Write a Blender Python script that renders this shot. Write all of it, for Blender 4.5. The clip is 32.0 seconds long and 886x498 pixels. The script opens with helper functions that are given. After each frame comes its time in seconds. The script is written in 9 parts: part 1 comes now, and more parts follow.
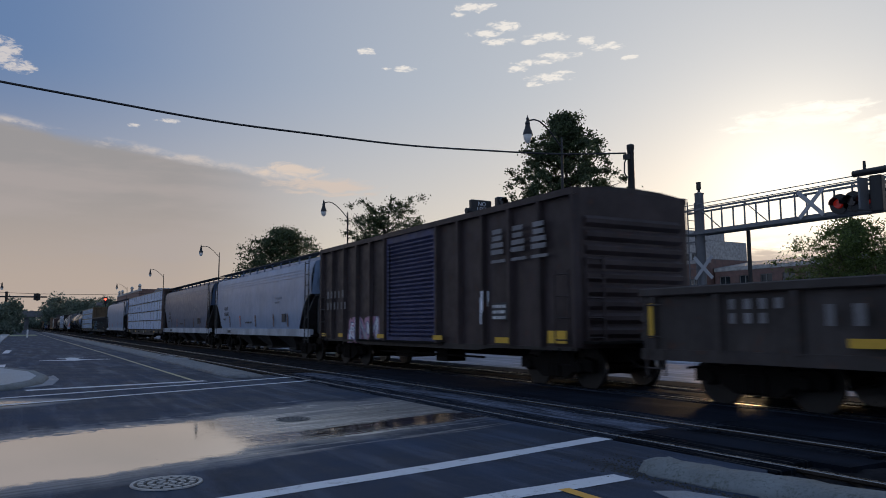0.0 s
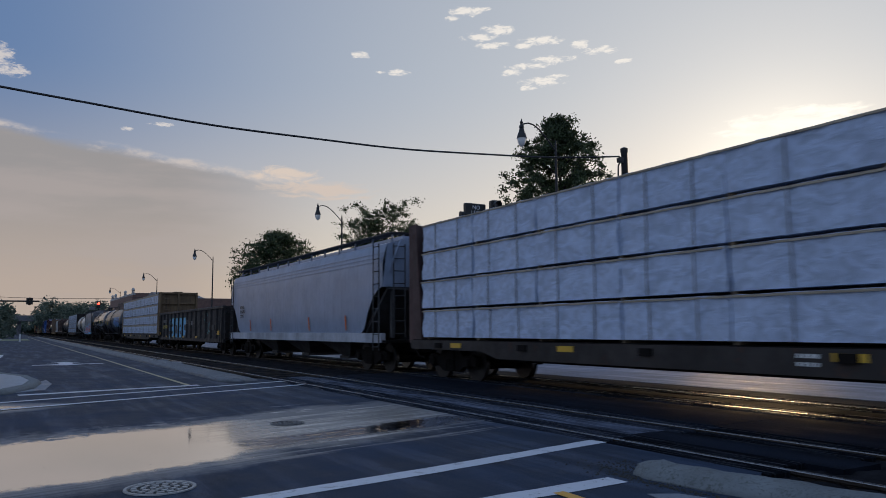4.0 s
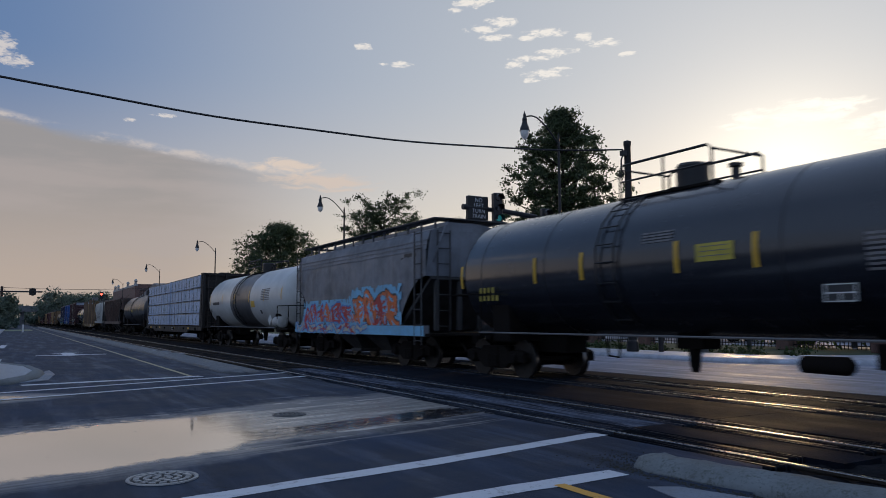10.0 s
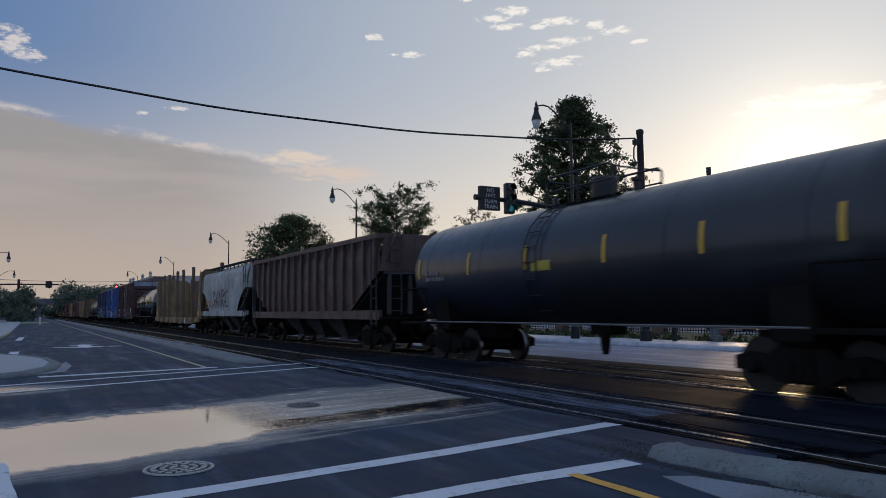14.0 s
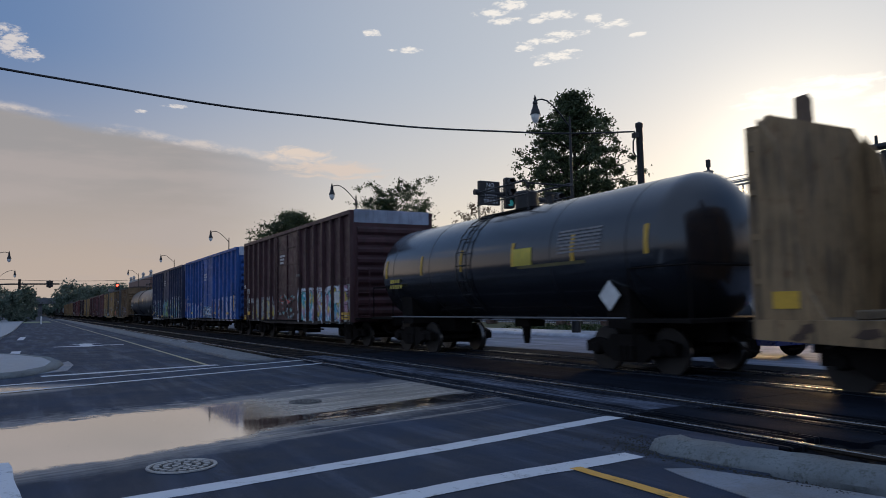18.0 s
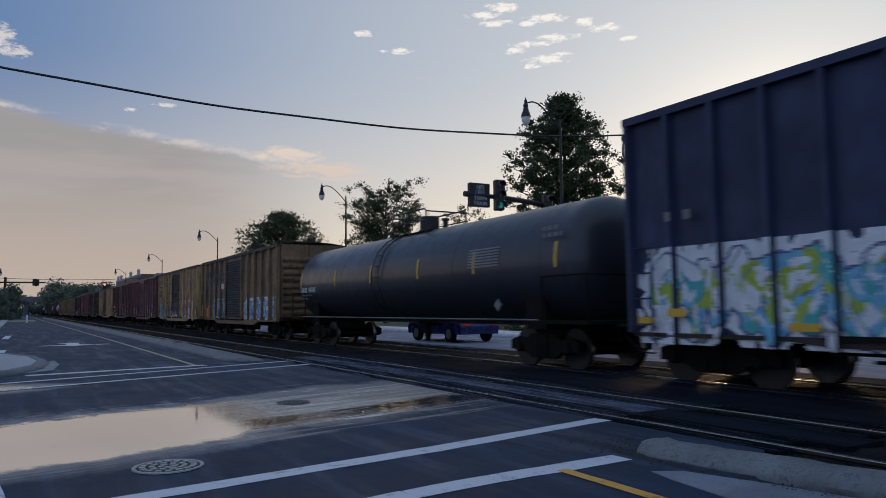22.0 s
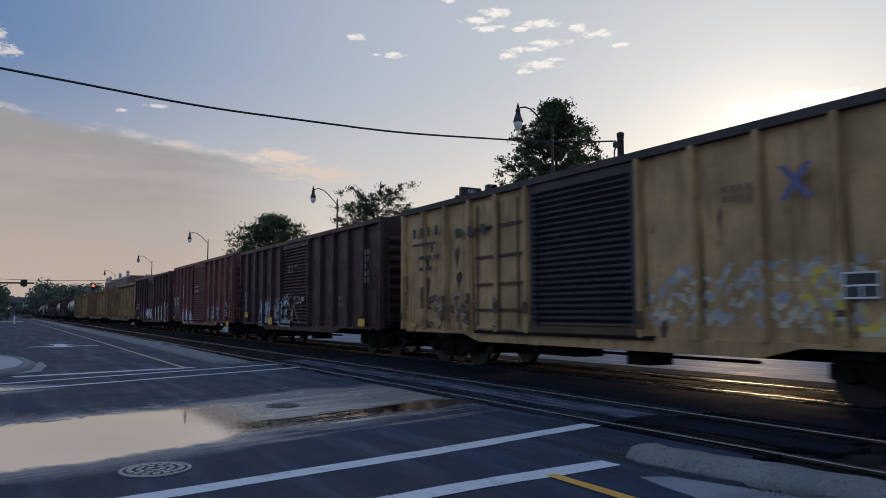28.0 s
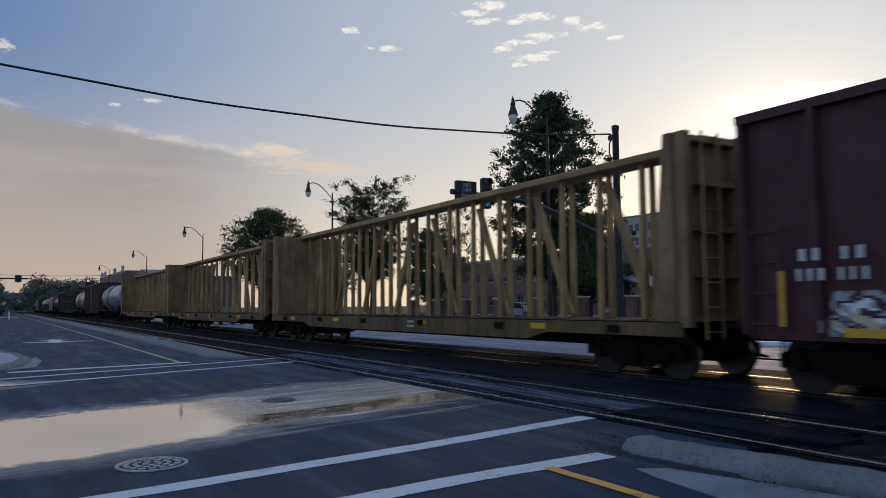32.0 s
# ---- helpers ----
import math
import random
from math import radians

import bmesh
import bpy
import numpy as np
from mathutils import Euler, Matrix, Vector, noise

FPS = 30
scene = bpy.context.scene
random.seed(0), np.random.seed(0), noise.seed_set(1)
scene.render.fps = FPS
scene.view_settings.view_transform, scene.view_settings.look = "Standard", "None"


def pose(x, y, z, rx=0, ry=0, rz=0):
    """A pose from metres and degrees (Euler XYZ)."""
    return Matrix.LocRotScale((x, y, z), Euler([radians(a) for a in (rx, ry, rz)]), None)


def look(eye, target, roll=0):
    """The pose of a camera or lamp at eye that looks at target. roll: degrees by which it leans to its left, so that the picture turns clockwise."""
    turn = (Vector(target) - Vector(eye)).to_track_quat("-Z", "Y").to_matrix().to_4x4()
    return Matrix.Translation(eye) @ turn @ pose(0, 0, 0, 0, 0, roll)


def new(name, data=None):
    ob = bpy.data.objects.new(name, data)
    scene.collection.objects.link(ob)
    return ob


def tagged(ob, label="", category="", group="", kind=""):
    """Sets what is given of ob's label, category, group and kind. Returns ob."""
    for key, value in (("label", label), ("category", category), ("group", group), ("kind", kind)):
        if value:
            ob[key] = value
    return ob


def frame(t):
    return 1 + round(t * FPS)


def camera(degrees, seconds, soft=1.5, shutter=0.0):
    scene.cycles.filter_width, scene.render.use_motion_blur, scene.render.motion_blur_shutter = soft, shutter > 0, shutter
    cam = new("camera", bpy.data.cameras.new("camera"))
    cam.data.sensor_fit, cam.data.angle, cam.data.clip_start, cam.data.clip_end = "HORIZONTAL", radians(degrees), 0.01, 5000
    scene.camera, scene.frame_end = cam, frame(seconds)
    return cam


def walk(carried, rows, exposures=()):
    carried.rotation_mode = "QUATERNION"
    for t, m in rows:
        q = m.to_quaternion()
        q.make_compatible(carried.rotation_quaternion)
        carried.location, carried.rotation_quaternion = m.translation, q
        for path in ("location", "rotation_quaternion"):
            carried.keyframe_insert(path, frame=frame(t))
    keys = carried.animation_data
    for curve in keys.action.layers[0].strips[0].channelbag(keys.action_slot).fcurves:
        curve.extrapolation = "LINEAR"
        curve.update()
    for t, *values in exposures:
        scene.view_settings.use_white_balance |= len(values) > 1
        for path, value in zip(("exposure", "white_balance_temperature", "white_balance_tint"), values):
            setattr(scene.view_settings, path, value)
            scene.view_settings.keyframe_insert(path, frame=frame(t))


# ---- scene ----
# The camera stands still beside the crossing and is only turned by hand.
EYE = 1.343
cam = camera(61.7, 32.0, soft=0.9, shutter=0.22)
TURNS = [
    (0.0, 60.317, 5.840, 0.294),
    (0.5, 60.795, 5.938, -0.022),
    (1.0, 60.745, 6.094, 0.089),
    (1.5, 60.926, 6.346, 0.302),
    (2.0, 59.622, 6.300, 0.591),
    (2.5, 59.377, 6.264, 0.791),
    (3.0, 60.250, 6.528, 0.570),
    (3.5, 60.210, 6.334, 0.503),
    (5.5, 58.960, 5.601, 0.269),
    (6.0, 59.460, 5.822, 0.478),
    (6.5, 59.523, 5.711, 0.243),
    (7.0, 59.858, 5.666, 0.304),
    (7.5, 60.057, 5.627, 0.311),
    (8.0, 60.418, 5.285, 0.406),
    (8.5, 60.415, 5.284, 0.215),
    (9.0, 60.701, 5.667, 0.221),
    (9.5, 60.268, 5.718, 0.394),
    (10.0, 60.038, 5.523, 0.159),
    (10.5, 60.050, 5.482, 0.376),
    (11.0, 60.346, 5.598, 0.458),
    (11.5, 60.379, 5.180, 0.553),
    (12.0, 60.528, 4.866, 0.401),
    (12.5, 61.178, 4.946, 0.182),
    (13.0, 61.246, 4.987, 0.238),
    (13.5, 60.599, 5.077, 0.342),
    (14.0, 61.009, 4.798, 0.442),
    (14.5, 60.713, 4.438, 0.501),
    (16.5, 60.599, 4.707, 0.927),
    (17.0, 60.531, 4.409, 0.809),
    (17.5, 60.418, 4.305, 0.890),
    (18.0, 61.075, 4.441, 1.032),
    (18.5, 61.230, 4.360, 0.758),
    (19.0, 61.023, 4.890, 0.560),
    (19.5, 60.859, 5.014, 0.737),
    (20.0, 60.557, 5.024, 0.631),
    (20.5, 60.617, 4.753, 0.574),
    (21.0, 60.455, 4.897, 0.239),
    (21.5, 59.416, 4.650, 0.218),
    (22.0, 60.235, 4.547, 0.629),
    (22.5, 60.957, 4.708, 0.417),
    (23.0, 60.053, 5.324, 0.008),
    (23.5, 59.953, 5.000, 0.116),
    (24.0, 59.936, 5.236, 0.652),
    (24.5, 60.330, 5.057, 0.595),
    (25.0, 60.454, 4.922, 0.386),
    (25.5, 60.349, 5.342, 0.327),
    (27.5, 60.100, 5.059, -0.018),
    (28.0, 59.514, 4.856, 0.167),
    (28.5, 59.763, 4.567, 0.290),
    (29.0, 59.571, 4.394, 0.645),
    (29.5, 59.482, 4.314, 0.556),
    (30.0, 59.204, 4.215, 0.442),
    (30.5, 59.056, 4.186, 0.298),
    (31.0, 59.488, 4.286, 0.457),
    (31.5, 59.197, 4.263, 0.362),
    (32.0, 59.183, 4.363, 0.438),
]
walk(cam, [(t, pose(0, 0, EYE, 90 + pitch, roll, yaw)) for t, yaw, pitch, roll in TURNS],
     exposures=[(0.0, 0.36), (12.0, 0.38), (17.5, 0.45), (32.0, 0.47)])

# ---- light ----
SUN_DIR = Vector((-0.567, 0.812, 0.150)).normalized()
SUN_EL = math.asin(SUN_DIR.z)


class Graph:
    """Short hand for a node tree."""

    def __init__(self, tree):
        self.tree = tree
        self.nodes, self.links = tree.nodes, tree.links

    def add(self, kind, **values):
        n = self.nodes.new(kind)
        for k, v in values.items():
            n.inputs[k.replace("_", " ")].default_value = v
        return n

    def put(self, value, socket):
        if isinstance(value, (int, float)):
            socket.default_value = value
        elif isinstance(value, (tuple, list)):
            socket.default_value = value if len(value) == 4 or socket.type == "VECTOR" else (*value, 1)
        else:
            self.links.new(value, socket)

    def math(self, op, a, b=0.0, c=0.0, clamp=False):
        n = self.nodes.new("ShaderNodeMath")
        n.operation, n.use_clamp = op, clamp
        for i, v in enumerate((a, b, c)):
            self.put(v, n.inputs[i])
        return n.outputs[0]

    def ramp(self, x, lo, hi, a=0.0, b=1.0, smooth=True):
        n = self.nodes.new("ShaderNodeMapRange")
        n.interpolation_type = "SMOOTHSTEP" if smooth else "LINEAR"
        for i, v in enumerate((x, lo, hi, a, b)):
            self.put(v, n.inputs[i])
        return n.outputs[0]

    def mix(self, f, a, b, blend="MIX"):
        n = self.nodes.new("ShaderNodeMix")
        n.data_type, n.blend_type = "RGBA", blend
        self.put(f, n.inputs[0])
        self.put(a, n.inputs[6])
        self.put(b, n.inputs[7])
        return n.outputs[2]

    def noise(self, vec, scale, detail=4.0, rough=0.55, distort=0.0):
        n = self.nodes.new("ShaderNodeTexNoise")
        self.put(vec, n.inputs["Vector"])
        n.inputs["Scale"].default_value, n.inputs["Detail"].default_value = scale, detail
        n.inputs["Roughness"].default_value, n.inputs["Distortion"].default_value = rough, distort
        return n.outputs["Fac"]

    def stretch(self, vec, sx, sy, sz, off=(0, 0, 0)):
        n = self.nodes.new("ShaderNodeMapping")
        self.put(vec, n.inputs["Vector"])
        n.inputs["Scale"].default_value, n.inputs["Location"].default_value = (sx, sy, sz), off
        return n.outputs[0]

    def xyz(self, vec):
        n = self.nodes.new("ShaderNodeSeparateXYZ")
        self.put(vec, n.inputs[0])
        return n.outputs


world = bpy.data.worlds.new("sky")
scene.world = world
world.use_nodes = True
world.node_tree.nodes.clear()
g = Graph(world.node_tree)
sky = g.nodes.new("ShaderNodeTexSky")
sky.sky_type, sky.sun_disc = "NISHITA", False
sky.sun_elevation, sky.sun_rotation = SUN_EL, math.atan2(SUN_DIR.x, SUN_DIR.y)
sky.altitude, sky.air_density, sky.dust_density, sky.ozone_density = 60, 1.0, 1.2, 1.6
co = g.nodes.new("ShaderNodeTexCoord").outputs["Generated"]
X, Y, Z = g.xyz(co)
AZ = g.math("ARCTAN2", g.math("MULTIPLY", X, -1.0), Y)          # radians, from the tracks' normal round to the left
EL = g.math("ARCSINE", Z)
dot = g.nodes.new("ShaderNodeVectorMath")
dot.operation = "DOT_PRODUCT"
g.put(co, dot.inputs[0])
dot.inputs[1].default_value = SUN_DIR
NEAR = g.math("MAXIMUM", dot.outputs["Value"], 0.0)
base = sky.outputs[0]
# milky morning haze: blue overhead, cream towards the sun, peach along the horizon
DOT = dot.outputs["Value"]
near_sun = g.ramp(DOT, 0.52, 1.0)
upper = g.mix(near_sun, (1.15, 1.95, 3.6), (4.65, 4.95, 5.2))
lower = g.mix(g.ramp(DOT, 0.3, 0.97), (4.4, 3.65, 3.05), (7.1, 5.95, 4.65))
hazy = g.mix(g.ramp(EL, 0.0, 0.34), lower, upper)
front_lit = g.math("MAXIMUM", g.ramp(DOT, 0.42, -0.35), g.ramp(EL, 0.48, 1.1))
hazy = g.mix(front_lit, hazy, (3.1, 4.2, 6.3))
col = g.mix(0.82, base, hazy)
# the veiled sun's glow
glow = g.math("POWER", NEAR, 240.0)
glow2 = g.math("POWER", NEAR, 42.0)
col = g.mix(g.math("MULTIPLY", glow2, 0.30), col, (8.6, 8.4, 7.6))
col = g.mix(g.math("MULTIPLY", glow, 0.65), col, (14.5, 13.6, 11.2))
# a grey cloud bank low on the left, its ragged top edge lit
rag = g.noise(g.stretch(co, 1.0, 1.0, 3.2), 7.0, 6.0, 0.6)
top = g.ramp(AZ, 1.10, 1.62, 0.180, 0.246, smooth=False)
bank_h = g.math("ADD", g.math("SUBTRACT", top, EL), g.math("MULTIPLY", g.math("SUBTRACT", rag, 0.5), 0.035))
bank = g.math("MULTIPLY", g.ramp(bank_h, -0.003, 0.014), g.math("ADD", g.ramp(AZ, 1.16, 1.42), g.ramp(AZ, 1.8, 2.6, 0.0, -0.7)))
soft = g.noise(g.stretch(co, 1.5, 1.5, 9.0), 3.0, 5.0, 0.55)
bankcol = g.mix(g.ramp(EL, 0.03, 0.20), (4.3, 3.5, 2.9), (3.0, 2.8, 2.62))
bankcol = g.mix(g.ramp(soft, 0.40, 0.64, 0.0, 0.7), bankcol, (3.85, 3.35, 3.05))
col = g.mix(g.math("MULTIPLY", bank, 0.9), col, bankcol)
rim = g.math("MULTIPLY", g.math("MULTIPLY", g.ramp(bank_h, -0.007, 0.002), g.ramp(bank_h, 0.012, 0.003)), g.ramp(AZ, 1.1, 1.3))
puffy = g.noise(g.stretch(co, 1.0, 1.0, 2.4), 17.0, 6.0, 0.62)
col = g.mix(g.math("MULTIPLY", g.math("MULTIPLY", rim, g.ramp(puffy, 0.42, 0.62)), 0.85), col, (5.6, 5.0, 4.5))
# small bright cumulus scraps: azimuth, height, width, depth
scrap = g.noise(g.stretch(co, 1.0, 1.0, 2.6, (3.1, 1.7, 0.4)), 62.0, 7.0, 0.68, 0.5)
thin = g.noise(g.stretch(co, 1.0, 1.0, 4.0, (1.1, 0.7, 2.4)), 110.0, 4.0, 0.6)
field = None
for az, el, w, h in ((1.006, 0.416, 0.030, 0.006), (1.030, 0.408, 0.012, 0.004), (0.966, 0.392, 0.022, 0.008), (0.992, 0.383, 0.026, 0.006), (0.974, 0.373, 0.026, 0.005), (0.905, 0.376, 0.032, 0.006), (0.930, 0.371, 0.012, 0.004),
                     (0.888, 0.352, 0.034, 0.005), (0.853, 0.368, 0.014, 0.006), (0.829, 0.359, 0.024, 0.005), (0.925, 0.345, 0.034, 0.004), (0.948, 0.338, 0.015, 0.005), (0.906, 0.324, 0.030, 0.006), (0.925, 0.318, 0.014, 0.004),
                     (0.885, 0.331, 0.016, 0.003), (0.796, 0.343, 0.012, 0.003), (1.157, 0.361, 0.013, 0.005), (1.105, 0.340, 0.018, 0.004), (1.128, 0.340, 0.008, 0.002), (1.602, 0.313, 0.022, 0.014), (1.586, 0.301, 0.020, 0.008),
                     (1.610, 0.328, 0.020, 0.006), (1.412, 0.258, 0.016, 0.003), (1.455, 0.249, 0.008, 0.003), (0.25, 0.30, 0.12, 0.03), (2.0, 0.33, 0.12, 0.03)):
    u = g.math("POWER", g.math("DIVIDE", g.math("SUBTRACT", AZ, az), w), 2.0)
    v = g.math("POWER", g.math("DIVIDE", g.math("SUBTRACT", EL, el), h), 2.0)
    e = g.math("SUBTRACT", 1.0, g.math("ADD", u, v))
    field = e if field is None else g.math("MAXIMUM", field, e)
within = g.ramp(field, -1.9, -0.7)
field = g.math("ADD", g.ramp(field, -1.6, 1.0, 0.0, 0.52, smooth=False), g.math("ADD", g.math("MULTIPLY", scrap, 0.95), g.math("MULTIPLY", thin, 0.30)))
col = g.mix(g.math("MULTIPLY", g.math("MULTIPLY", g.ramp(field, 0.93, 1.17), within), 0.92), col, g.mix(near_sun, (5.9, 5.5, 5.2), (8.4, 7.9, 7.0)))
# soft bright veils near the sun and at the end of the bank
veil = g.noise(g.stretch(co, 1.0, 1.0, 3.6, (0.7, 2.3, 1.1)), 26.0, 6.0, 0.6, 0.5)
for az, el, w, h, tone, amount in ((0.595, 0.248, 0.080, 0.014, (11.0, 10.2, 8.6), 0.95), (0.55, 0.255, 0.05, 0.008, (11.0, 10.2, 8.6), 0.9), (0.50, 0.222, 0.045, 0.018, (11.0, 10.2, 8.6), 0.9), (1.255, 0.203, 0.05, 0.010, (6.6, 5.5, 4.5), 0.9), (1.21, 0.184, 0.07, 0.012, (6.2, 5.1, 4.2), 0.8)):
    u = g.math("POWER", g.math("DIVIDE", g.math("SUBTRACT", AZ, az), w), 2.0)
    v = g.math("POWER", g.math("DIVIDE", g.math("SUBTRACT", EL, el), h), 2.0)
    e = g.math("SUBTRACT", 1.0, g.math("ADD", u, v))
    body = g.ramp(e, -1.3, -0.3)
    e = g.math("ADD", g.ramp(e, -1.2, 1.0, 0.0, 0.40, smooth=False), veil)
    col = g.mix(g.math("MULTIPLY", g.math("MULTIPLY", g.ramp(e, 0.66, 0.94), body), amount), col, tone)
# low cloud under the sun
streak = g.noise(g.stretch(co, 1.0, 1.0, 5.0, (0.3, 0.9, 0.2)), 7.0, 5.0, 0.6)
low = g.math("MULTIPLY", g.ramp(EL, 0.115, 0.085), g.ramp(AZ, 0.98, 0.80))
col = g.mix(g.math("MULTIPLY", g.math("MULTIPLY", low, g.ramp(streak, 0.40, 0.55)), 0.8), col, (4.3, 3.5, 3.0))
col = g.mix(1.0, col, (0.985, 0.988, 1.03), "MULTIPLY")
back = g.add("ShaderNodeBackground")
back.inputs["Strength"].default_value = 0.085
g.put(col, back.inputs["Color"])
g.links.new(back.outputs[0], g.nodes.new("ShaderNodeOutputWorld").inputs[0])

sun = new("sun", bpy.data.lights.new("sun", "SUN"))
sun.data.energy, sun.data.angle, sun.data.color = 0.5, radians(10.0), (1.0, 0.66, 0.34)
sun.matrix_world = look(SUN_DIR * 50, (0, 0, 0))


# ---- materials ----
def shader(name):
    m = bpy.data.materials.new(name)
    m.use_nodes = True
    m.node_tree.nodes.clear()
    gr = Graph(m.node_tree)
    b = gr.nodes.new("ShaderNodeBsdfPrincipled")
    gr.links.new(b.outputs[0], gr.nodes.new("ShaderNodeOutputMaterial").inputs[0])
    return m, gr, b


def coords(gr, shift=True):
    c = gr.nodes.new("ShaderNodeTexCoord").outputs["Object"]
    if not shift:
        return c
    n = gr.nodes.new("ShaderNodeVectorMath")
    n.operation = "ADD"
    gr.put(c, n.inputs[0])
    info = gr.nodes.new("ShaderNodeObjectInfo")
    gr.put(gr.math("MULTIPLY", info.outputs["Random"], 37.0), n.inputs[1])
    return n.outputs[0]


def bump(gr, b, h, strength=0.3, dist=0.01):
    n = gr.nodes.new("ShaderNodeBump")
    n.inputs["Strength"].default_value, n.inputs["Distance"].default_value = strength, dist
    gr.put(h, n.inputs["Height"])
    gr.links.new(n.outputs[0], b.inputs["Normal"])


def paint(name, color, rough=0.5, grime=0.5, rust=0.25, metal=0.0, dirt=(0.035, 0.028, 0.022), spec=0.4, sleek=False, coat=0.0):
    """Weathered vehicle paint: faded in patches, run with vertical dirt and spotted with rust."""
    m, gr, b = shader(name)
    c = coords(gr)
    fade = gr.noise(c, 0.9, 4.0, 0.6)
    fine = gr.noise(c, 23.0, 3.0, 0.6)
    streak = gr.noise(gr.stretch(c, 5.5, 5.5, 0.45), 1.3, 5.0, 0.65)
    blot = gr.noise(c, 3.1, 7.0, 0.68)
    light = tuple(min(1.0, v * (1.08 if sleek else 1.25) + 0.005) for v in color)
    dark = tuple(v * (0.88 if sleek else 0.7) for v in color)
    k = gr.mix(gr.ramp(fade, 0.3, 0.7), dark, light)
    k = gr.mix(gr.math("MULTIPLY", gr.ramp(streak, 0.46, 0.68), grime), k, dirt)
    k = gr.mix(gr.math("MULTIPLY", gr.ramp(blot, 0.56, 0.7), rust), k, (0.13, 0.052, 0.024))
    k = gr.mix(gr.ramp(fine, 0.35, 0.75, 0.0, 0.16), k, dark)
    gr.put(k, b.inputs["Base Color"])
    gr.put(gr.ramp(blot, 0.3, 0.7, rough - 0.06, min(0.95, rough + (0.06 if sleek else 0.2))), b.inputs["Roughness"])
    b.inputs["Metallic"].default_value = metal
    b.inputs["Specular IOR Level"].default_value = spec
    b.inputs["Coat Weight"].default_value = coat
    b.inputs["Coat Roughness"].default_value = 0.16
    b.inputs["Coat IOR"].default_value = 1.5
    bump(gr, b, gr.math("ADD", gr.math("MULTIPLY", blot, 0.6), gr.math("MULTIPLY", fine, 0.25)), 0.04 if sleek else 0.25, 0.006)
    return m


def plain(name, color, rough=0.6, metal=0.0, vary=0.25, scale=9.0, relief=0.3, spec=0.5):
    m, gr, b = shader(name)
    c = coords(gr)
    a, d = gr.noise(c, scale, 5.0, 0.6), gr.noise(c, scale * 0.13, 3.0)
    f = gr.math("MULTIPLY", gr.math("ADD", a, d), 0.5)
    k = gr.mix(gr.ramp(f, 0.3, 0.7), tuple(v * (1 - vary) for v in color), tuple(min(1, v * (1 + vary)) for v in color))
    gr.put(k, b.inputs["Base Color"])
    gr.put(gr.ramp(a, 0.3, 0.7, max(0.03, rough - 0.1), min(1, rough + 0.12)), b.inputs["Roughness"])
    b.inputs["Metallic"].default_value = metal
    b.inputs["Specular IOR Level"].default_value = spec
    if relief:
        bump(gr, b, a, relief, 0.01)
    return m


def sheeting(name, color):
    """Woven plastic wrap pulled over lumber: creased, faintly ribbed, a little glossy."""
    m, gr, b = shader(name)
    c = coords(gr)
    pull = gr.noise(gr.stretch(c, 1.0, 1.0, 1.6), 2.6, 5.0, 0.6, 1.6)
    fold = gr.noise(gr.stretch(c, 3.0, 1.0, 0.8), 2.6, 4.0, 0.6, 0.8)
    weave = gr.noise(gr.stretch(c, 40.0, 40.0, 6.0), 1.0, 2.0)
    k = gr.mix(gr.ramp(pull, 0.3, 0.7), tuple(v * 0.78 for v in color), tuple(v * 1.15 for v in color))
    k = gr.mix(gr.ramp(fold, 0.55, 0.72, 0.0, 0.35), k, tuple(v * 0.55 for v in color))
    gr.put(k, b.inputs["Base Color"])
    gr.put(gr.ramp(weave, 0.3, 0.7, 0.34, 0.5), b.inputs["Roughness"])
    bump(gr, b, gr.math("ADD", gr.math("ADD", pull, gr.math("MULTIPLY", fold, 0.8)), gr.math("MULTIPLY", weave, 0.05)), 0.5, 0.04)
    return m


def glowing(name, color, strength):
    m, gr, b = shader(name)
    b.inputs["Base Color"].default_value = (*[v * 0.3 for v in color], 1)
    b.inputs["Emission Color"].default_value = (*color, 1)
    b.inputs["Emission Strength"].default_value = strength
    b.inputs["Roughness"].default_value = 0.2
    return m


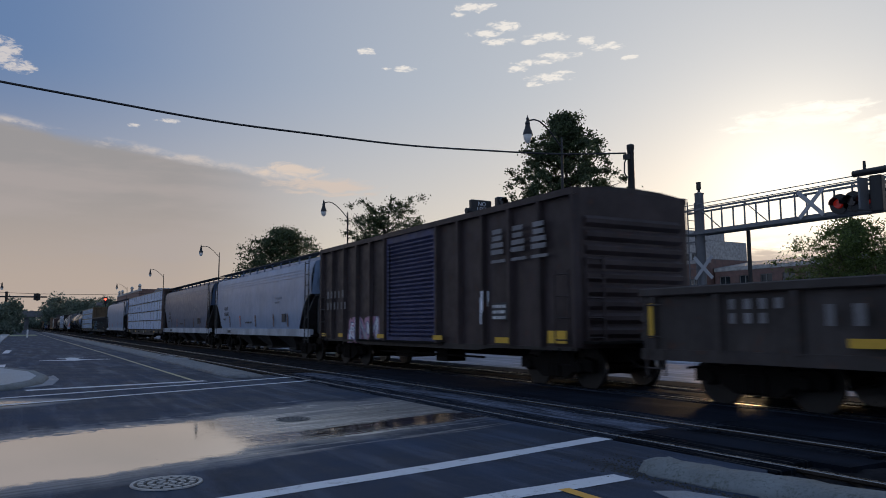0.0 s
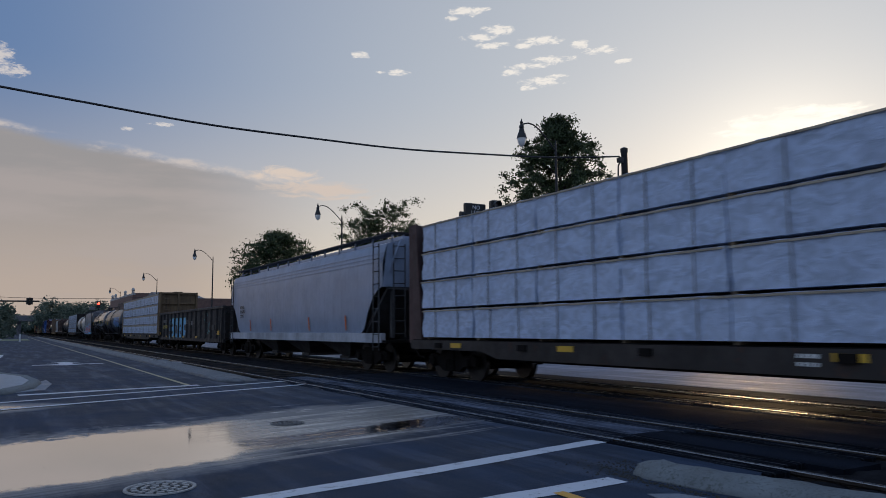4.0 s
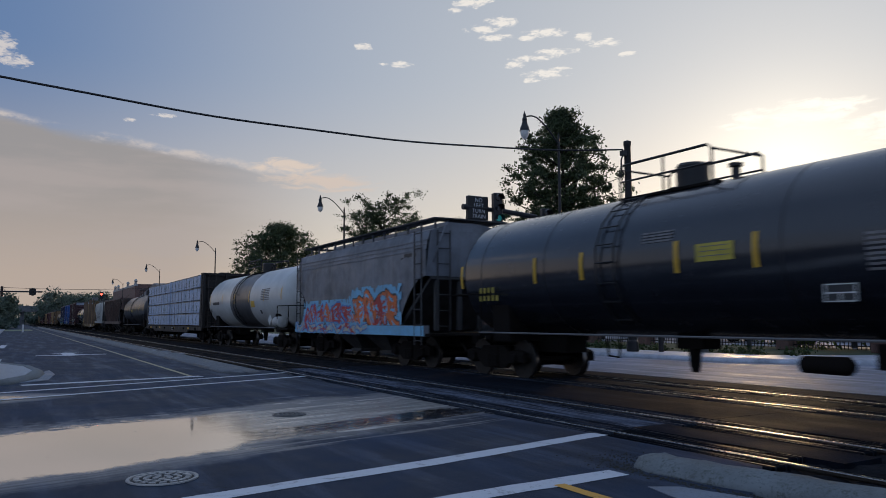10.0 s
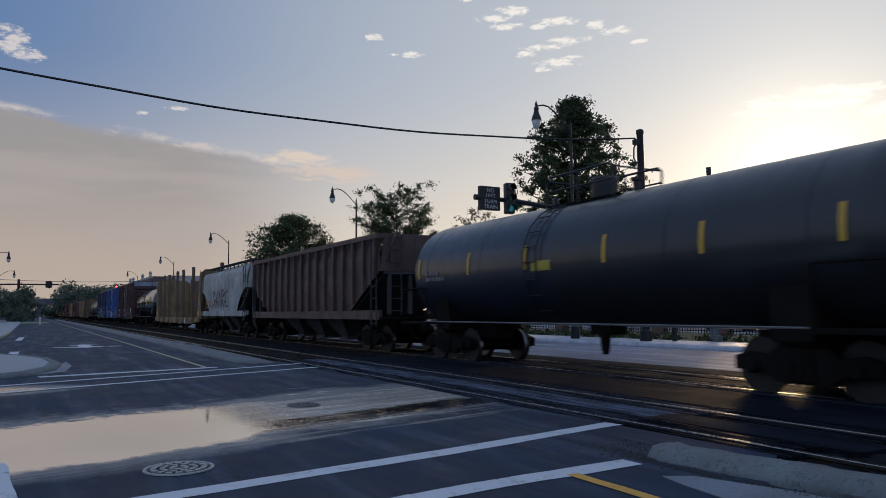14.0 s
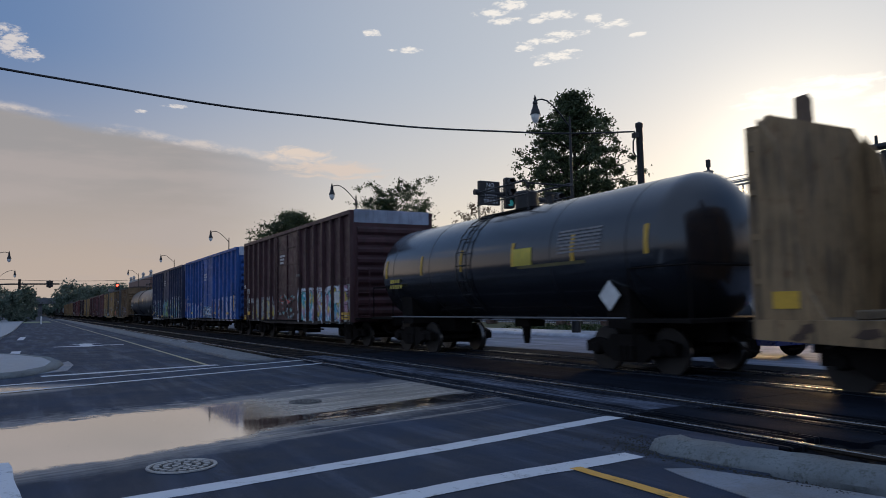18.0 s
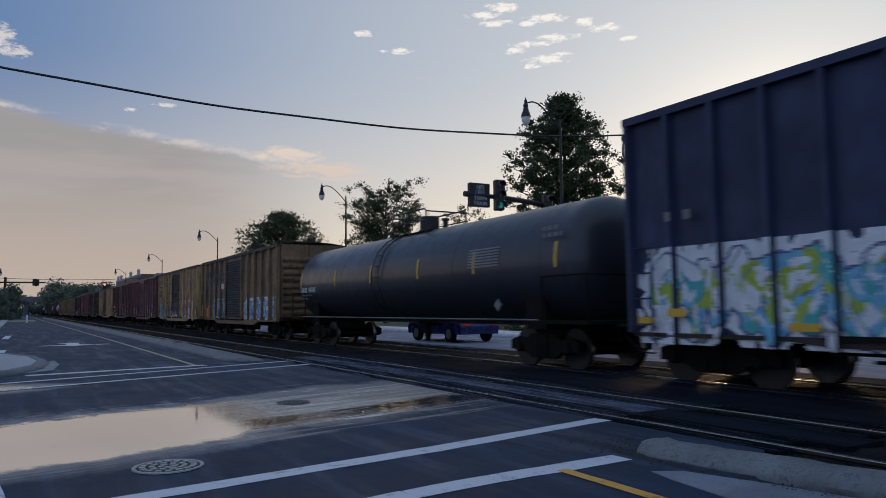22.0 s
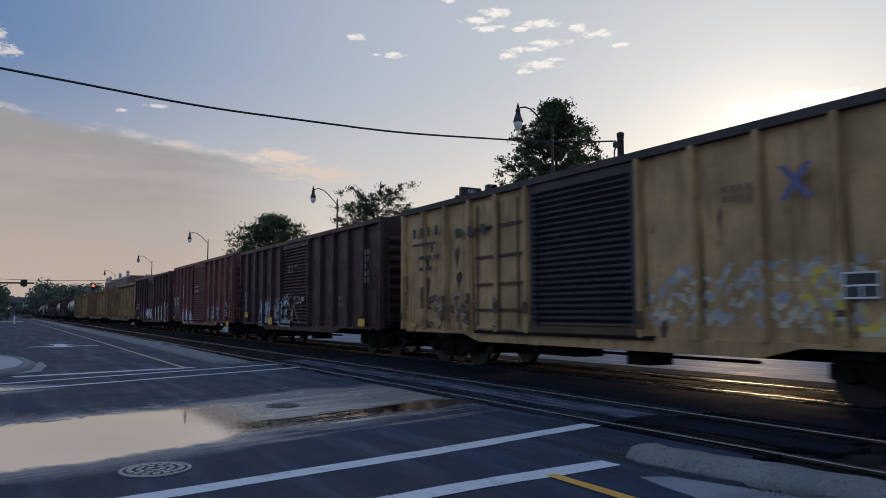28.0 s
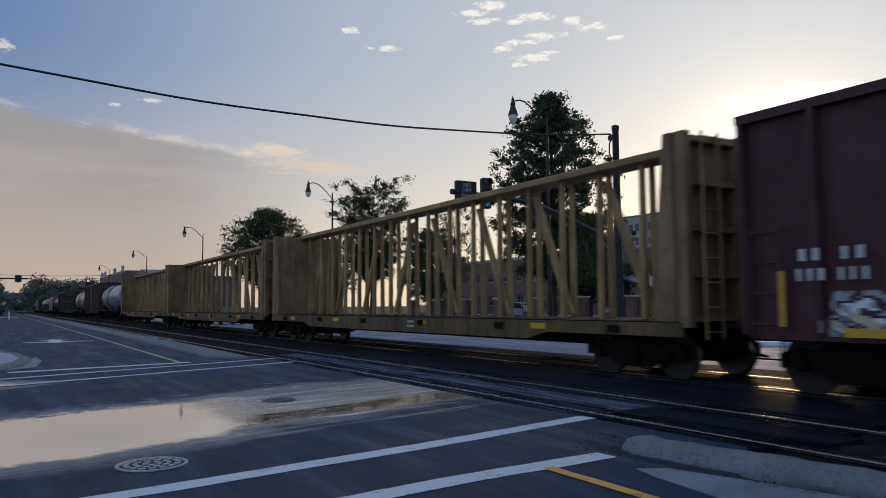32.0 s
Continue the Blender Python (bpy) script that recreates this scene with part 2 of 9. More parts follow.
def asphalt(name, base, wet=0.5, puddle=False, gloss=0.25):
    """Dark damp asphalt; the standing water lies in a shallow hollow across the near lane."""
    m, gr, b = shader(name)
    c = gr.nodes.new("ShaderNodeTexCoord").outputs["Object"]
    grain = gr.noise(c, 95.0, 3.0, 0.7)
    stone = gr.noise(c, 34.0, 4.0, 0.7)
    mid = gr.noise(c, 1.1, 6.0, 0.62)
    blot = gr.noise(c, 0.33, 5.0, 0.6)
    tyre = gr.noise(gr.stretch(c, 0.22, 2.6, 1.0), 1.0, 4.0, 0.6)
    crack = gr.nodes.new("ShaderNodeTexVoronoi")
    crack.feature = "DISTANCE_TO_EDGE"
    bend = gr.nodes.new("ShaderNodeVectorMath")
    bend.operation = "ADD"
    gr.put(gr.stretch(c, 0.35, 0.35, 1.0), bend.inputs[0])
    gr.put(gr.math("MULTIPLY", gr.noise(c, 1.7, 6.0, 0.7), 0.55), bend.inputs[1])
    gr.put(bend.outputs[0], crack.inputs["Vector"])
    crack.inputs["Scale"].default_value = 0.9
    seam = gr.ramp(crack.outputs[0], 0.0, 0.006, 1.0, 0.0)
    k = gr.mix(gr.ramp(mid, 0.3, 0.72), tuple(v * 0.68 for v in base), tuple(v * 1.3 for v in base))
    k = gr.mix(gr.ramp(blot, 0.42, 0.62, 0.0, 0.6), k, tuple(v * 0.5 for v in base))
    k = gr.mix(gr.ramp(tyre, 0.48, 0.66, 0.0, 0.55), k, tuple(v * 1.7 for v in base))
    k = gr.mix(gr.ramp(gr.noise(c, 2.9, 8.0, 0.72), 0.57, 0.66, 0.0, 0.5), k, tuple(v * 0.45 for v in base))
    k = gr.mix(gr.ramp(grain, 0.55, 0.8, 0.0, 0.5), k, tuple(v * 3.0 for v in base))
    k = gr.mix(gr.ramp(stone, 0.50, 0.30, 0.0, 0.5), k, tuple(v * 0.45 for v in base))
    k = gr.mix(gr.math("MULTIPLY", seam, gr.ramp(blot, 0.4, 0.6, 0.0, 0.6)), k, (0.008, 0.008, 0.009))
    r = gr.math("ADD", gr.ramp(mid, 0.3, 0.7, 0.72 - 0.24 * wet, 0.86 - 0.20 * wet), gr.ramp(tyre, 0.4, 0.7, 0.0, -0.16 * wet))
    h = gr.math("ADD", grain, gr.math("MULTIPLY", stone, 0.8))
    shine = gr.ramp(blot, 0.35, 0.65, gloss * 0.7, gloss * 1.3)
    if puddle:
        x, y, _ = gr.xyz(c)
        warp = gr.math("SUBTRACT", gr.noise(c, 0.8, 7.0, 0.68), 0.5)
        ripple = gr.math("SUBTRACT", gr.noise(gr.stretch(c, 6.0, 2.2, 1.0), 1.0, 4.0, 0.6), 0.5)
        fine = gr.math("SUBTRACT", gr.noise(gr.stretch(c, 18.0, 7.0, 1.0), 1.0, 3.0, 0.6), 0.5)
        tilt = gr.math("ADD", x, gr.math("MULTIPLY", y, 0.24))
        lane = gr.nodes.new("ShaderNodeCombineXYZ")
        gr.put(tilt, lane.inputs[0])
        gr.put(y, lane.inputs[1])
        streaks = gr.noise(gr.stretch(lane.outputs[0], 3.4, 0.26, 1.0), 1.3, 7.0, 0.66)
        threads = gr.noise(gr.stretch(lane.outputs[0], 16.0, 0.7, 1.0), 1.0, 5.0, 0.6)
        off = gr.math("SUBTRACT", x, gr.math("ADD", gr.math("MULTIPLY", y, -0.33), -9.03))
        far_side = gr.ramp(off, -0.9, -1.75)
        far_end = gr.ramp(y, 1.9, 3.6)
        d = gr.math("ADD", gr.math("SUBTRACT", 1.72, gr.math("ABSOLUTE", off)), gr.math("MULTIPLY", warp, 1.5))
        d = gr.math("SUBTRACT", d, gr.math("MULTIPLY", far_end, gr.ramp(streaks, 0.36, 0.62, -0.35, 1.25)))
        d = gr.math("SUBTRACT", d, gr.math("MULTIPLY", far_side, gr.ramp(gr.math("ADD", ripple, fine), -0.12, 0.16, 0.0, 0.9)))
        end = gr.ramp(y, 7.6, 5.2)
        pu = gr.math("POWER", gr.math("DIVIDE", gr.math("ADD", x, 15.4), 0.75), 2.0)
        pv = gr.math("POWER", gr.math("DIVIDE", gr.math("ADD", y, 0.5), 1.1), 2.0)
        small = gr.math("ADD", gr.math("SUBTRACT", 0.8, gr.math("ADD", pu, pv)), gr.math("MULTIPLY", warp, 2.0))
        d = gr.math("MAXIMUM", d, gr.math("MULTIPLY", small, 0.5))
        water = gr.math("MULTIPLY", gr.ramp(d, -0.04, 0.22), end)
        wide = gr.math("SUBTRACT", gr.math("ADD", 1.95, gr.math("MULTIPLY", warp, 2.2)), gr.math("ABSOLUTE", off))
        damp = gr.math("MULTIPLY", gr.math("MAXIMUM", gr.ramp(d, -0.7, 0.02), gr.math("MULTIPLY", gr.ramp(wide, -0.1, 0.4), gr.ramp(threads, 0.3, 0.6, 0.35, 1.0))), end)
        k = gr.mix(gr.math("MULTIPLY", damp, 0.6), k, (0.012, 0.013, 0.015))
        k = gr.mix(water, k, (0.010, 0.0095, 0.009))
        bits = gr.math("MULTIPLY", gr.ramp(gr.noise(gr.stretch(c, 5.0, 9.0, 1.0), 1.0, 3.0, 0.6), 0.70, 0.73), gr.ramp(gr.noise(c, 0.45, 2.0), 0.5, 0.6))
        water = gr.math("MULTIPLY", water, gr.math("SUBTRACT", 1.0, bits))
        # a calm thread of deeper water runs on towards the rails through the thin film
        thread = gr.math("ABSOLUTE", gr.math("ADD", gr.math("ADD", x, gr.math("MULTIPLY", y, 0.24)), gr.math("ADD", 8.25, gr.math("MULTIPLY", warp, 0.5))))
        deep = gr.math("MULTIPLY", gr.ramp(gr.math("ADD", thread, gr.math("MULTIPLY", gr.math("SUBTRACT", threads, 0.5), 0.9)), 0.44, 0.26), gr.ramp(y, 1.9, 2.6))
        deep = gr.math("MULTIPLY", deep, gr.ramp(y, 6.6, 5.8))
        r = gr.mix(damp, r, gr.ramp(threads, 0.35, 0.65, 0.34, 0.48))
        r = gr.mix(water, r, gr.math("ADD", 0.045, gr.math("MULTIPLY", far_end, gr.ramp(threads, 0.36, 0.62, 0.22, 0.36))))
        r = gr.mix(deep, r, (0.05, 0.05, 0.05))
        calm = gr.math("SUBTRACT", 1.0, gr.math("MULTIPLY", damp, 0.85))
        h = gr.math("MULTIPLY", h, gr.math("SUBTRACT", calm, gr.math("MULTIPLY", water, 0.14)))
        rough_water = gr.math("ADD", gr.math("MULTIPLY", far_end, 2.2), gr.math("MULTIPLY", far_side, 4.0))
        wave = gr.math("MULTIPLY", gr.math("ADD", ripple, gr.math("MULTIPLY", fine, 0.6)), rough_water)
        h = gr.math("ADD", h, gr.math("MULTIPLY", wave, gr.math("MULTIPLY", water, 0.9)))
        shine = gr.math("ADD", shine, gr.math("ADD", gr.math("MULTIPLY", gr.math("MULTIPLY", damp, gr.math("SUBTRACT", 1.0, water)), gr.ramp(threads, 0.36, 0.6, 0.36, 0.12)), gr.math("MULTIPLY", water, gr.math("SUBTRACT", 0.93, gr.math("MULTIPLY", far_end, gr.ramp(gr.math("ADD", threads, gr.math("MULTIPLY", streaks, 0.6)), 0.66, 0.90, 0.05, 0.60))))))
    gr.put(k, b.inputs["Base Color"])
    gr.put(r, b.inputs["Roughness"])
    gr.put(shine, b.inputs["Specular IOR Level"])
    if puddle:
        b.inputs["IOR"].default_value = 5.0
    bump(gr, b, h, 0.6, 0.004)
    return m


def worn_line(name, color):
    m, gr, b = shader(name)
    c = gr.nodes.new("ShaderNodeTexCoord").outputs["Object"]
    n = gr.noise(c, 6.0, 7.0, 0.7)
    f = gr.noise(c, 70.0, 3.0, 0.7)
    k = gr.mix(gr.ramp(gr.math("ADD", gr.math("MULTIPLY", n, 0.75), gr.math("MULTIPLY", f, 0.25)), 0.53, 0.68), color, tuple(v * 0.28 for v in color))
    gr.put(k, b.inputs["Base Color"])
    b.inputs["Roughness"].default_value = 0.5
    bump(gr, b, f, 0.4, 0.003)
    return m


def concrete(name, color, moss=0.3, rough=0.75):
    m, gr, b = shader(name)
    c = coords(gr, False)
    big, fine, spot = gr.noise(c, 1.6, 6.0, 0.65), gr.noise(c, 38.0, 4.0, 0.65), gr.noise(c, 9.0, 8.0, 0.75)
    k = gr.mix(gr.ramp(big, 0.3, 0.7), tuple(v * 0.62 for v in color), tuple(min(1, v * 1.2) for v in color))
    k = gr.mix(gr.math("MULTIPLY", gr.ramp(gr.math("ADD", gr.math("MULTIPLY", spot, 0.6), gr.math("MULTIPLY", fine, 0.4)), 0.48, 0.66), moss), k, (0.038, 0.044, 0.030))
    k = gr.mix(gr.ramp(fine, 0.5, 0.75, 0.0, 0.4), k, tuple(v * 0.45 for v in color))
    gr.put(k, b.inputs["Base Color"])
    gr.put(gr.ramp(big, 0.3, 0.7, rough - 0.25, rough + 0.1), b.inputs["Roughness"])
    bump(gr, b, gr.math("ADD", fine, gr.math("MULTIPLY", spot, 0.8)), 0.6, 0.012)
    return m


def grooved(name, color):
    """Worn crossing panels: scuffed and streaked along the rails, polished where wheels run."""
    m, gr, b = shader(name)
    c = gr.nodes.new("ShaderNodeTexCoord").outputs["Object"]
    groove = gr.noise(gr.stretch(c, 0.5, 22.0, 1.0), 1.0, 4.0, 0.6)
    scuff = gr.noise(gr.stretch(c, 0.8, 3.0, 1.0), 1.2, 6.0, 0.7)
    grit = gr.noise(c, 42.0, 3.0, 0.7)
    k = gr.mix(gr.ramp(scuff, 0.34, 0.68), tuple(v * 0.38 for v in color), tuple(v * 1.5 for v in color))
    k = gr.mix(gr.ramp(groove, 0.52, 0.64, 0.0, 0.75), k, tuple(v * 0.22 for v in color))
    k = gr.mix(gr.ramp(grit, 0.5, 0.75, 0.0, 0.4), k, tuple(v * 0.5 for v in color))
    gr.put(k, b.inputs["Base Color"])
    gr.put(gr.ramp(groove, 0.36, 0.55, 0.32, 0.85), b.inputs["Roughness"])
    gr.put(gr.ramp(groove, 0.34, 0.46, 0.12, 0.0), b.inputs["Specular IOR Level"])
    bump(gr, b, gr.math("ADD", groove, gr.math("MULTIPLY", grit, 0.3)), 0.5, 0.008)
    return m


def foliage(name, color, dry=0.1):
    m, gr, b = shader(name)
    geo = gr.nodes.new("ShaderNodeNewGeometry")
    r = geo.outputs["Random Per Island"]
    k = gr.mix(r, tuple(v * 0.55 for v in color), tuple(v * 1.5 for v in color))
    k = gr.mix(gr.math("MULTIPLY", gr.ramp(r, 0.86, 0.9), dry), k, (0.16, 0.10, 0.03))
    gr.put(k, b.inputs["Base Color"])
    b.inputs["Roughness"].default_value = 0.6
    tr = gr.nodes.new("ShaderNodeBsdfTranslucent")
    gr.put(k, tr.inputs["Color"])
    mixs = gr.nodes.new("ShaderNodeMixShader")
    mixs.inputs[0].default_value = 0.45
    out = [n for n in gr.nodes if n.bl_idname == "ShaderNodeOutputMaterial"][0]
    gr.links.new(b.outputs[0], mixs.inputs[1])
    gr.links.new(tr.outputs[0], mixs.inputs[2])
    gr.links.new(mixs.outputs[0], out.inputs[0])
    return m


def glass(name):
    m, gr, b = shader(name)
    b.inputs["Base Color"].default_value = (0.02, 0.025, 0.03, 1)
    b.inputs["Roughness"].default_value = 0.05
    b.inputs["Specular IOR Level"].default_value = 0.8
    return m


M_ROAD = asphalt("near asphalt", (0.0225, 0.037, 0.066), 0.7, True, 0.009)
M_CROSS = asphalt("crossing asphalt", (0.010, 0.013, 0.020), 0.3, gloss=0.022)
# pale blue base: the sky's reflection on wet asphalt is put into the colour
M_FARROADSHEEN = asphalt("far roadway with sky sheen", (0.20, 0.225, 0.285), 0.7, gloss=0.12)
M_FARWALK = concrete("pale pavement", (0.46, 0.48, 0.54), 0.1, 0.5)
M_WHITE = worn_line("white road paint", (0.55, 0.575, 0.62))
M_YELLOWPALE = worn_line("pale yellow road paint", (0.36, 0.32, 0.17))
M_YELLOW = worn_line("yellow road paint", (0.66, 0.33, 0.035))
M_KERB = concrete("kerb concrete", (0.15, 0.168, 0.175), 0.8)
M_MEDIAN = concrete("median concrete", (0.13, 0.14, 0.155), 0.85, 0.7)
M_GUTTER = concrete("gutter concrete", (0.17, 0.195, 0.235), 0.35, 0.6)
M_WALK = concrete("pavement concrete", (0.32, 0.335, 0.36), 0.2, 0.6)
M_PANEL = grooved("crossing panel", (0.026, 0.031, 0.042))
# darker tone for the last panels at the right end
M_PANELDARK = grooved("dark crossing panel", (0.011, 0.013, 0.017))
M_PANELWORN = grooved("worn crossing panel", (0.085, 0.098, 0.13))
M_RAIL = plain("rail steel", (0.05, 0.038, 0.03), 0.6, 0.5, 0.3, 14)
M_RAILTOP = plain("polished rail head", (0.26, 0.25, 0.24), 0.26, 1.0, 0.2, 30, 0.05)
M_TIE = plain("creosoted tie", (0.030, 0.023, 0.018), 0.9, 0, 0.4, 12, spec=0.1)
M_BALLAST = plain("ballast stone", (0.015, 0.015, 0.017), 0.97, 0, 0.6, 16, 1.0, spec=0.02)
M_SOIL = plain("soil", (0.035, 0.034, 0.028), 0.9, 0, 0.5, 2.5, 0.8)
M_GRASS = foliage("grass", (0.045, 0.07, 0.022), 0.3)
M_LEAF = foliage("oak leaves", (0.062, 0.085, 0.036))
M_LEAF2 = foliage("sunlit shrub leaves", (0.085, 0.12, 0.030))
M_BARE = foliage("reddish thin leaves", (0.11, 0.075, 0.045))
# distance haze is put into this leaf colour: paler, greyer green
M_HAZEWOODS = foliage("far wood leaves paled by haze", (0.10, 0.135, 0.105))
M_BARK = plain("bark", (0.045, 0.036, 0.028), 0.9, 0, 0.4, 14, 0.8)
M_IRON = plain("black painted iron", (0.016, 0.016, 0.017), 0.45, 0.2, 0.3, 20)
M_GALV = plain("galvanised steel", (0.16, 0.165, 0.175), 0.6, 0.3, 0.2, 7)
M_DARK = plain("underframe grime", (0.011, 0.009, 0.008), 0.9, 0.0, 0.45, 5, spec=0.12)
M_WHEEL = plain("wheel steel", (0.02, 0.017, 0.015), 0.6, 0.3, 0.4, 9)
M_TREAD = plain("polished wheel tread", (0.2, 0.19, 0.18), 0.35, 1.0, 0.1, 20, 0.05)
M_BRICK = concrete("brick wall", (0.17, 0.095, 0.078), 0.12)
M_FRAME = plain("window frame paint", (0.2, 0.19, 0.18), 0.6, 0, 0.2, 9, 0)
M_STONE = concrete("pale facade", (0.42, 0.40, 0.38), 0.1)
M_ROOF = plain("grey roof", (0.14, 0.14, 0.15), 0.6, 0.2, 0.3, 3)
M_GLASS = glass("window glass")
M_LAMPGLASS = plain("frosted lamp globe", (0.75, 0.74, 0.70), 0.25, 0, 0.05, 9, 0)
M_RED = glowing("red signal light", (1.0, 0.05, 0.03), 6.0)
M_REDDIM = glowing("dim red lens", (0.6, 0.03, 0.02), 0.1)
M_GREENDIM = glowing("teal lens", (0.05, 0.5, 0.55), 0.12)
M_LENS = plain("dark signal lens", (0.03, 0.02, 0.02), 0.15, 0, 0.1, 9, 0)
M_WHITELAMP = glowing("white lamp", (0.9, 0.95, 1.0), 2.5)
M_SIGNTEXT = plain("pale sign letters", (0.55, 0.56, 0.6), 0.5, 0, 0.1, 9, 0)
M_ORANGE = plain("yellow reflector", (0.62, 0.36, 0.03), 0.4, 0, 0.12, 12, 0.05)
M_MARK = plain("white lettering paint", (0.62, 0.62, 0.6), 0.6, 0, 0.25, 4, 0)
M_MARKDIM = plain("faded lettering paint", (0.19, 0.18, 0.18), 0.7, 0, 0.35, 4, 0)
M_MARKDARK = plain("dark lettering paint", (0.03, 0.03, 0.032), 0.6, 0, 0.25, 4, 0)
M_MARKOLD = plain("nearly worn off yellow paint", (0.10, 0.085, 0.03), 0.6, 0, 0.3, 4, 0)
M_MARKYEL = plain("yellow lettering paint", (0.5, 0.4, 0.06), 0.6, 0, 0.25, 4, 0)


# ---- mesh building ----
class Mesh:
    """Collects simple solids into one mesh."""

    def __init__(self):
        self.v, self.f, self.mi, self.cur = [], [], [], 0

    def add(self, verts, faces):
        k = len(self.v)
        self.v += [tuple(p) for p in verts]
        self.f += [tuple(k + i for i in q) for q in faces]
        self.mi += [self.cur] * len(faces)
        return self

    def box(self, x0, x1, y0, y1, z0, z1):
        v = [(x, y, z) for x in (x0, x1) for y in (y0, y1) for z in (z0, z1)]
        return self.add(v, [(0, 1, 3, 2), (4, 6, 7, 5), (0, 4, 5, 1), (2, 3, 7, 6), (0, 2, 6, 4), (1, 5, 7, 3)])

    def rbox(self, x0, x1, y0, y1, z0, z1, r=0.01):
        """A box with its edges cut off."""
        v, f = [], []
        for x, sx in ((x0, 1), (x1, -1)):
            for y, sy in ((y0, 1), (y1, -1)):
                for z, sz in ((z0, 1), (z1, -1)):
                    v += [(x, y + sy * r, z + sz * r), (x + sx * r, y, z + sz * r), (x + sx * r, y + sy * r, z)]
        bm = bmesh.new()
        for p in v:
            bm.verts.new(p)
        bmesh.ops.convex_hull(bm, input=bm.verts)
        bm.verts.index_update()
        out = [tuple(p.co) for p in bm.verts], [tuple(q.index for q in face.verts) for face in bm.faces]
        bm.free()
        return self.add(*out)

    def prism(self, prof, a, b, axis="x"):
        """A closed profile pushed from a to b; prof holds the other two coordinates."""
        n = len(prof)
        put = {"x": lambda p, s: (s, p[0], p[1]), "y": lambda p, s: (p[0], s, p[1]), "z": lambda p, s: (p[0], p[1], s)}[axis]
        v = [put(p, s) for s in (a, b) for p in prof]
        f = [tuple(range(n))[::-1], tuple(range(n, 2 * n))] + [(i, (i + 1) % n, n + (i + 1) % n, n + i) for i in range(n)]
        return self.add(v, f)

    def tube(self, pts, r, n=8, cap=True):
        pts = [Vector(p) for p in pts]
        rs = r if isinstance(r, (list, tuple)) else [r] * len(pts)
        v, f, side = [], [], None
        for i, p in enumerate(pts):
            d = (pts[min(i + 1, len(pts) - 1)] - pts[max(i - 1, 0)]).normalized()
            if side is None:
                side = d.orthogonal().normalized()
            side = (side - d * side.dot(d)).normalized()
            up = d.cross(side)
            for k in range(n):
                a = 2 * math.pi * k / n
                v.append(p + (side * math.cos(a) + up * math.sin(a)) * rs[i])
        for i in range(len(pts) - 1):
            for k in range(n):
                f.append((i * n + k, i * n + (k + 1) % n, (i + 1) * n + (k + 1) % n, (i + 1) * n + k))
        if cap:
            f += [tuple(range(n))[::-1], tuple(range((len(pts) - 1) * n, len(pts) * n))]
        return self.add(v, f)

    def lathe(self, prof, origin, axis="z", n=20):
        """Rings of (along, radius) turned round an axis through origin."""
        v, f = [], []
        for s, r in prof:
            for k in range(n):
                a = 2 * math.pi * k / n
                c, d = r * math.cos(a), r * math.sin(a)
                p = {"z": (c, d, s), "x": (s, c, d), "y": (c, s, d)}[axis]
                v.append((origin[0] + p[0], origin[1] + p[1], origin[2] + p[2]))
        m = len(prof)
        for i in range(m - 1):
            for k in range(n):
                f.append((i * n + k, i * n + (k + 1) % n, (i + 1) * n + (k + 1) % n, (i + 1) * n + k))
        f += [tuple(range(n))[::-1], tuple(range((m - 1) * n, m * n))]
        return self.add(v, f)

    def sheet(self, pts, z0, z1):
        """A flat polygon with thickness."""
        n = len(pts)
        v = [(x, y, z) for z in (z0, z1) for x, y in pts]
        return self.add(v, [tuple(range(n))[::-1], tuple(range(n, 2 * n))] + [(i, (i + 1) % n, n + (i + 1) % n, n + i) for i in range(n)])

    def data(self, name, mats, smooth=False):
        me = bpy.data.meshes.new(name)
        me.from_pydata(self.v, [], self.f)
        for m in mats if isinstance(mats, (list, tuple)) else [mats]:
            me.materials.append(m)
        if any(self.mi):
            me.polygons.foreach_set("material_index", self.mi)
        bm = bmesh.new()
        bm.from_mesh(me)
        bmesh.ops.recalc_face_normals(bm, faces=bm.faces)
        bm.to_mesh(me)
        bm.free()
        if smooth:
            me.polygons.foreach_set("use_smooth", [True] * len(me.polygons))
            me.set_sharp_from_angle(angle=radians(38))
        return me


def part(name, mesh, mats, parent, label="", smooth=False, at=None):
    ob = new(name, mesh if isinstance(mesh, bpy.types.Mesh) else mesh.data(name, mats, smooth))
    ob.parent = parent
    if at is not None:
        ob.matrix_basis = at
    return tagged(ob, label)


def thing(name, label, category, at=None, group="", kind=""):
    ob = new(name)
    ob.empty_display_size = 0.2
    if at is not None:
        ob.matrix_basis = at
    return tagged(ob, label, category, group, kind)


def solid(name, mesh, mats, label, category, group="", kind="", at=None, smooth=False):
    ob = new(name, mesh.data(name, mats, smooth))
    if at is not None:
        ob.matrix_basis = at
    return tagged(ob, label, category, group, kind)
# ---- the setting ----
RAILS = (6.39, 7.895, 10.575, 12.08)     # rail heads, across the view
XL, XR = -20.4, -4.6                     # ends of the level crossing along the tracks

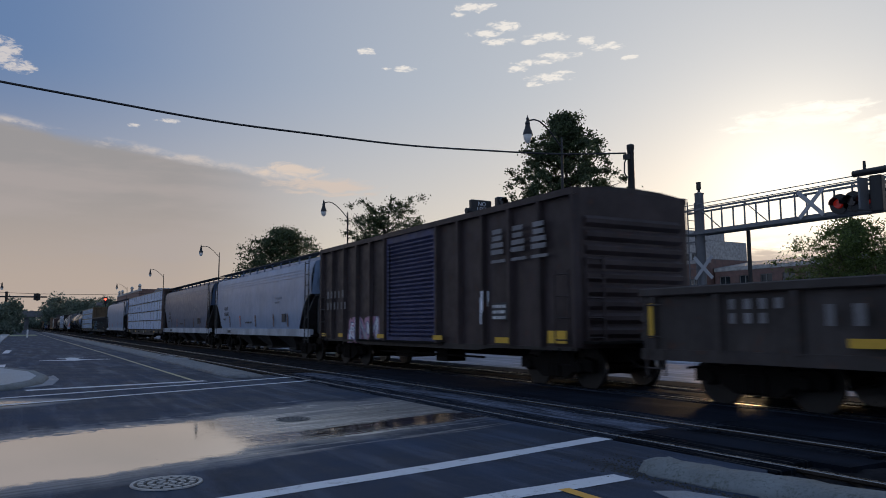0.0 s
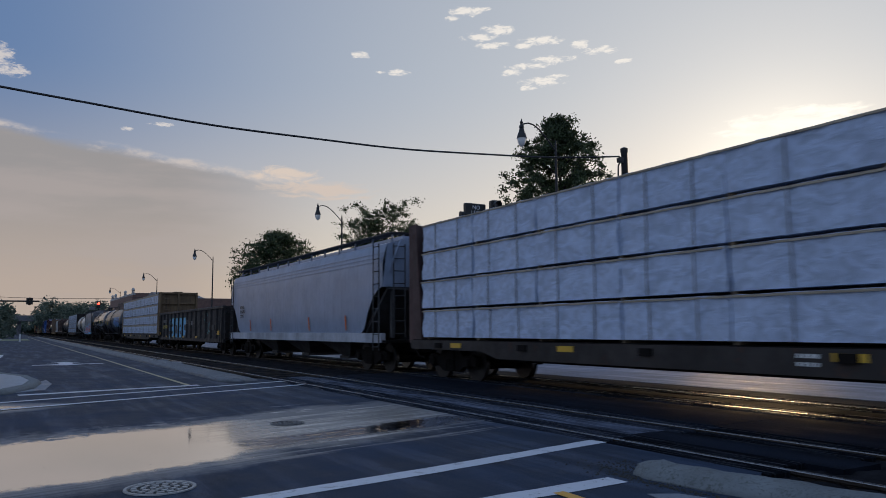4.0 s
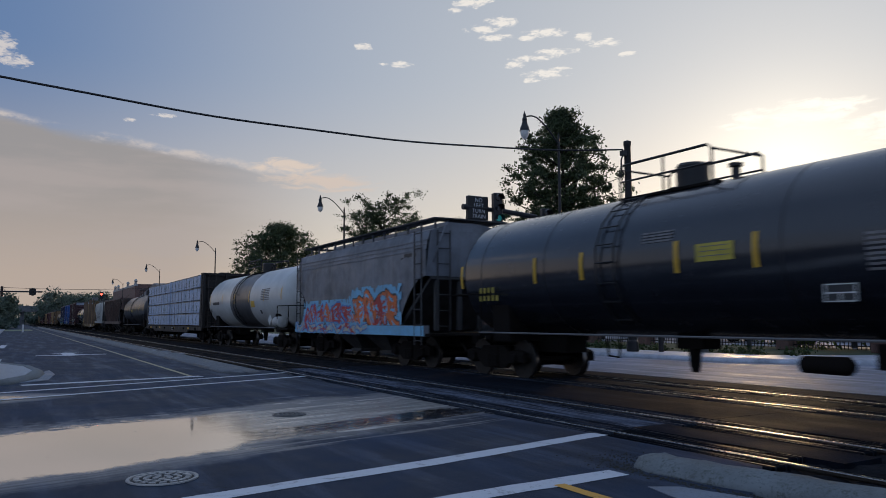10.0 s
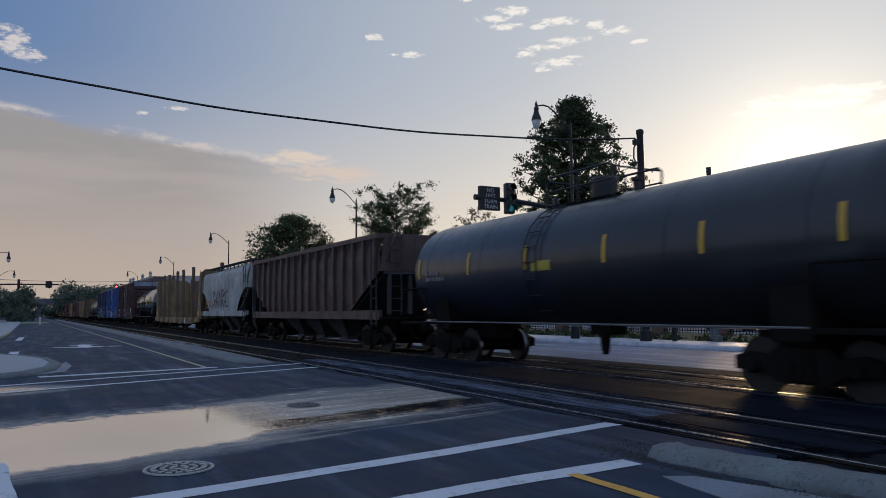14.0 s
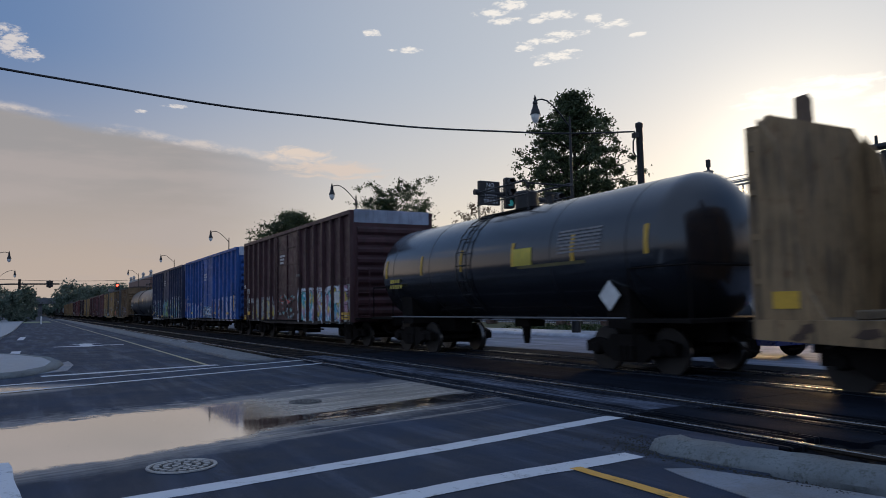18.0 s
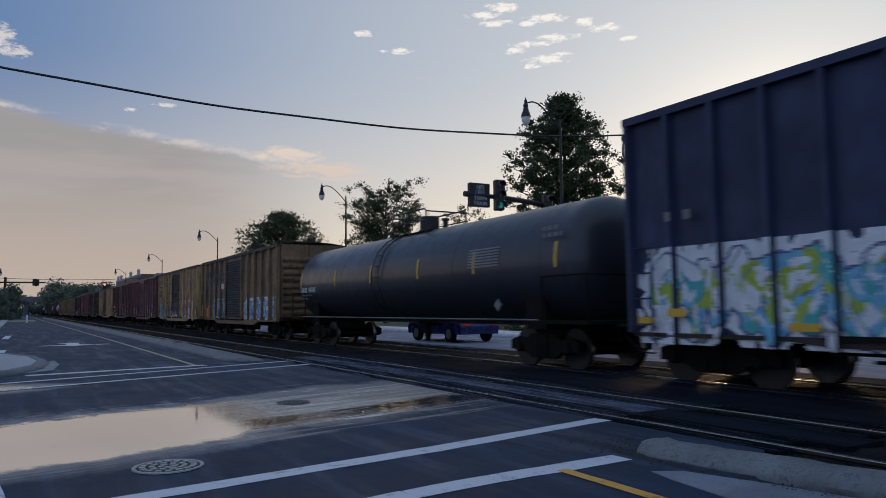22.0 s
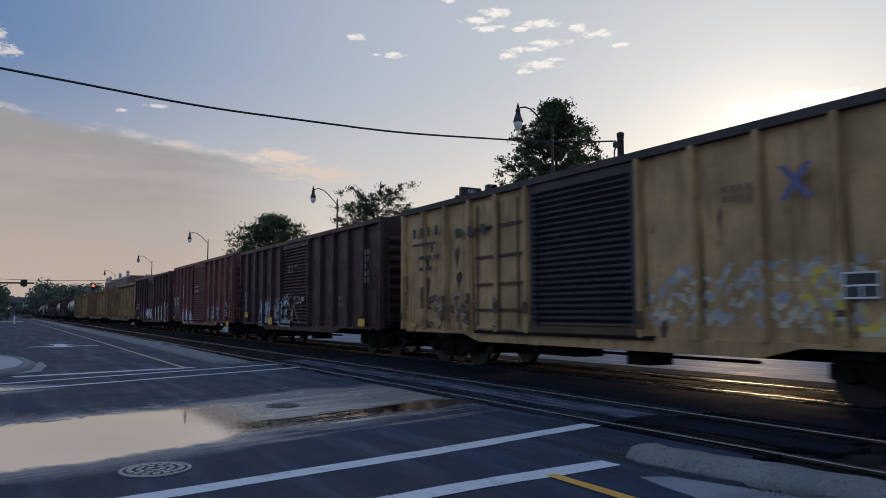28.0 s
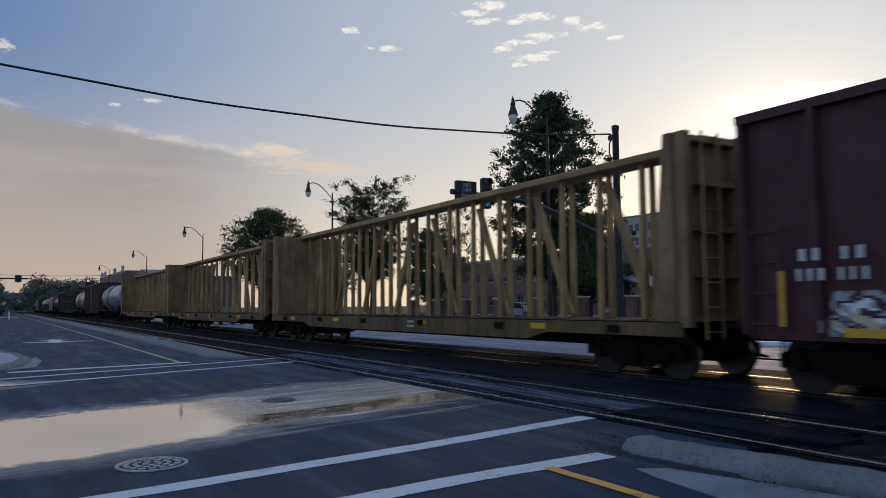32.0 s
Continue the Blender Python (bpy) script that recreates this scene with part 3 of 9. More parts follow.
ground = solid("ground", Mesh().sheet([(-3000, -3000), (3000, -3000), (3000, 3000), (-3000, 3000)], -0.6, -0.17), M_SOIL, "flat dark soil reaching to the horizon", "ground", kind="structure")
road_near = solid("road_near", Mesh().sheet([(-420, -26), (90, -26), (90, 5.0), (-3.9, 5.0), (-4.6, 6.05), (-20.4, 6.05), (-21.0, 5.0), (-420, 5.0)], -0.16, 0.0), M_ROAD,
                  "damp dark asphalt street with standing water", "road", kind="structure")
road_far = solid("road_far", Mesh().sheet([(-420, 13.4), (90, 13.4), (90, 19.3), (-2.0, 19.3), (-3.6, 21.0), (-4.0, 90), (-11.4, 90), (-11.8, 24.5), (-13.4, 21.2), (-16.5, 19.5), (-24, 19.3), (-420, 19.3)], -0.16, 0.002), M_FARROADSHEEN,
                 "wet asphalt street beyond the railway, sky sheen in its colour", "road", kind="structure")
infill = thing("crossing_surface", "dark wet asphalt between the rails of a level crossing", "level crossing", kind="structure")
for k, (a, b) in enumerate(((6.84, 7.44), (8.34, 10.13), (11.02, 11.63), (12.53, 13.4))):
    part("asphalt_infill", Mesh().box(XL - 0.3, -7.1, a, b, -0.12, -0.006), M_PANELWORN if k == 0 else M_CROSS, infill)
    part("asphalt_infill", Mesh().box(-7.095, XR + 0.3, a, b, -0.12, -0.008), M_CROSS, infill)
for y in RAILS:
    for side, w in ((-1, 0.30), (1, 0.33)):
        x, n = XL, 7
        for i in range(n):
            ln = (XR - XL) / n
            rnd = random.Random(int(y * 100) + i * 7 + side)
            m = Mesh().rbox(0.012, ln - 0.012, 0, w, -0.14, rnd.uniform(-0.006, 0.006), 0.012)
            for bx in (0.3, ln - 0.3):
                m.lathe([(-0.001, 0.03), (0.008, 0.026)], (bx, w / 2, 0.0), "z", 8)
            y0 = y + (0.045 if side > 0 else -0.045 - w)
            if (side > 0) == (y in (RAILS[0], RAILS[2])):
                y0 = y + side * (0.11 if side > 0 else 0.11) - (w if side < 0 else 0)
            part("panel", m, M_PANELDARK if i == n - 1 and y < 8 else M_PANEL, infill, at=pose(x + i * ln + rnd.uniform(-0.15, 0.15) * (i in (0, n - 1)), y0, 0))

bed = solid("ballast_bed", Mesh(), M_BALLAST, "very dark grey ballast stones under the tracks", "ballast", kind="stuff")
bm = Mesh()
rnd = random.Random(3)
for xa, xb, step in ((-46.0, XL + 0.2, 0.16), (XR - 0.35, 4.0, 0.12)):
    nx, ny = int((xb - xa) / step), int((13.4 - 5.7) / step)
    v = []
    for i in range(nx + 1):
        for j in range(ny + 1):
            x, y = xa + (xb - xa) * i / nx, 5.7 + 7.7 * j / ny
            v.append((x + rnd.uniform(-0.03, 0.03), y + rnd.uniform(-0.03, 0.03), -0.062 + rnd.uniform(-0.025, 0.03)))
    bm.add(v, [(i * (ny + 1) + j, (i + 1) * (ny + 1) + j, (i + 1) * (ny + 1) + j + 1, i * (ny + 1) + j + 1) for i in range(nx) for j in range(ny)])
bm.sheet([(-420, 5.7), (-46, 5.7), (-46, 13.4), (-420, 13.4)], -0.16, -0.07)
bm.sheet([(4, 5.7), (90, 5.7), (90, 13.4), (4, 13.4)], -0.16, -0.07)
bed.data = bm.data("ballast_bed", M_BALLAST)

for k, (ya, yb) in enumerate((RAILS[:2], RAILS[2:])):
    track = thing("railway_track", "straight railway track with bright worn rail heads", "railway track", kind="structure", group="parallel tracks")
    for y in (ya, yb):
        r = Mesh()
        r.prism([(y - 0.07, -0.165), (y + 0.07, -0.165), (y + 0.07, -0.15), (y + 0.015, -0.12), (y + 0.015, -0.045), (y + 0.037, -0.03), (y + 0.037, -0.004), (y - 0.037, -0.004), (y - 0.037, -0.03), (y - 0.015, -0.045), (y - 0.015, -0.12), (y - 0.07, -0.15)], -420, 90, "x")
        rail = part("rail", r, M_RAIL, track)
        part("rail_head", Mesh().prism([(y - 0.032, -0.003), (y + 0.032, -0.003), (y + 0.025, 0.004), (y - 0.025, 0.004)], -420, 90, "x"), M_RAILTOP, rail, "bright polished running surface")
    tie = Mesh().rbox(-0.11, 0.11, -1.3, 1.3, -0.24, -0.045, 0.015).data("tie", M_TIE)
    x = -60.0
    while x < 4:
        if not XL - 0.4 < x < XR + 0.4:
            part("tie", tie, None, track, at=pose(x + rnd.uniform(-0.03, 0.03), (ya + yb) / 2 + rnd.uniform(-0.04, 0.04), rnd.uniform(-0.012, 0.012), 0, 0, rnd.uniform(-1, 1)))
        x += 0.52


def kerb_run(name, label, pts, width, height, mats=M_KERB, seed=1, rough=0.02, nose=(True, False), group=""):
    """A raised concrete kerb that follows pts, with rounded top and worn ends."""
    rnd = random.Random(seed)
    dense = []
    for (a, b) in zip(pts, pts[1:]):
        a, b = Vector(a), Vector(b)
        n = max(1, int((b - a).length / 0.16)) if (b - a).length < 30 else 40
        dense += [a.lerp(b, i / n) for i in range(n)]
    dense.append(Vector(pts[-1]))
    prof = [(-0.5, -0.17), (-0.5, 0.1), (-0.44, 0.36), (-0.31, 0.70), (-0.14, 0.92), (0.04, 1.0), (0.22, 1.0), (0.38, 0.93), (0.47, 0.68), (0.5, 0.3), (0.5, -0.17)]
    v, f, n = [], [], len(prof)
    for i, p in enumerate(dense):
        d = (dense[min(i + 1, len(dense) - 1)] - dense[max(i - 1, 0)]).normalized()
        side = Vector((-d.y, d.x))
        e = 1.0
        dist0, dist1 = (p - dense[0]).length, (p - dense[-1]).length
        if nose[0]:
            e = min(e, math.sqrt(max(0.02, 1 - (1 - min(1, dist0 / (width * 0.7))) ** 2)))
        if nose[1]:
            e = min(e, math.sqrt(max(0.02, 1 - (1 - min(1, dist1 / (width * 0.7))) ** 2)))
        for u, h in prof:
            q = p + side * (u * width * e + rnd.uniform(-rough, rough) * 0.6)
            v.append((q.x, q.y, (h * height * (0.35 + 0.65 * e) if h > 0 else h) + (rnd.uniform(-rough, rough) * 0.7 if h > 0.7 else 0)))
    m = len(dense)
    f = [(i * n + k, (i + 1) * n + k, (i + 1) * n + k + 1, i * n + k + 1) for i in range(m - 1) for k in range(n - 1)]
    f += [tuple(range(n)), tuple(range((m - 1) * n, m * n))[::-1]]
    return solid(name, Mesh().add(v, f), mats, label, "kerb", kind="structure", smooth=True, group=group)


kerb_run("median_kerb_west", "weathered concrete kerb between street and railway", [(-19.3, 5.25), (-21.5, 5.32), (-30, 5.4), (-60, 5.45), (-200, 5.5)], 1.05, 0.105, M_MEDIAN, seed=4, rough=0.03)
kerb_run("median_kerb_east", "mossy worn concrete kerb with a rounded nose", [(-5.32, 5.22), (-4.9, 5.12), (-4.35, 5.17), (-3.7, 5.31), (-3.2, 5.41), (-2.2, 5.52), (8, 5.65)], 0.38, 0.125, seed=9, rough=0.018)
solid("gutter_east", Mesh().sheet([(-4.5, 4.5), (-4.2, 4.42), (-3.58, 4.32), (-2.5, 4.25), (8, 4.4), (8, 5.6), (-1.5, 5.15), (-3.07, 5.07), (-3.72, 4.93), (-4.37, 4.72)], -0.05, 0.006), M_GUTTER, "pale wet concrete gutter along the kerb", "gutter", kind="structure")
solid("median_top_west", Mesh().sheet([(-20.5, 5.55), (-30, 5.7), (-200, 5.8), (-200, 6.1), (-30, 5.95), (-21, 5.8)], -0.16, 0.03), M_MEDIAN, "stained concrete strip along the railway", "pavement", kind="structure")
for x in (-30.5, -33.5):
    drain = thing("storm_drain", "cast iron storm drain lid in pale concrete collar", "drain", pose(x, 5.5, -0.018), group="storm drains")
    part("collar", Mesh().rbox(-0.75, 0.75, -0.28, 0.28, 0, 0.13, 0.03), M_GUTTER, drain)
    part("lid", Mesh().lathe([(0.13, 0.24), (0.145, 0.22)], (0, 0, 0), "z", 18), M_IRON, drain)

# far kerb and pavement
far_line = [(-420, 19.5), (-60, 19.5), (-24, 19.5), (-16.4, 19.7), (-13.5, 21.4), (-12.0, 24.6), (-11.6, 90)]
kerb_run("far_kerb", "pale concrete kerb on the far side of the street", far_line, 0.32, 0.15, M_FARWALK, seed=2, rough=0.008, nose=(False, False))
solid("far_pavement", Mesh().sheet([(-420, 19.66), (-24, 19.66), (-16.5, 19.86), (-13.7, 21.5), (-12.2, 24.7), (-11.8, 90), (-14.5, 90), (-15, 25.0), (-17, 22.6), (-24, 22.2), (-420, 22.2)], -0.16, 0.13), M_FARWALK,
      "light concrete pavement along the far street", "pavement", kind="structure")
solid("lawn", Mesh().sheet([(-420, 22.2), (-24, 22.2), (-17, 22.6), (-15, 25.0), (-14.5, 69), (-420, 69)], -0.16, 0.10), plain("mown lawn", (0.04, 0.055, 0.022), 0.9, 0, 0.45, 5, 0.9), "dark green lawn behind the far pavement", "lawn", kind="structure")


LAYER = iter(range(100))


def stripe(name, label, pts, width, mats, colour):
    """A painted line as a thin sheet along pts; each lies a hair above the last."""
    m = Mesh()
    lift = 0.004 + 0.0012 * next(LAYER)
    for a, b in zip(pts, pts[1:]):
        a, b = Vector(a), Vector(b)
        d = (b - a).normalized()
        s = Vector((-d.y, d.x)) * width / 2
        n = max(1, int((b - a).length / 0.25)) if (b - a).length < 30 else 30
        r = random.Random(int(abs(a.x * 31 + a.y * 17)))
        L = [a.lerp(b, i / n) + s * r.uniform(0.9, 1.06) for i in range(n + 1)]
        R = [a.lerp(b, i / n) - s * r.uniform(0.9, 1.06) for i in range(n + 1)]
        v = [(p.x, p.y, lift) for p in L] + [(p.x, p.y, lift) for p in R]
        m.add(v, [(i, i + 1, n + 2 + i, n + 1 + i) for i in range(n)])
    return solid(name, m, mats, label, "road marking", group="road markings", kind="structure")


stripe("crosswalk_line", "white crosswalk line on dark asphalt", [(-5.69, -0.3), (-5.96, 1.42), (-6.31, 3.52), (-6.84, 6.08)], 0.25, M_WHITE, "white")
stripe("crosswalk_line", "white crosswalk line with a chipped end", [(-4.68, 1.2), (-4.88, 2.5), (-4.97, 3.3), (-5.04, 4.70)], 0.26, M_WHITE, "white")
stripe("lane_line", "yellow centre line in front of the kerb", [(-4.93, 3.93), (-3.8, 3.92), (8, 3.6)], 0.12, M_YELLOW, "yellow")
stripe("stop_line", "white stop line beside the puddle", [(-7.9, -0.3), (-6.3, -0.17), (-4.8, -0.05)], 0.30, M_WHITE, "white")
stripe("stop_line", "white stop line across the lane", [(-18.2, 0.2), (-18.9, 4.05)], 0.34, M_WHITE, "white")
stripe("crosswalk_line", "white crosswalk line curving to the tracks", [(-16.2, -0.9), (-16.9, 0.9), (-18.2, 4.3), (-18.97, 6.2)], 0.20, M_WHITE, "white")
stripe("crosswalk_line", "white crosswalk line curving to the tracks", [(-14.75, -0.9), (-15.4, 0.9), (-16.7, 4.2), (-17.5, 6.2)], 0.20, M_WHITE, "white")
stripe("lane_line", "long pale yellow line beside the concrete strip", [(-19.0, 3.82), (-40, 3.85), (-90, 3.7), (-200, 3.6)], 0.11, M_YELLOWPALE, "yellow")
stripe("lane_line", "broken white lane line", [(-27, -0.5), (-31, -0.45)], 0.3, M_WHITE, "white")
stripe("lane_line", "broken white lane line", [(-44, -0.5), (-50, -0.4)], 0.3, M_WHITE, "white")
solid("turn_arrow", Mesh().add([(x, y, 0.005) for x, y in ((-33.0, 2.0), (-33.9, 2.85), (-33.55, 2.85), (-33.7, 3.4), (-34.1, 3.4), (-34.3, 2.3), (-35.6, 2.3), (-35.6, 2.7), (-36.6, 2.05), (-35.6, 1.4), (-35.6, 1.8), (-34.3, 1.8), (-33.95, 0.8), (-33.6, 0.8), (-33.5, 1.4))],
                               [tuple(range(15))]), M_WHITE, "white painted turn arrow", "road marking", group="road markings", kind="structure")
# corner island on the near left
isl = [(-18.1, -1.1), (-18.8, -0.25), (-20.1, 0.28), (-22.0, 0.47), (-24.2, 0.30), (-26.6, -0.4), (-29.0, -1.7), (-29.0, -9), (-18.1, -9)]
solid("corner_island", Mesh().sheet(isl, -0.16, 0.10), M_WALK, "pale concrete corner island with a rounded kerb", "traffic island", kind="structure")
kerb_run("corner_kerb", "rounded concrete kerb of the corner island", [(-17.9, -9), (-17.9, -1.1), (-18.7, -0.1), (-20.1, 0.42), (-22.0, 0.62), (-24.2, 0.45), (-26.6, -0.25), (-29.1, -1.6), (-29.1, -9)], 0.3, 0.115, M_KERB, seed=12, rough=0.01, nose=(False, False))
solid("corner_ramp", Mesh().sheet([(-18.9, 0.12), (-19.5, 0.75), (-21.6, 0.98), (-23.4, 0.92), (-22.6, 0.72), (-20.2, 0.52)], -0.05, 0.012), M_GUTTER, "pale concrete apron at the island's corner", "pavement", kind="structure")
solid("left_pavement", Mesh().sheet([(-200, -1.2), (-60, -1.2), (-45, -1.5), (-45, -9), (-200, -9)], -0.16, 0.12), M_WALK, "pale concrete pavement along the street", "pavement", kind="structure")


def manhole(x, y, r, iron):
    mh = thing("manhole_cover", "worn cast iron manhole cover with raised blocks", "manhole cover", pose(x, y, 0.0, 0, 0, 25), group="manhole covers")
    part("ring", Mesh().lathe([(0.003, r * 1.13), (0.014, r * 1.12), (0.014, r * 1.02), (0.003, r * 1.0)], (0, 0, 0), "z", 40), iron, mh)
    part("lid", Mesh().lathe([(0.002, r * 0.985), (0.006, r * 0.98)], (0, 0, 0), "z", 40), M_CASTDARK, mh)
    for r0, r1, n in ((0.14, 0.32, 5), (0.44, 0.60, 10), (0.72, 0.90, 16)):
        a0, a1 = 2 * math.pi * 0.16 / n, 2 * math.pi * 0.84 / n
        am = (a0 + a1) / 2
        v = [(q * r * math.cos(a), q * r * math.sin(a), z) for z in (0.005, 0.017) for q, a in ((r0, a0), (r0, am), (r0, a1), (r1, a1), (r1, am), (r1, a0))]
        block = Mesh().add(v, [tuple(range(6))[::-1], tuple(range(6, 12))] + [(k, (k + 1) % 6, 6 + (k + 1) % 6, 6 + k) for k in range(6)]).data("block", iron)
        for i in range(n):
            part("block", block, None, mh, at=pose(0, 0, 0, 0, 0, 360 * i / n))


M_CAST = plain("cast iron worn", (0.33, 0.32, 0.31), 0.5, 0.2, 0.3, 18)
M_CASTDARK = plain("cast iron grime", (0.02, 0.019, 0.018), 0.6, 0.3, 0.4, 18)
# broken soil and asphalt crumbs round the kerb's nose
rnd = random.Random(21)
crumbs = Mesh()
for _ in range(800):
    x, y = -5.3 + rnd.gauss(0, 0.32), 5.12 + rnd.gauss(0, 0.2)
    if rnd.random() < 0.5:
        x = rnd.uniform(-5.3, -3.2)
        y = 4.84 + 0.04 * rnd.gauss(0, 1) + 0.12 * max(0.0, x + 4.4)
    r = rnd.uniform(0.003, 0.013)
    crumbs.lathe([(-0.006, r), (r * 0.6, r * 0.75), (r * rnd.uniform(0.8, 1.1), r * 0.25)], (x, y, 0.0), "z", 5)
solid("broken_asphalt", crumbs, M_SOIL, "crumbled dark asphalt and soil round the kerb's nose", "rubble", kind="stuff")
manhole(-6.85, 1.17, 0.262, M_CAST)
manhole(-10.53, 3.51, 0.215, plain("wet cast iron", (0.12, 0.12, 0.12), 0.5, 0.1, 0.3, 18))
# ---- far side: lamps, signals, trees, buildings ----
def street_lamp(x, y, name="street_lamp", head_to=(0, -1.85), height=9.4, group="street lamps", base=0.12):
    """A dark post with a curved arm and a hanging bell lamp."""
    lamp = thing(name, "black street lamp with a hanging bell-shaped head", "street lamp", pose(x, y, base), group=group)
    part("post", Mesh().lathe([(0, 0.2), (0.5, 0.19), (0.6, 0.10), (3, 0.08), (height - 0.9, 0.055), (height - 0.4, 0.045), (height - 0.25, 0.02)], (0, 0, 0), "z", 12), M_IRON, lamp, smooth=True)
    dx, dy = head_to
    ln = math.hypot(dx, dy)
    ux, uy = dx / ln, dy / ln
    arm = [(ux * ln * s, uy * ln * s, height - 0.75 + 1.15 * math.sin(min(1.0, s * 1.15) * math.pi / 2) - 0.35 * max(0.0, s - 0.6) ** 2 * 3) for s in (0, 0.1, 0.2, 0.35, 0.5, 0.65, 0.8, 0.92, 1.0)]
    part("arm", Mesh().tube(arm, 0.033, 8), M_IRON, lamp, smooth=True)
    hz = arm[-1][2]
    head = Mesh().lathe([(hz + 0.26, 0.015), (hz + 0.18, 0.03), (hz + 0.10, 0.07), (hz + 0.03, 0.05), (hz - 0.05, 0.10), (hz - 0.12, 0.115), (hz - 0.16, 0.09), (hz - 0.26, 0.12), (hz - 0.36, 0.14), (hz - 0.40, 0.17), (hz - 0.56, 0.21), (hz - 0.60, 0.225)], (dx, dy, 0), "z", 16)
    h = part("head", head, M_IRON, lamp, smooth=True)
    part("globe", Mesh().lathe([(hz - 0.60, 0.19), (hz - 0.74, 0.185), (hz - 0.88, 0.13), (hz - 0.95, 0.05), (hz - 0.97, 0.01)], (dx, dy, 0), "z", 16), M_LAMPGLASS, h, smooth=True)
    return lamp


street_lamp(-25.35, 20.55, height=9.72)
street_lamp(-49.9, 20.5, height=9.72)
street_lamp(-80.2, 18.3, head_to=(0, -1.9), base=0.0)
street_lamp(-117.0, 18.6, head_to=(0, -1.9), base=0.0)
street_lamp(-160.0, 18.6, head_to=(0, -1.9), base=0.0)
street_lamp(-90.0, -4.2, head_to=(0, 2.0), height=7.4)
street_lamp(-132.0, -4.6, head_to=(0, 2.2), height=7.6)


def signal_head(parent, x, y, z, face, lit=None, n=3, backplate=False):
    """A traffic signal of n lenses; face: the angle it looks to, degrees from +x."""
    at = pose(x, y, z, 0, 0, face)
    sig = part("signal_head", Mesh().rbox(-0.13, 0.13, -0.17, 0.17, -0.18 - 0.36 * (n - 1) / 2 - 0.0, 0.18 + 0.36 * (n - 1) / 2, 0.03), M_IRON, parent, at=at)
    for i in range(n):
        zz = 0.36 * ((n - 1) / 2 - i)
        part("lens", Mesh().lathe([(0.13, 0.115), (0.16, 0.10)], (0, 0, zz), "x", 14), lit if (lit and i == n - 1) else M_LENS, sig)
        v = Mesh()
        for k in range(9):
            a0, a1 = math.radians(-20 + k * 24.4), math.radians(-20 + (k + 1) * 24.4)
            p = [(0.13, 0.14 * math.cos(a0), zz + 0.14 * math.sin(a0)), (0.36, 0.14 * math.cos(a0), zz + 0.14 * math.sin(a0) - 0.02), (0.36, 0.14 * math.cos(a1), zz + 0.14 * math.sin(a1) - 0.02), (0.13, 0.14 * math.cos(a1), zz + 0.14 * math.sin(a1))]
            v.add(p, [(0, 1, 2, 3)])
        part("visor", v, M_IRON, sig)
    return sig


# dark wooden-looking signal pole with a curved mast arm and the blank-out sign
PX, PY = -21.6, 21.0
pole = thing("signal_pole", "tall dark signal pole with a curved mast arm over the street", "traffic signal", pose(PX, PY, 0.12))
part("pole", Mesh().lathe([(0, 0.24), (0.4, 0.22), (0.45, 0.165), (4, 0.15), (8.15, 0.13), (8.2, 0.15), (8.35, 0.15), (8.4, 0.05)], (0, 0, 0), "z", 14), M_IRON, pole, smooth=True)
arm_pts = [(0, -0.1, 3.55), (0, -1.2, 3.98), (0, -2.4, 4.42), (0, -3.6, 4.78), (0, -4.8, 5.0), (0, -6.0, 5.10), (0, -7.6, 5.14)]
part("mast_arm", Mesh().tube(arm_pts, [0.13, 0.12, 0.115, 0.105, 0.095, 0.085, 0.07], 10), M_IRON, pole, smooth=True)
part("arm_cap", Mesh().lathe([(-7.75, 0.10), (-7.58, 0.10)], (0, 0, 5.14), "y", 12), M_IRON, pole)
part("wire_bracket", Mesh().box(-0.1, 0.1, -0.32, -0.12, 7.75, 7.95).tube([(0, -0.2, 7.85), (0, -0.34, 7.6), (0, -0.36, 7.2), (0, -0.22, 7.0), (0, -0.14, 7.05)], 0.03, 6), M_IRON, pole)
signal_head(pole, 0.15, -6.42, 5.15, -10, M_GREENDIM)
signal_head(pole, 0.15, -4.3, 4.75, -10)
box = part("sign_box", Mesh().rbox(-0.13, 0.05, -7.55, -6.72, 4.72, 5.55, 0.02), M_IRON, pole, "black blank-out sign box")
for i, word in enumerate(("NO", "LEFT", "TURN", "TRAIN")):
    cu = bpy.data.curves.new("text", "FONT")
    cu.body, cu.align_x, cu.size, cu.extrude = word, "CENTER", 0.20, 0.001
    tmp = bpy.data.objects.new("text", cu)
    scene.collection.objects.link(tmp)
    me = bpy.data.meshes.new_from_object(tmp.evaluated_get(bpy.context.evaluated_depsgraph_get()))
    bpy.data.objects.remove(tmp)
    me.materials.clear()
    me.materials.append(M_SIGNTEXT)
    part("word", me, None, box, at=pose(0.056, -7.13, 5.34 - i * 0.19, 90, 0, 90))

# overhead cable across the tracks
cable = Mesh().tube([(-21.6 + 0.05 * math.sin(y), y, 7.545 - 0.0767 * y + 0.00501 * y * y) for y in np.linspace(-14, 20.7, 60)], 0.035, 6)
solid("overhead_cable", cable, M_IRON, "black overhead cable sagging across the railway", "cable", smooth=True)
solid("far_cable", Mesh().tube([(-121, -9 + k * 1.2, 6.5 - 0.45 * math.sin(math.pi * k / 24)) for k in range(25)], 0.03, 5), M_IRON, "thin black cable far down the street", "cable")

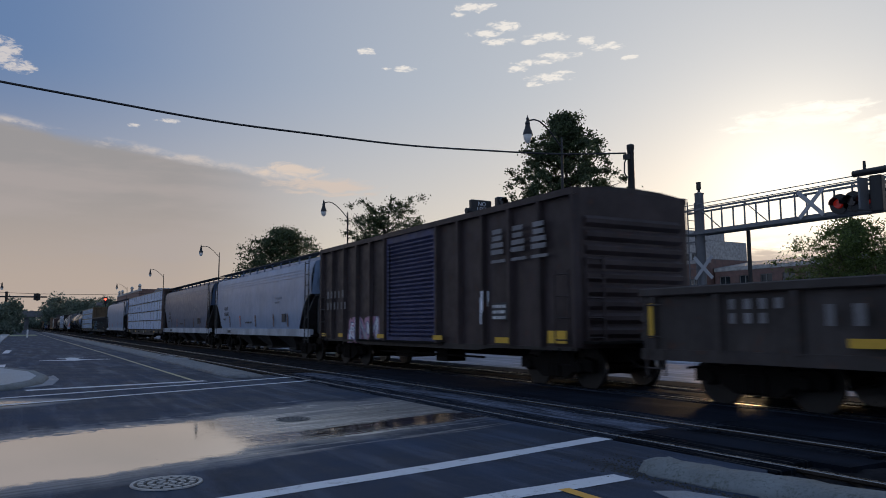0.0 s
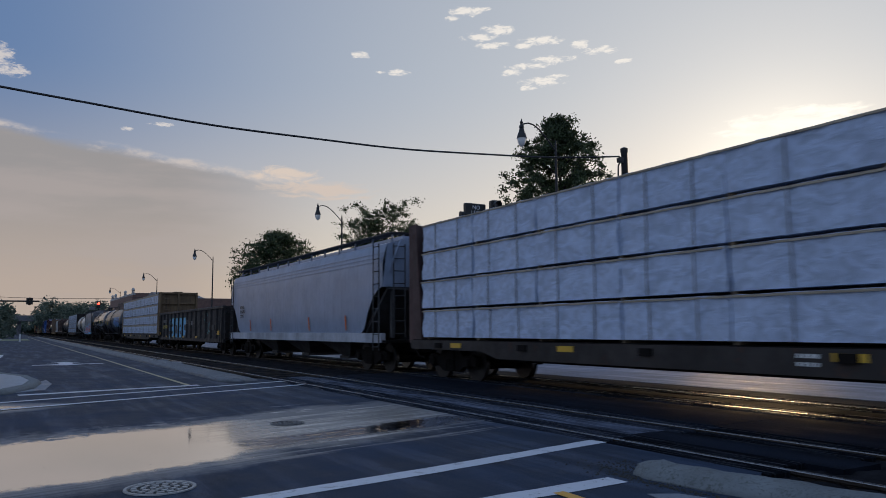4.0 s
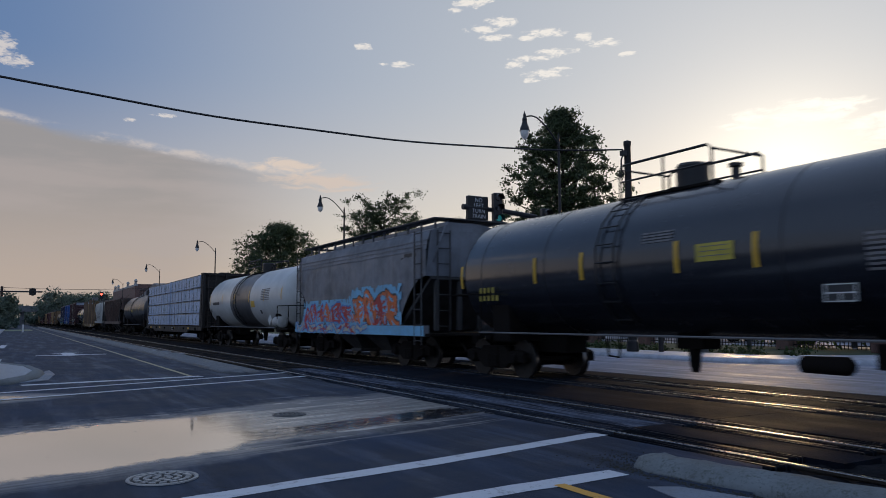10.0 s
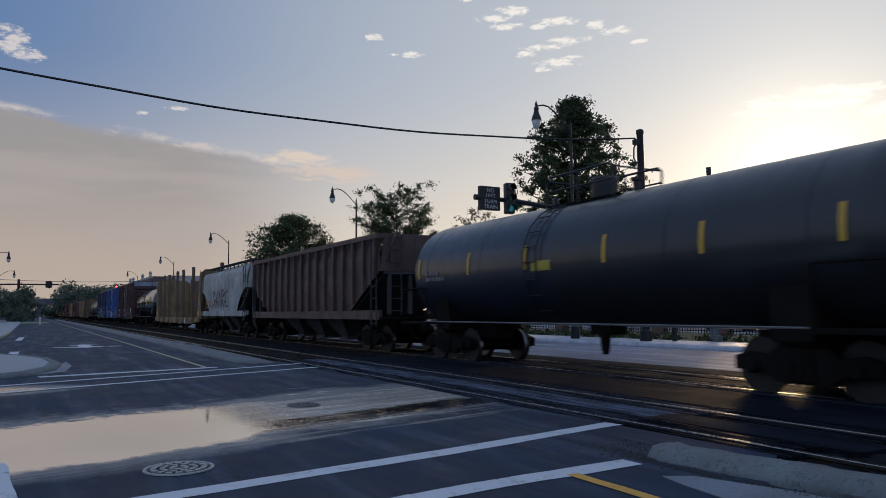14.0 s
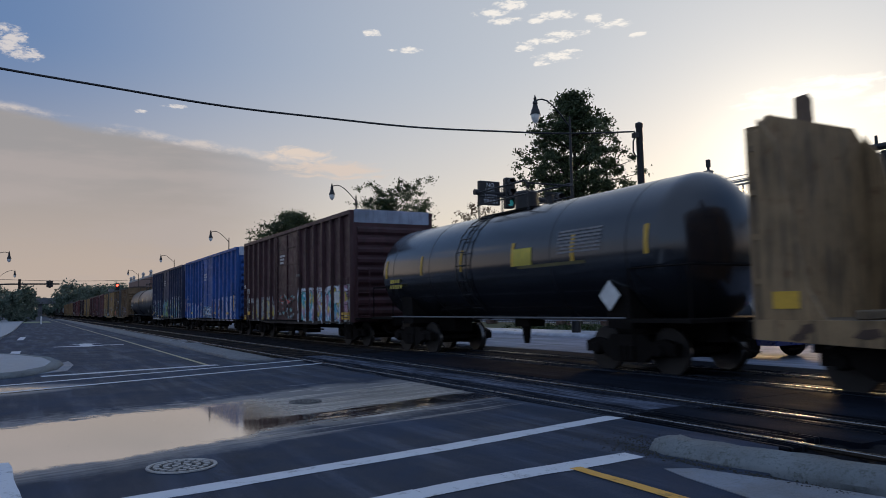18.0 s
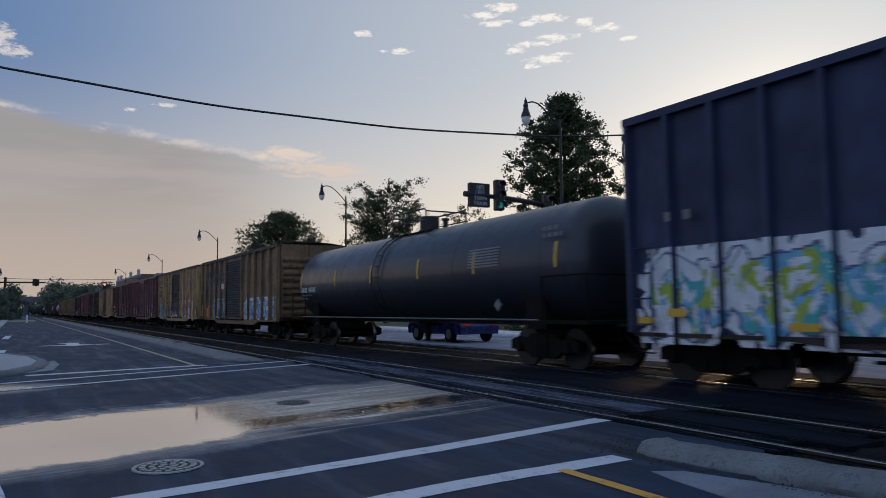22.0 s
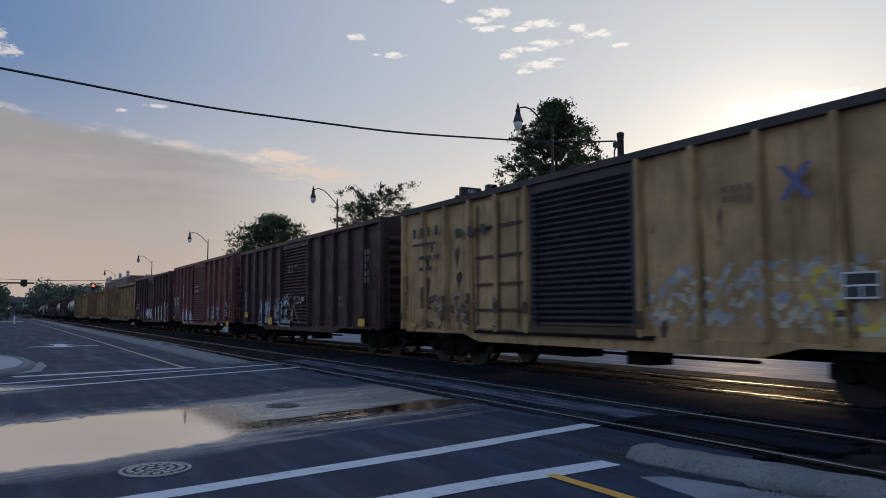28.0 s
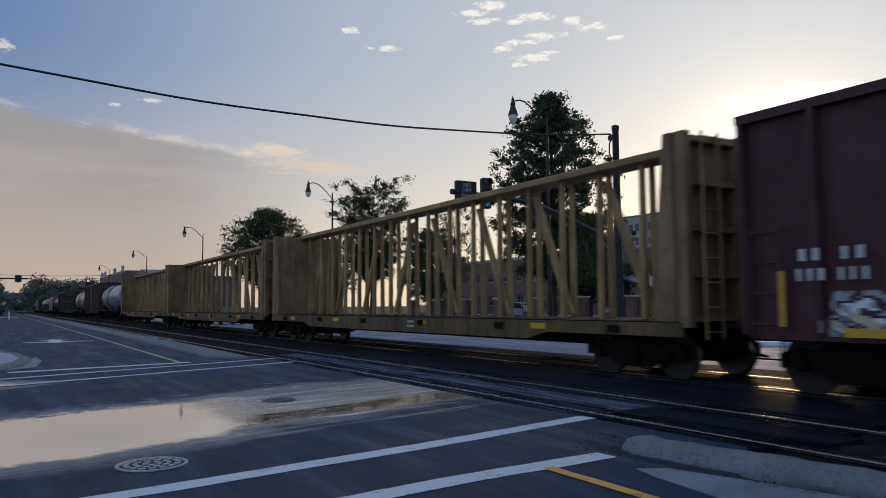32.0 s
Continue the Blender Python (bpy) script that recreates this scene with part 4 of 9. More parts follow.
# crossing signal bridge: a trussed cantilever with flashing lights
cant = thing("crossing_cantilever", "grey steel railway crossing cantilever with flashing lights", "crossing signal", pose(0, 23.0, 0.12))
cx = -20.0
part("post", Mesh().lathe([(0, 0.28), (0.2, 0.28), (0.22, 0.17), (6.25, 0.17), (6.3, 0.2), (6.35, 0.05)], (cx, 0, 0), "z", 14), M_GALV, cant, smooth=True)
part("post_cap", Mesh().lathe([(6.3, 0.05), (6.45, 0.05), (6.47, 0.09), (6.75, 0.09)], (cx, 0, 0), "z", 10), M_IRON, cant)
ZB, ZT, xe = 4.72, 5.62, -12.6
n = 7
for y in (-0.32, 0.32):
    part("chord", Mesh().box(cx, xe, y - 0.05, y + 0.05, ZB - 0.07, ZB + 0.07), M_GALV, cant)
    part("chord", Mesh().box(cx - 0.9, xe, y - 0.03, y + 0.03, ZT - 0.035, ZT + 0.035), M_GALV, cant)
    for i in range(n + 1):
        x = cx + 0.3 + (xe - cx - 0.35) * i / n
        part("strut", Mesh().box(x - 0.022, x + 0.022, y - 0.022, y + 0.022, ZB, ZT), M_GALV, cant)
        if i in (0, 2, 4, 6) and i < n and y < 0:
            x2 = cx + 0.3 + (xe - cx - 0.35) * (i + 1) / n
            part("brace", Mesh().tube([(x, y, ZT), (x2, y, ZB)], 0.02, 6), M_GALV, cant)
part("walkway", Mesh().box(cx - 0.9, xe, -0.27, 0.27, ZB - 0.03, ZB + 0.01), M_GALV, cant)
for y in (-0.34, 0.34):
    part("handrail", Mesh().tube([(cx - 0.9, y, ZB), (cx - 0.9, y, ZT + 0.2), (xe, y, ZT + 0.2)], 0.016, 6), M_GALV, cant)
lad = Mesh()
for y in (-0.2, 0.2):
    lad.tube([(cx - 0.42, y, 0.6), (cx - 0.42, y, 6.0)], 0.025, 6)
for k in range(16):
    lad.tube([(cx - 0.42, -0.2, 0.8 + k * 0.32), (cx - 0.42, 0.2, 0.8 + k * 0.32)], 0.016, 6)
part("ladder", lad, M_GALV, cant)


def crossbuck(x, y, z, size):
    m = Mesh()
    for s in (-1, 1):
        a = math.radians(45 * s)
        c, d = math.cos(a), math.sin(a)
        hw = size * 0.11
        v = [(x + u * c - w * d, y + 0.012 * s, z + u * d + w * c) for u, w in ((-size, -hw), (size, -hw), (size, hw), (-size, hw))]
        m.add(v + [(p[0], p[1] - 0.02, p[2]) for p in v], [(0, 1, 2, 3), (7, 6, 5, 4), (0, 4, 5, 1), (1, 5, 6, 2), (2, 6, 7, 3), (3, 7, 4, 0)])
    part("crossbuck", m, M_BUCK, cant, "pale back of a crossbuck sign")


M_BUCK = plain("pale sign back", (0.36, 0.36, 0.37), 0.5, 0, 0.12, 6, 0.1)
M_SIGNGREY = plain("aluminium sign back", (0.17, 0.17, 0.175), 0.5, 0.3, 0.15, 6, 0.1)
crossbuck(-15.0, -0.45, 5.15, 0.62)
crossbuck(cx + 0.35, -0.3, 3.35, 0.6)


def flasher(x, z, lit, y=-0.5):
    f = part("flasher", Mesh().lathe([(-0.02, 0.32), (0.02, 0.32)], (x, y, z), "y", 22), M_IRON, cant, "round black flasher backing")
    part("lens", Mesh().lathe([(-0.10, 0.14), (-0.02, 0.15)], (x, y, z), "y", 16), lit, f)
    hood = Mesh()
    for k in range(10):
        a0, a1 = math.radians(-10 + k * 20), math.radians(-10 + (k + 1) * 20)
        hood.add([(x + 0.18 * math.cos(a), y + d, z + 0.18 * math.sin(a)) for a, d in ((a0, -0.02), (a0, -0.3), (a1, -0.3), (a1, -0.02))], [(0, 1, 2, 3)])
    part("hood", hood, M_IRON, f)


for x, l in ((-14.0, M_REDDIM), (-13.1, M_REDDIM), (-13.55, M_LENS), (-12.7, M_LENS)):
    flasher(x, 4.98 + 0.02 * (l is M_LENS), l)
flasher(cx - 0.22, 2.0, M_LENS)
flasher(cx + 0.46, 1.98, M_RED)
part("cross_bar", Mesh().tube([(cx - 0.45, -0.3, 2.1), (cx + 1.24, -0.3, 2.02)], 0.03, 8), M_GALV, cant)
part("bell_lamp", Mesh().lathe([(-0.05, 0.09), (0.03, 0.09)], (cx + 1.22, -0.4, 2.02), "y", 12), M_WHITELAMP, cant)
part("support_post", Mesh().lathe([(0, 0.08), (ZB, 0.07)], (-18.2, 0.5, 0), "z", 10), M_IRON, cant)

# traffic signal arm reaching in from beyond the view
arm2 = thing("signal_mast", "black traffic signal mast arm with hanging signals", "traffic signal", pose(-2.2, 21.6, 0.12))
part("pole", Mesh().lathe([(0, 0.25), (0.3, 0.18), (6.4, 0.14)], (0, 0, 0), "z", 14), M_IRON, arm2, smooth=True)
part("mast_arm", Mesh().tube([(0, 0, 5.4), (-4, 0, 5.56), (-8, 0, 5.64), (-10.75, 0, 5.66)], [0.13, 0.12, 0.11, 0.1], 12), M_IRON, arm2, smooth=True)
part("arm_knob", Mesh().lathe([(5.7, 0.05), (6.0, 0.04)], (-10.4, 0, 0), "z", 8), M_IRON, arm2)
signal_head(arm2, -10.15, 0.15, 5.0, 100)
signal_head(arm2, -8.9, 0.15, 5.15, 100)
part("sign_plate", Mesh().box(-10.5, -10.44, -0.25, 0.2, 4.55, 5.5), M_GALV, arm2)
part("red_lamp", Mesh().lathe([(-0.1, 0.13), (0.0, 0.13)], (-9.45, -0.1, 5.95), "y", 14), M_REDDIM, arm2)

# pedestrian signal
ped = thing("pedestrian_signal", "dark pedestrian signal housings on a slim pole", "pedestrian signal", pose(-20.7, 21.6, 0.12))
part("pole", Mesh().lathe([(0, 0.1), (2.9, 0.05)], (0, 0, 0), "z", 10), M_IRON, ped)
part("cross_bar", Mesh().tube([(-0.5, 0, 2.75), (0.55, 0, 2.75)], 0.03, 8), M_IRON, ped)
for x, l in ((-0.4, M_LENS), (0.45, M_LENS)):
    h = part("housing", Mesh().rbox(x - 0.2, x + 0.2, -0.15, 0.1, 2.3, 2.72, 0.03), M_IRON, ped)
    part("lens", Mesh().box(x - 0.09, x + 0.09, -0.165, -0.155, 2.38, 2.62), l, h)

# signals far down the near street
far_sig = thing("signal_mast", "distant traffic signal mast arm over the street", "traffic signal", pose(-121, -9.0, 0.0))
part("pole", Mesh().lathe([(0, 0.25), (6.6, 0.16)], (0, 0, 0), "z", 10), M_IRON, far_sig)
part("mast_arm", Mesh().tube([(0, 0, 5.35), (0, 6, 5.6), (0, 12.4, 5.62)], 0.11, 8), M_IRON, far_sig)
for y, n in ((4.4, 3), (7.4, 4), (11.2, 3)):
    signal_head(far_sig, 0.1, y, 5.6, 0, None, n)
part("sign_plate", Mesh().box(0.05, 0.1, 10.75, 11.6, 5.15, 6.05), M_IRON, far_sig)

# railway signal beside the train
rs = thing("railway_signal", "railway signal mast showing a red light", "railway signal", pose(-165, 15.2, 0.0))
part("mast", Mesh().lathe([(0, 0.12), (7.2, 0.1)], (0, 0, 0), "z", 10), M_IRON, rs)
part("head", Mesh().rbox(-0.2, 0.2, -0.35, 0.35, 5.9, 7.3, 0.05), M_IRON, rs)
part("lens", Mesh().lathe([(0.2, 0.22), (0.28, 0.2)], (0, 0, 6.85), "x", 14), M_RED, rs)
part("platform", Mesh().box(-0.5, 0.5, -1.6, -0.6, 5.6, 6.2), M_SIGNGREY, rs)


def leaf_cloud(clumps, per, size, seed, flat=0.55):
    """Small leaf quads scattered round clump centres (x, y, z, radius)."""
    rs_ = np.random.RandomState(seed)
    n = len(clumps) * per
    c = np.repeat(np.array(clumps, float), per, axis=0)
    d = rs_.normal(size=(n, 3))
    d /= np.linalg.norm(d, axis=1)[:, None]
    r = np.minimum(np.abs(rs_.normal(size=n)) * 0.62 + 0.1, 1.2)
    p = c[:, :3] + d * (r * c[:, 3])[:, None] * np.array([1, 1, flat + 0.2])
    a = rs_.normal(size=(n, 3))
    a /= np.linalg.norm(a, axis=1)[:, None]
    b = np.cross(a, rs_.normal(size=(n, 3)))
    b /= np.linalg.norm(b, axis=1)[:, None]
    s = size * rs_.uniform(0.55, 1.35, n)[:, None]
    v = np.stack([p - a * s, p - b * s * 0.55, p + a * s, p + b * s * 0.55], axis=1).reshape(-1, 3)
    me = bpy.data.meshes.new("leaves")
    me.vertices.add(len(v))
    me.vertices.foreach_set("co", v.ravel())
    me.loops.add(4 * n)
    me.loops.foreach_set("vertex_index", np.arange(4 * n, dtype=np.int32))
    me.polygons.add(n)
    me.polygons.foreach_set("loop_start", np.arange(0, 4 * n, 4, dtype=np.int32))
    me.update()
    me.validate()
    return me


def tree(x, y, height, outline, base, seed, label, mats=M_LEAF, boughs=34, tufts=8, per=110, size=0.075, tuft=0.42, lean=0.0, trunk_r=0.2, rise=0.35):
    """outline: (share of the crown's height, half width). Boughs spring from the trunk and carry small leafy tufts."""
    rnd = random.Random(seed)
    t = thing("tree", label, "tree", pose(x, y, 0.1), group="street trees")
    trunk = [(0, 0, 0), (0.05, 0.03, height * 0.2), (0.12 + lean * 0.3, -0.05, height * 0.45), (0.05 + lean * 0.6, 0.1, height * 0.7), (lean, 0, height * 0.93)]
    part("trunk", Mesh().tube(trunk, [trunk_r, trunk_r * 0.8, trunk_r * 0.6, trunk_r * 0.38, trunk_r * 0.1], 9), M_BARK, t, smooth=True)
    us, ws = [o[0] for o in outline], [o[1] for o in outline]
    cl = []
    for i in range(boughs):
        u = ((i + rnd.random()) / boughs) ** 0.9
        w = float(np.interp(u, us, ws)) * rnd.uniform(0.72, 1.08)
        a = i * 2.39996 + rnd.uniform(-0.3, 0.3)
        tip = Vector((lean * u + w * math.cos(a), w * math.sin(a), base + (height - base) * u))
        root = Vector((lean * u * 0.6, 0, max(base * 0.75, tip.z - w * rise * rnd.uniform(0.8, 2.0))))
        knee = root.lerp(tip, 0.5) + Vector((rnd.uniform(-0.2, 0.2), rnd.uniform(-0.2, 0.2), rnd.uniform(0.0, 0.35)))
        part("limb", Mesh().tube([root, knee, tip], [trunk_r * 0.26, trunk_r * 0.15, 0.015], 5), M_BARK, t)
        for k in range(tufts):
            q = 0.28 + 0.74 * (k + rnd.random()) / tufts
            p = root.lerp(knee, q * 2) if q < 0.5 else knee.lerp(tip, q * 2 - 1)
            s_ = (0.3 + 0.5 * q) * min(1.0, 0.3 + w / 2.5)
            p = p + Vector((rnd.gauss(0, s_ * 0.6), rnd.gauss(0, s_ * 0.6), rnd.gauss(0.05, s_ * 0.45)))
            cl.append((*p, tuft * rnd.uniform(0.5, 1.3)))
    me = leaf_cloud(cl, per, size, seed, 0.45)
    me.materials.append(mats)
    tagged(part("crown", me, None, t), kind="stuff")
    return t


OPEN_CROWN = ((0, 1.4), (0.4, 3.1), (0.7, 3.7), (0.9, 3.0), (1, 1.9))
ROUND_CROWN = ((0, 2.0), (0.35, 3.4), (0.65, 3.2), (0.9, 1.8), (1, 0.6))
tree(-33.1, 27.0, 13.2, ((0, 2.2), (0.2, 3.3), (0.5, 3.45), (0.68, 3.3), (0.78, 2.1), (0.9, 1.3), (1, 0.1)), 3.0, 11, "tall dark green oak with a layered crown", boughs=88, tufts=9, per=100, size=0.082, trunk_r=0.26, tuft=0.47)
tree(-57.0, 27.0, 11.7, OPEN_CROWN, 4.0, 12, "dark leafy street tree with an open crown", boughs=48, tufts=9, per=105, size=0.078, tuft=0.66, rise=0.7)
tree(-89.6, 28.3, 12.9, ((0, 3.2), (0.3, 6.0), (0.55, 5.8), (0.78, 4.4), (0.92, 2.6), (1, 0.8)), 4.5, 13, "broad dark street tree against the morning sky", boughs=84, tufts=9, per=60, size=0.12, tuft=0.88, rise=0.3)
tree(-44.6, 27.5, 8.3, ((0, 1.0), (0.5, 2.0), (0.8, 1.7), (1, 0.6)), 3.0, 14, "small sparse tree with reddish thin leaves", M_BARE, boughs=26, tufts=6, per=30, size=0.07, trunk_r=0.09, tuft=0.5, rise=0.9)
tree(-19.4, 32.0, 5.6, ((0, 2.4), (0.4, 3.2), (0.75, 2.3), (1, 0.6)), 1.0, 15, "spreading shrubby tree with bright green leaves", M_LEAF2, boughs=50, tufts=9, per=90, size=0.055, trunk_r=0.12, tuft=0.5)
tree(-15.6, 33.0, 6.5, ((0, 2.6), (0.4, 3.5), (0.75, 2.6), (1, 0.8)), 1.2, 16, "spreading shrubby tree with bright green leaves", M_LEAF2, boughs=56, tufts=9, per=90, size=0.055, trunk_r=0.12, tuft=0.52)
tree(-37.8, 34.0, 7.2, ROUND_CROWN, 1.6, 17, "round dark tree behind the pavement", boughs=40, tufts=8, per=95, size=0.09, tuft=0.6)
tree(-62.5, 36.0, 8.4, ROUND_CROWN, 2.0, 18, "round dark tree behind the pavement", boughs=34, tufts=8, per=80, size=0.12, tuft=0.7)
tree(-100.0, 40.0, 9.0, ((0, 2.6), (0.4, 4.6), (0.7, 4.0), (1, 0.8)), 2.2, 19, "round dark tree beyond the lawn", boughs=34, tufts=7, per=80, size=0.15, tuft=0.8)

hedge = [(x + random.Random(i).uniform(-0.3, 0.3), 29.6 + random.Random(i + 99).uniform(-0.4, 0.4), 0.7 + 0.3 * math.sin(x), 0.75) for i, x in enumerate(np.arange(-23.5, -11.5, 0.5))]
me = leaf_cloud(hedge, 150, 0.09, 31)
me.materials.append(M_LEAF2)
ob = new("hedge", me)
tagged(ob, "bright green hedge along the iron fence", "hedge", kind="stuff")
low = [(x + random.Random(i).uniform(-0.6, 0.6), 23.4 + random.Random(i + 7).uniform(-0.8, 0.9), 0.18, 0.35) for i, x in enumerate(np.arange(-34, -16, 0.28))]
me = leaf_cloud(low, 45, 0.07, 37)
me.materials.append(M_GRASS)
tagged(new("ground_cover", me), "low green planting beside the pavement", "planting", kind="stuff")

# iron fence on the far lawn
fence = thing("iron_fence", "black iron picket fence between brick piers", "fence", pose(0, 28.2, 0.1))
pick = Mesh().box(-0.012, 0.012, -0.012, 0.012, 0.08, 1.42).data("picket", M_IRON)
x = -52.0
while x < -13:
    part("picket", pick, None, fence, at=pose(x, 0, 0))
    x += 0.17
for z in (0.2, 1.25):
    part("rail", Mesh().box(-52, -13, -0.02, 0.02, z, z + 0.04), M_IRON, fence)
for x in range(-52, -12, 4):
    pier = part("pier", Mesh().rbox(x - 0.3, x + 0.3, -0.3, 0.3, 0, 1.6, 0.02), M_BRICK, fence)
    part("cap", Mesh().rbox(x - 0.36, x + 0.36, -0.36, 0.36, 1.6, 1.72, 0.03), M_STONE, pier)


def parked_car(x, y, rz, colour, label, group="parked cars"):
    c = thing("car", label, "car", pose(x, y, 0.0, 0, 0, rz), group=group)
    p = paint("car paint " + label[:16], colour, 0.2, 0.05, 0.0, spec=0.6)
    prof = [(-2.15, 0.32), (-2.2, 0.62), (-2.05, 0.86), (-1.2, 0.94), (1.0, 0.90), (2.0, 0.78), (2.2, 0.58), (2.15, 0.30)]
    part("body", Mesh().prism(prof, -0.87, 0.87, "y"), p, c)
    cab = Mesh()
    v = [(xx, yy, z) for z, x0, x1, w in ((0.9, -1.75, 1.05, 0.82), (1.42, -1.2, 0.30, 0.62)) for xx, yy in ((x0, -w), (x1, -w), (x1, w), (x0, w))]
    cab.add(v, [(0, 1, 2, 3), (7, 6, 5, 4), (0, 4, 5, 1), (1, 5, 6, 2), (2, 6, 7, 3), (3, 7, 4, 0)])
    part("cabin", cab, M_GLASS, c, "dark tinted glass cabin")
    part("roof", Mesh().rbox(-1.22, 0.32, -0.64, 0.64, 1.39, 1.46, 0.03), p, c)
    for xx in (-1.35, 1.35):
        for yy in (-0.82, 0.82):
            w = part("wheel", Mesh().lathe([(-0.1, 0.2), (-0.1, 0.31), (-0.07, 0.33), (0.07, 0.33), (0.1, 0.31), (0.1, 0.2)], (xx, yy, 0.33), "y", 20), M_DARK, c, smooth=True)
            part("rim", Mesh().lathe([(-0.09 - 0.02 * (yy < 0), 0.2), (0.09 + 0.02 * (yy > 0), 0.2)], (xx, yy, 0.33), "y", 14), M_SIGNGREY, w)
    for yy in (-0.6, 0.6):
        part("tail_light", Mesh().box(-2.21, -2.17, yy - 0.18, yy + 0.18, 0.66, 0.8), M_REDDIM, c)
        part("headlight", Mesh().box(2.14, 2.2, yy - 0.18, yy + 0.18, 0.58, 0.72), M_SIGNGREY, c)
    return c


for x, y, c, lab in ((-27.0, 36.0, (0.5, 0.5, 0.52), "pale grey car parked behind the fence"), (-30.5, 37.0, (0.55, 0.55, 0.56), "white car parked behind the fence"), (-40.0, 40.0, (0.45, 0.46, 0.48), "silver car parked behind the fence"), (-56.0, 42.0, (0.5, 0.5, 0.5), "white car parked by the long building"), (-23.0, 40.0, (0.55, 0.55, 0.58), "white car parked behind the hedge")):
    parked_car(x, y, 8, c, lab)
blue_car = parked_car(0, 15.6, 180, (0.012, 0.02, 0.11), "dark blue car driving along the far street", "")
# shares the far street's colour, with the sky sheen in it
solid("car_park", Mesh().sheet([(-90, 31), (-16, 31), (-16, 60), (-90, 60)], -0.1, 0.115), M_FARROADSHEEN, "damp asphalt car park before the brick building", "car park", kind="structure")
for o in bpy.data.objects:
    if o.name.startswith("car") and o.parent is None and o is not blue_car and o.name != "car_park" and o.get("category") == "car":
        o.location.z = 0.115


def facade(name, label, x0, x1, y, h, rows, wall, roof=None, deep=14, bays=None, arch=False, win=(1.3, 1.7), category="building", sill0=1.2, storey=3.6):
    """A long building whose front faces the railway. rows: storeys of windows."""
    b = thing(name, label, category, pose(0, y, 0.1))
    w = part("wall", Mesh().box(x0, x1, 0.25, deep, 0, h), wall, b)
    part("cornice", Mesh().rbox(x0 - 0.2, x1 + 0.2, 0.0, 0.6, h - 0.45, h, 0.05), M_STONE if wall is not M_STONE else M_ROOF, b)
    bays = bays or max(2, int((x1 - x0) / 4.2))
    edges = [(x0 + (x1 - x0) * (i + 0.5) / bays) for i in range(bays)]
    front = []
    cuts = sorted([(e - win[0] / 2, e + win[0] / 2) for e in edges])
    zs = [(sill0 + r * storey, sill0 + r * storey + win[1]) for r in range(rows)]
    # piers and bands round the openings
    last = x0
    for a, c in cuts + [(x1, x1)]:
        if a - last > 0.02:
            part("pier", Mesh().box(last, a, 0.0, 0.249, 0, h - 0.45), wall, w)
        last = c
    for a, c in cuts:
        z_last = 0
        for za, zb in zs + [(h - 0.45, h - 0.45)]:
            if za - z_last > 0.02:
                part("spandrel", Mesh().box(a, c, 0.0, 0.249, z_last, za), wall, w)
            z_last = zb
        for k, (za, zb) in enumerate(zs):
            wd = part("window", Mesh().box(a, c, 0.16, 0.2, za, zb), M_GLASS, b)
            fr = Mesh().box(a, a + 0.08, 0.1, 0.16, za, zb).box(c - 0.08, c, 0.1, 0.16, za, zb).box((a + c) / 2 - 0.04, (a + c) / 2 + 0.04, 0.1, 0.16, za, zb).box(a, c, 0.1, 0.16, zb - 0.08, zb).box(a, c, 0.1, 0.16, (za + zb) / 2 - 0.03, (za + zb) / 2 + 0.03)
            part("window_frame", fr, M_FRAME, wd)
            part("sill", Mesh().box(a - 0.1, c + 0.1, -0.06, 0.1, za - 0.12, za), M_STONE, wd)
            if arch and k == 0:
                ar = Mesh()
                r, mx = (c - a) / 2, (a + c) / 2
                pts = [(mx + r * math.cos(math.pi * q / 12), zb + r * math.sin(math.pi * q / 12)) for q in range(13)]
                ar.prism(pts, -0.03, -0.005, "y")
                part("arch_light", ar, M_GLASS, wd)
                ring = Mesh()
                for q in range(12):
                    p = [(mx + rr * math.cos(math.pi * t / 12), zb + rr * math.sin(math.pi * t / 12)) for rr, t in ((r, q), (r, q + 1), (r * 1.25, q + 1), (r * 1.25, q))]
                    ring.prism(p, -0.06, -0.002, "y")
                part("arch_ring", ring, M_STONE, wd)
    if roof:
        part("roof", Mesh().prism([(0.0, h), (deep / 2, h + roof), (deep, h)], x0 - 0.3, x1 + 0.3, "x"), M_ROOF, b)
    else:
        part("roof", Mesh().box(x0, x1, 0.6, deep, h, h + 0.05), M_ROOF, b)
    return b


facade("brick_building", "two-storey red brick building with arched lower windows", -59.0, -45.5, 70.0, 7.6, 2, M_BRICK, roof=1.1, bays=5, arch=True, win=(1.5, 1.9), sill0=1.0, storey=3.7)
facade("brick_building", "long two-storey red brick building with plain windows", -118.0, -59.3, 69.0, 8.7, 2, M_BRICK, bays=15, win=(1.5, 1.5), sill0=1.3, storey=3.7)
facade("office_block", "pale multi-storey office block behind the brick building", -133.5, -119.0, 131.0, 22.6, 6, M_STONE, bays=7, win=(1.3, 1.8), storey=3.5)
facade("office_block", "lower pale wing of the office block", -119.0, -113.0, 131.0, 19.6, 5, M_STONE, bays=3, win=(1.3, 1.8), storey=3.5)
facade("brick_building", "low brown brick building down the street", -185.0, -140.0, 25.0, 7.0, 2, M_BRICK, bays=10)
st = facade("station_building", "distant brick station building with a parapet and corner urns", -232.0, -187.0, 24.4, 10.0, 2, M_BRICK, bays=9, deep=10)
for x in (-231, -224, -204, -190):
    part("urn", Mesh().lathe([(10.0, 0.35), (10.5, 0.35), (10.6, 0.2), (10.85, 0.45), (11.2, 0.3), (11.4, 0.1)], (x, 0.5, 0), "z", 10), M_STONE, st)
part("gable", Mesh().prism([(-186, 7.0), (-148, 7.0), (-166, 9.3)], 0.9, 9, "y"), M_ROOF, st)

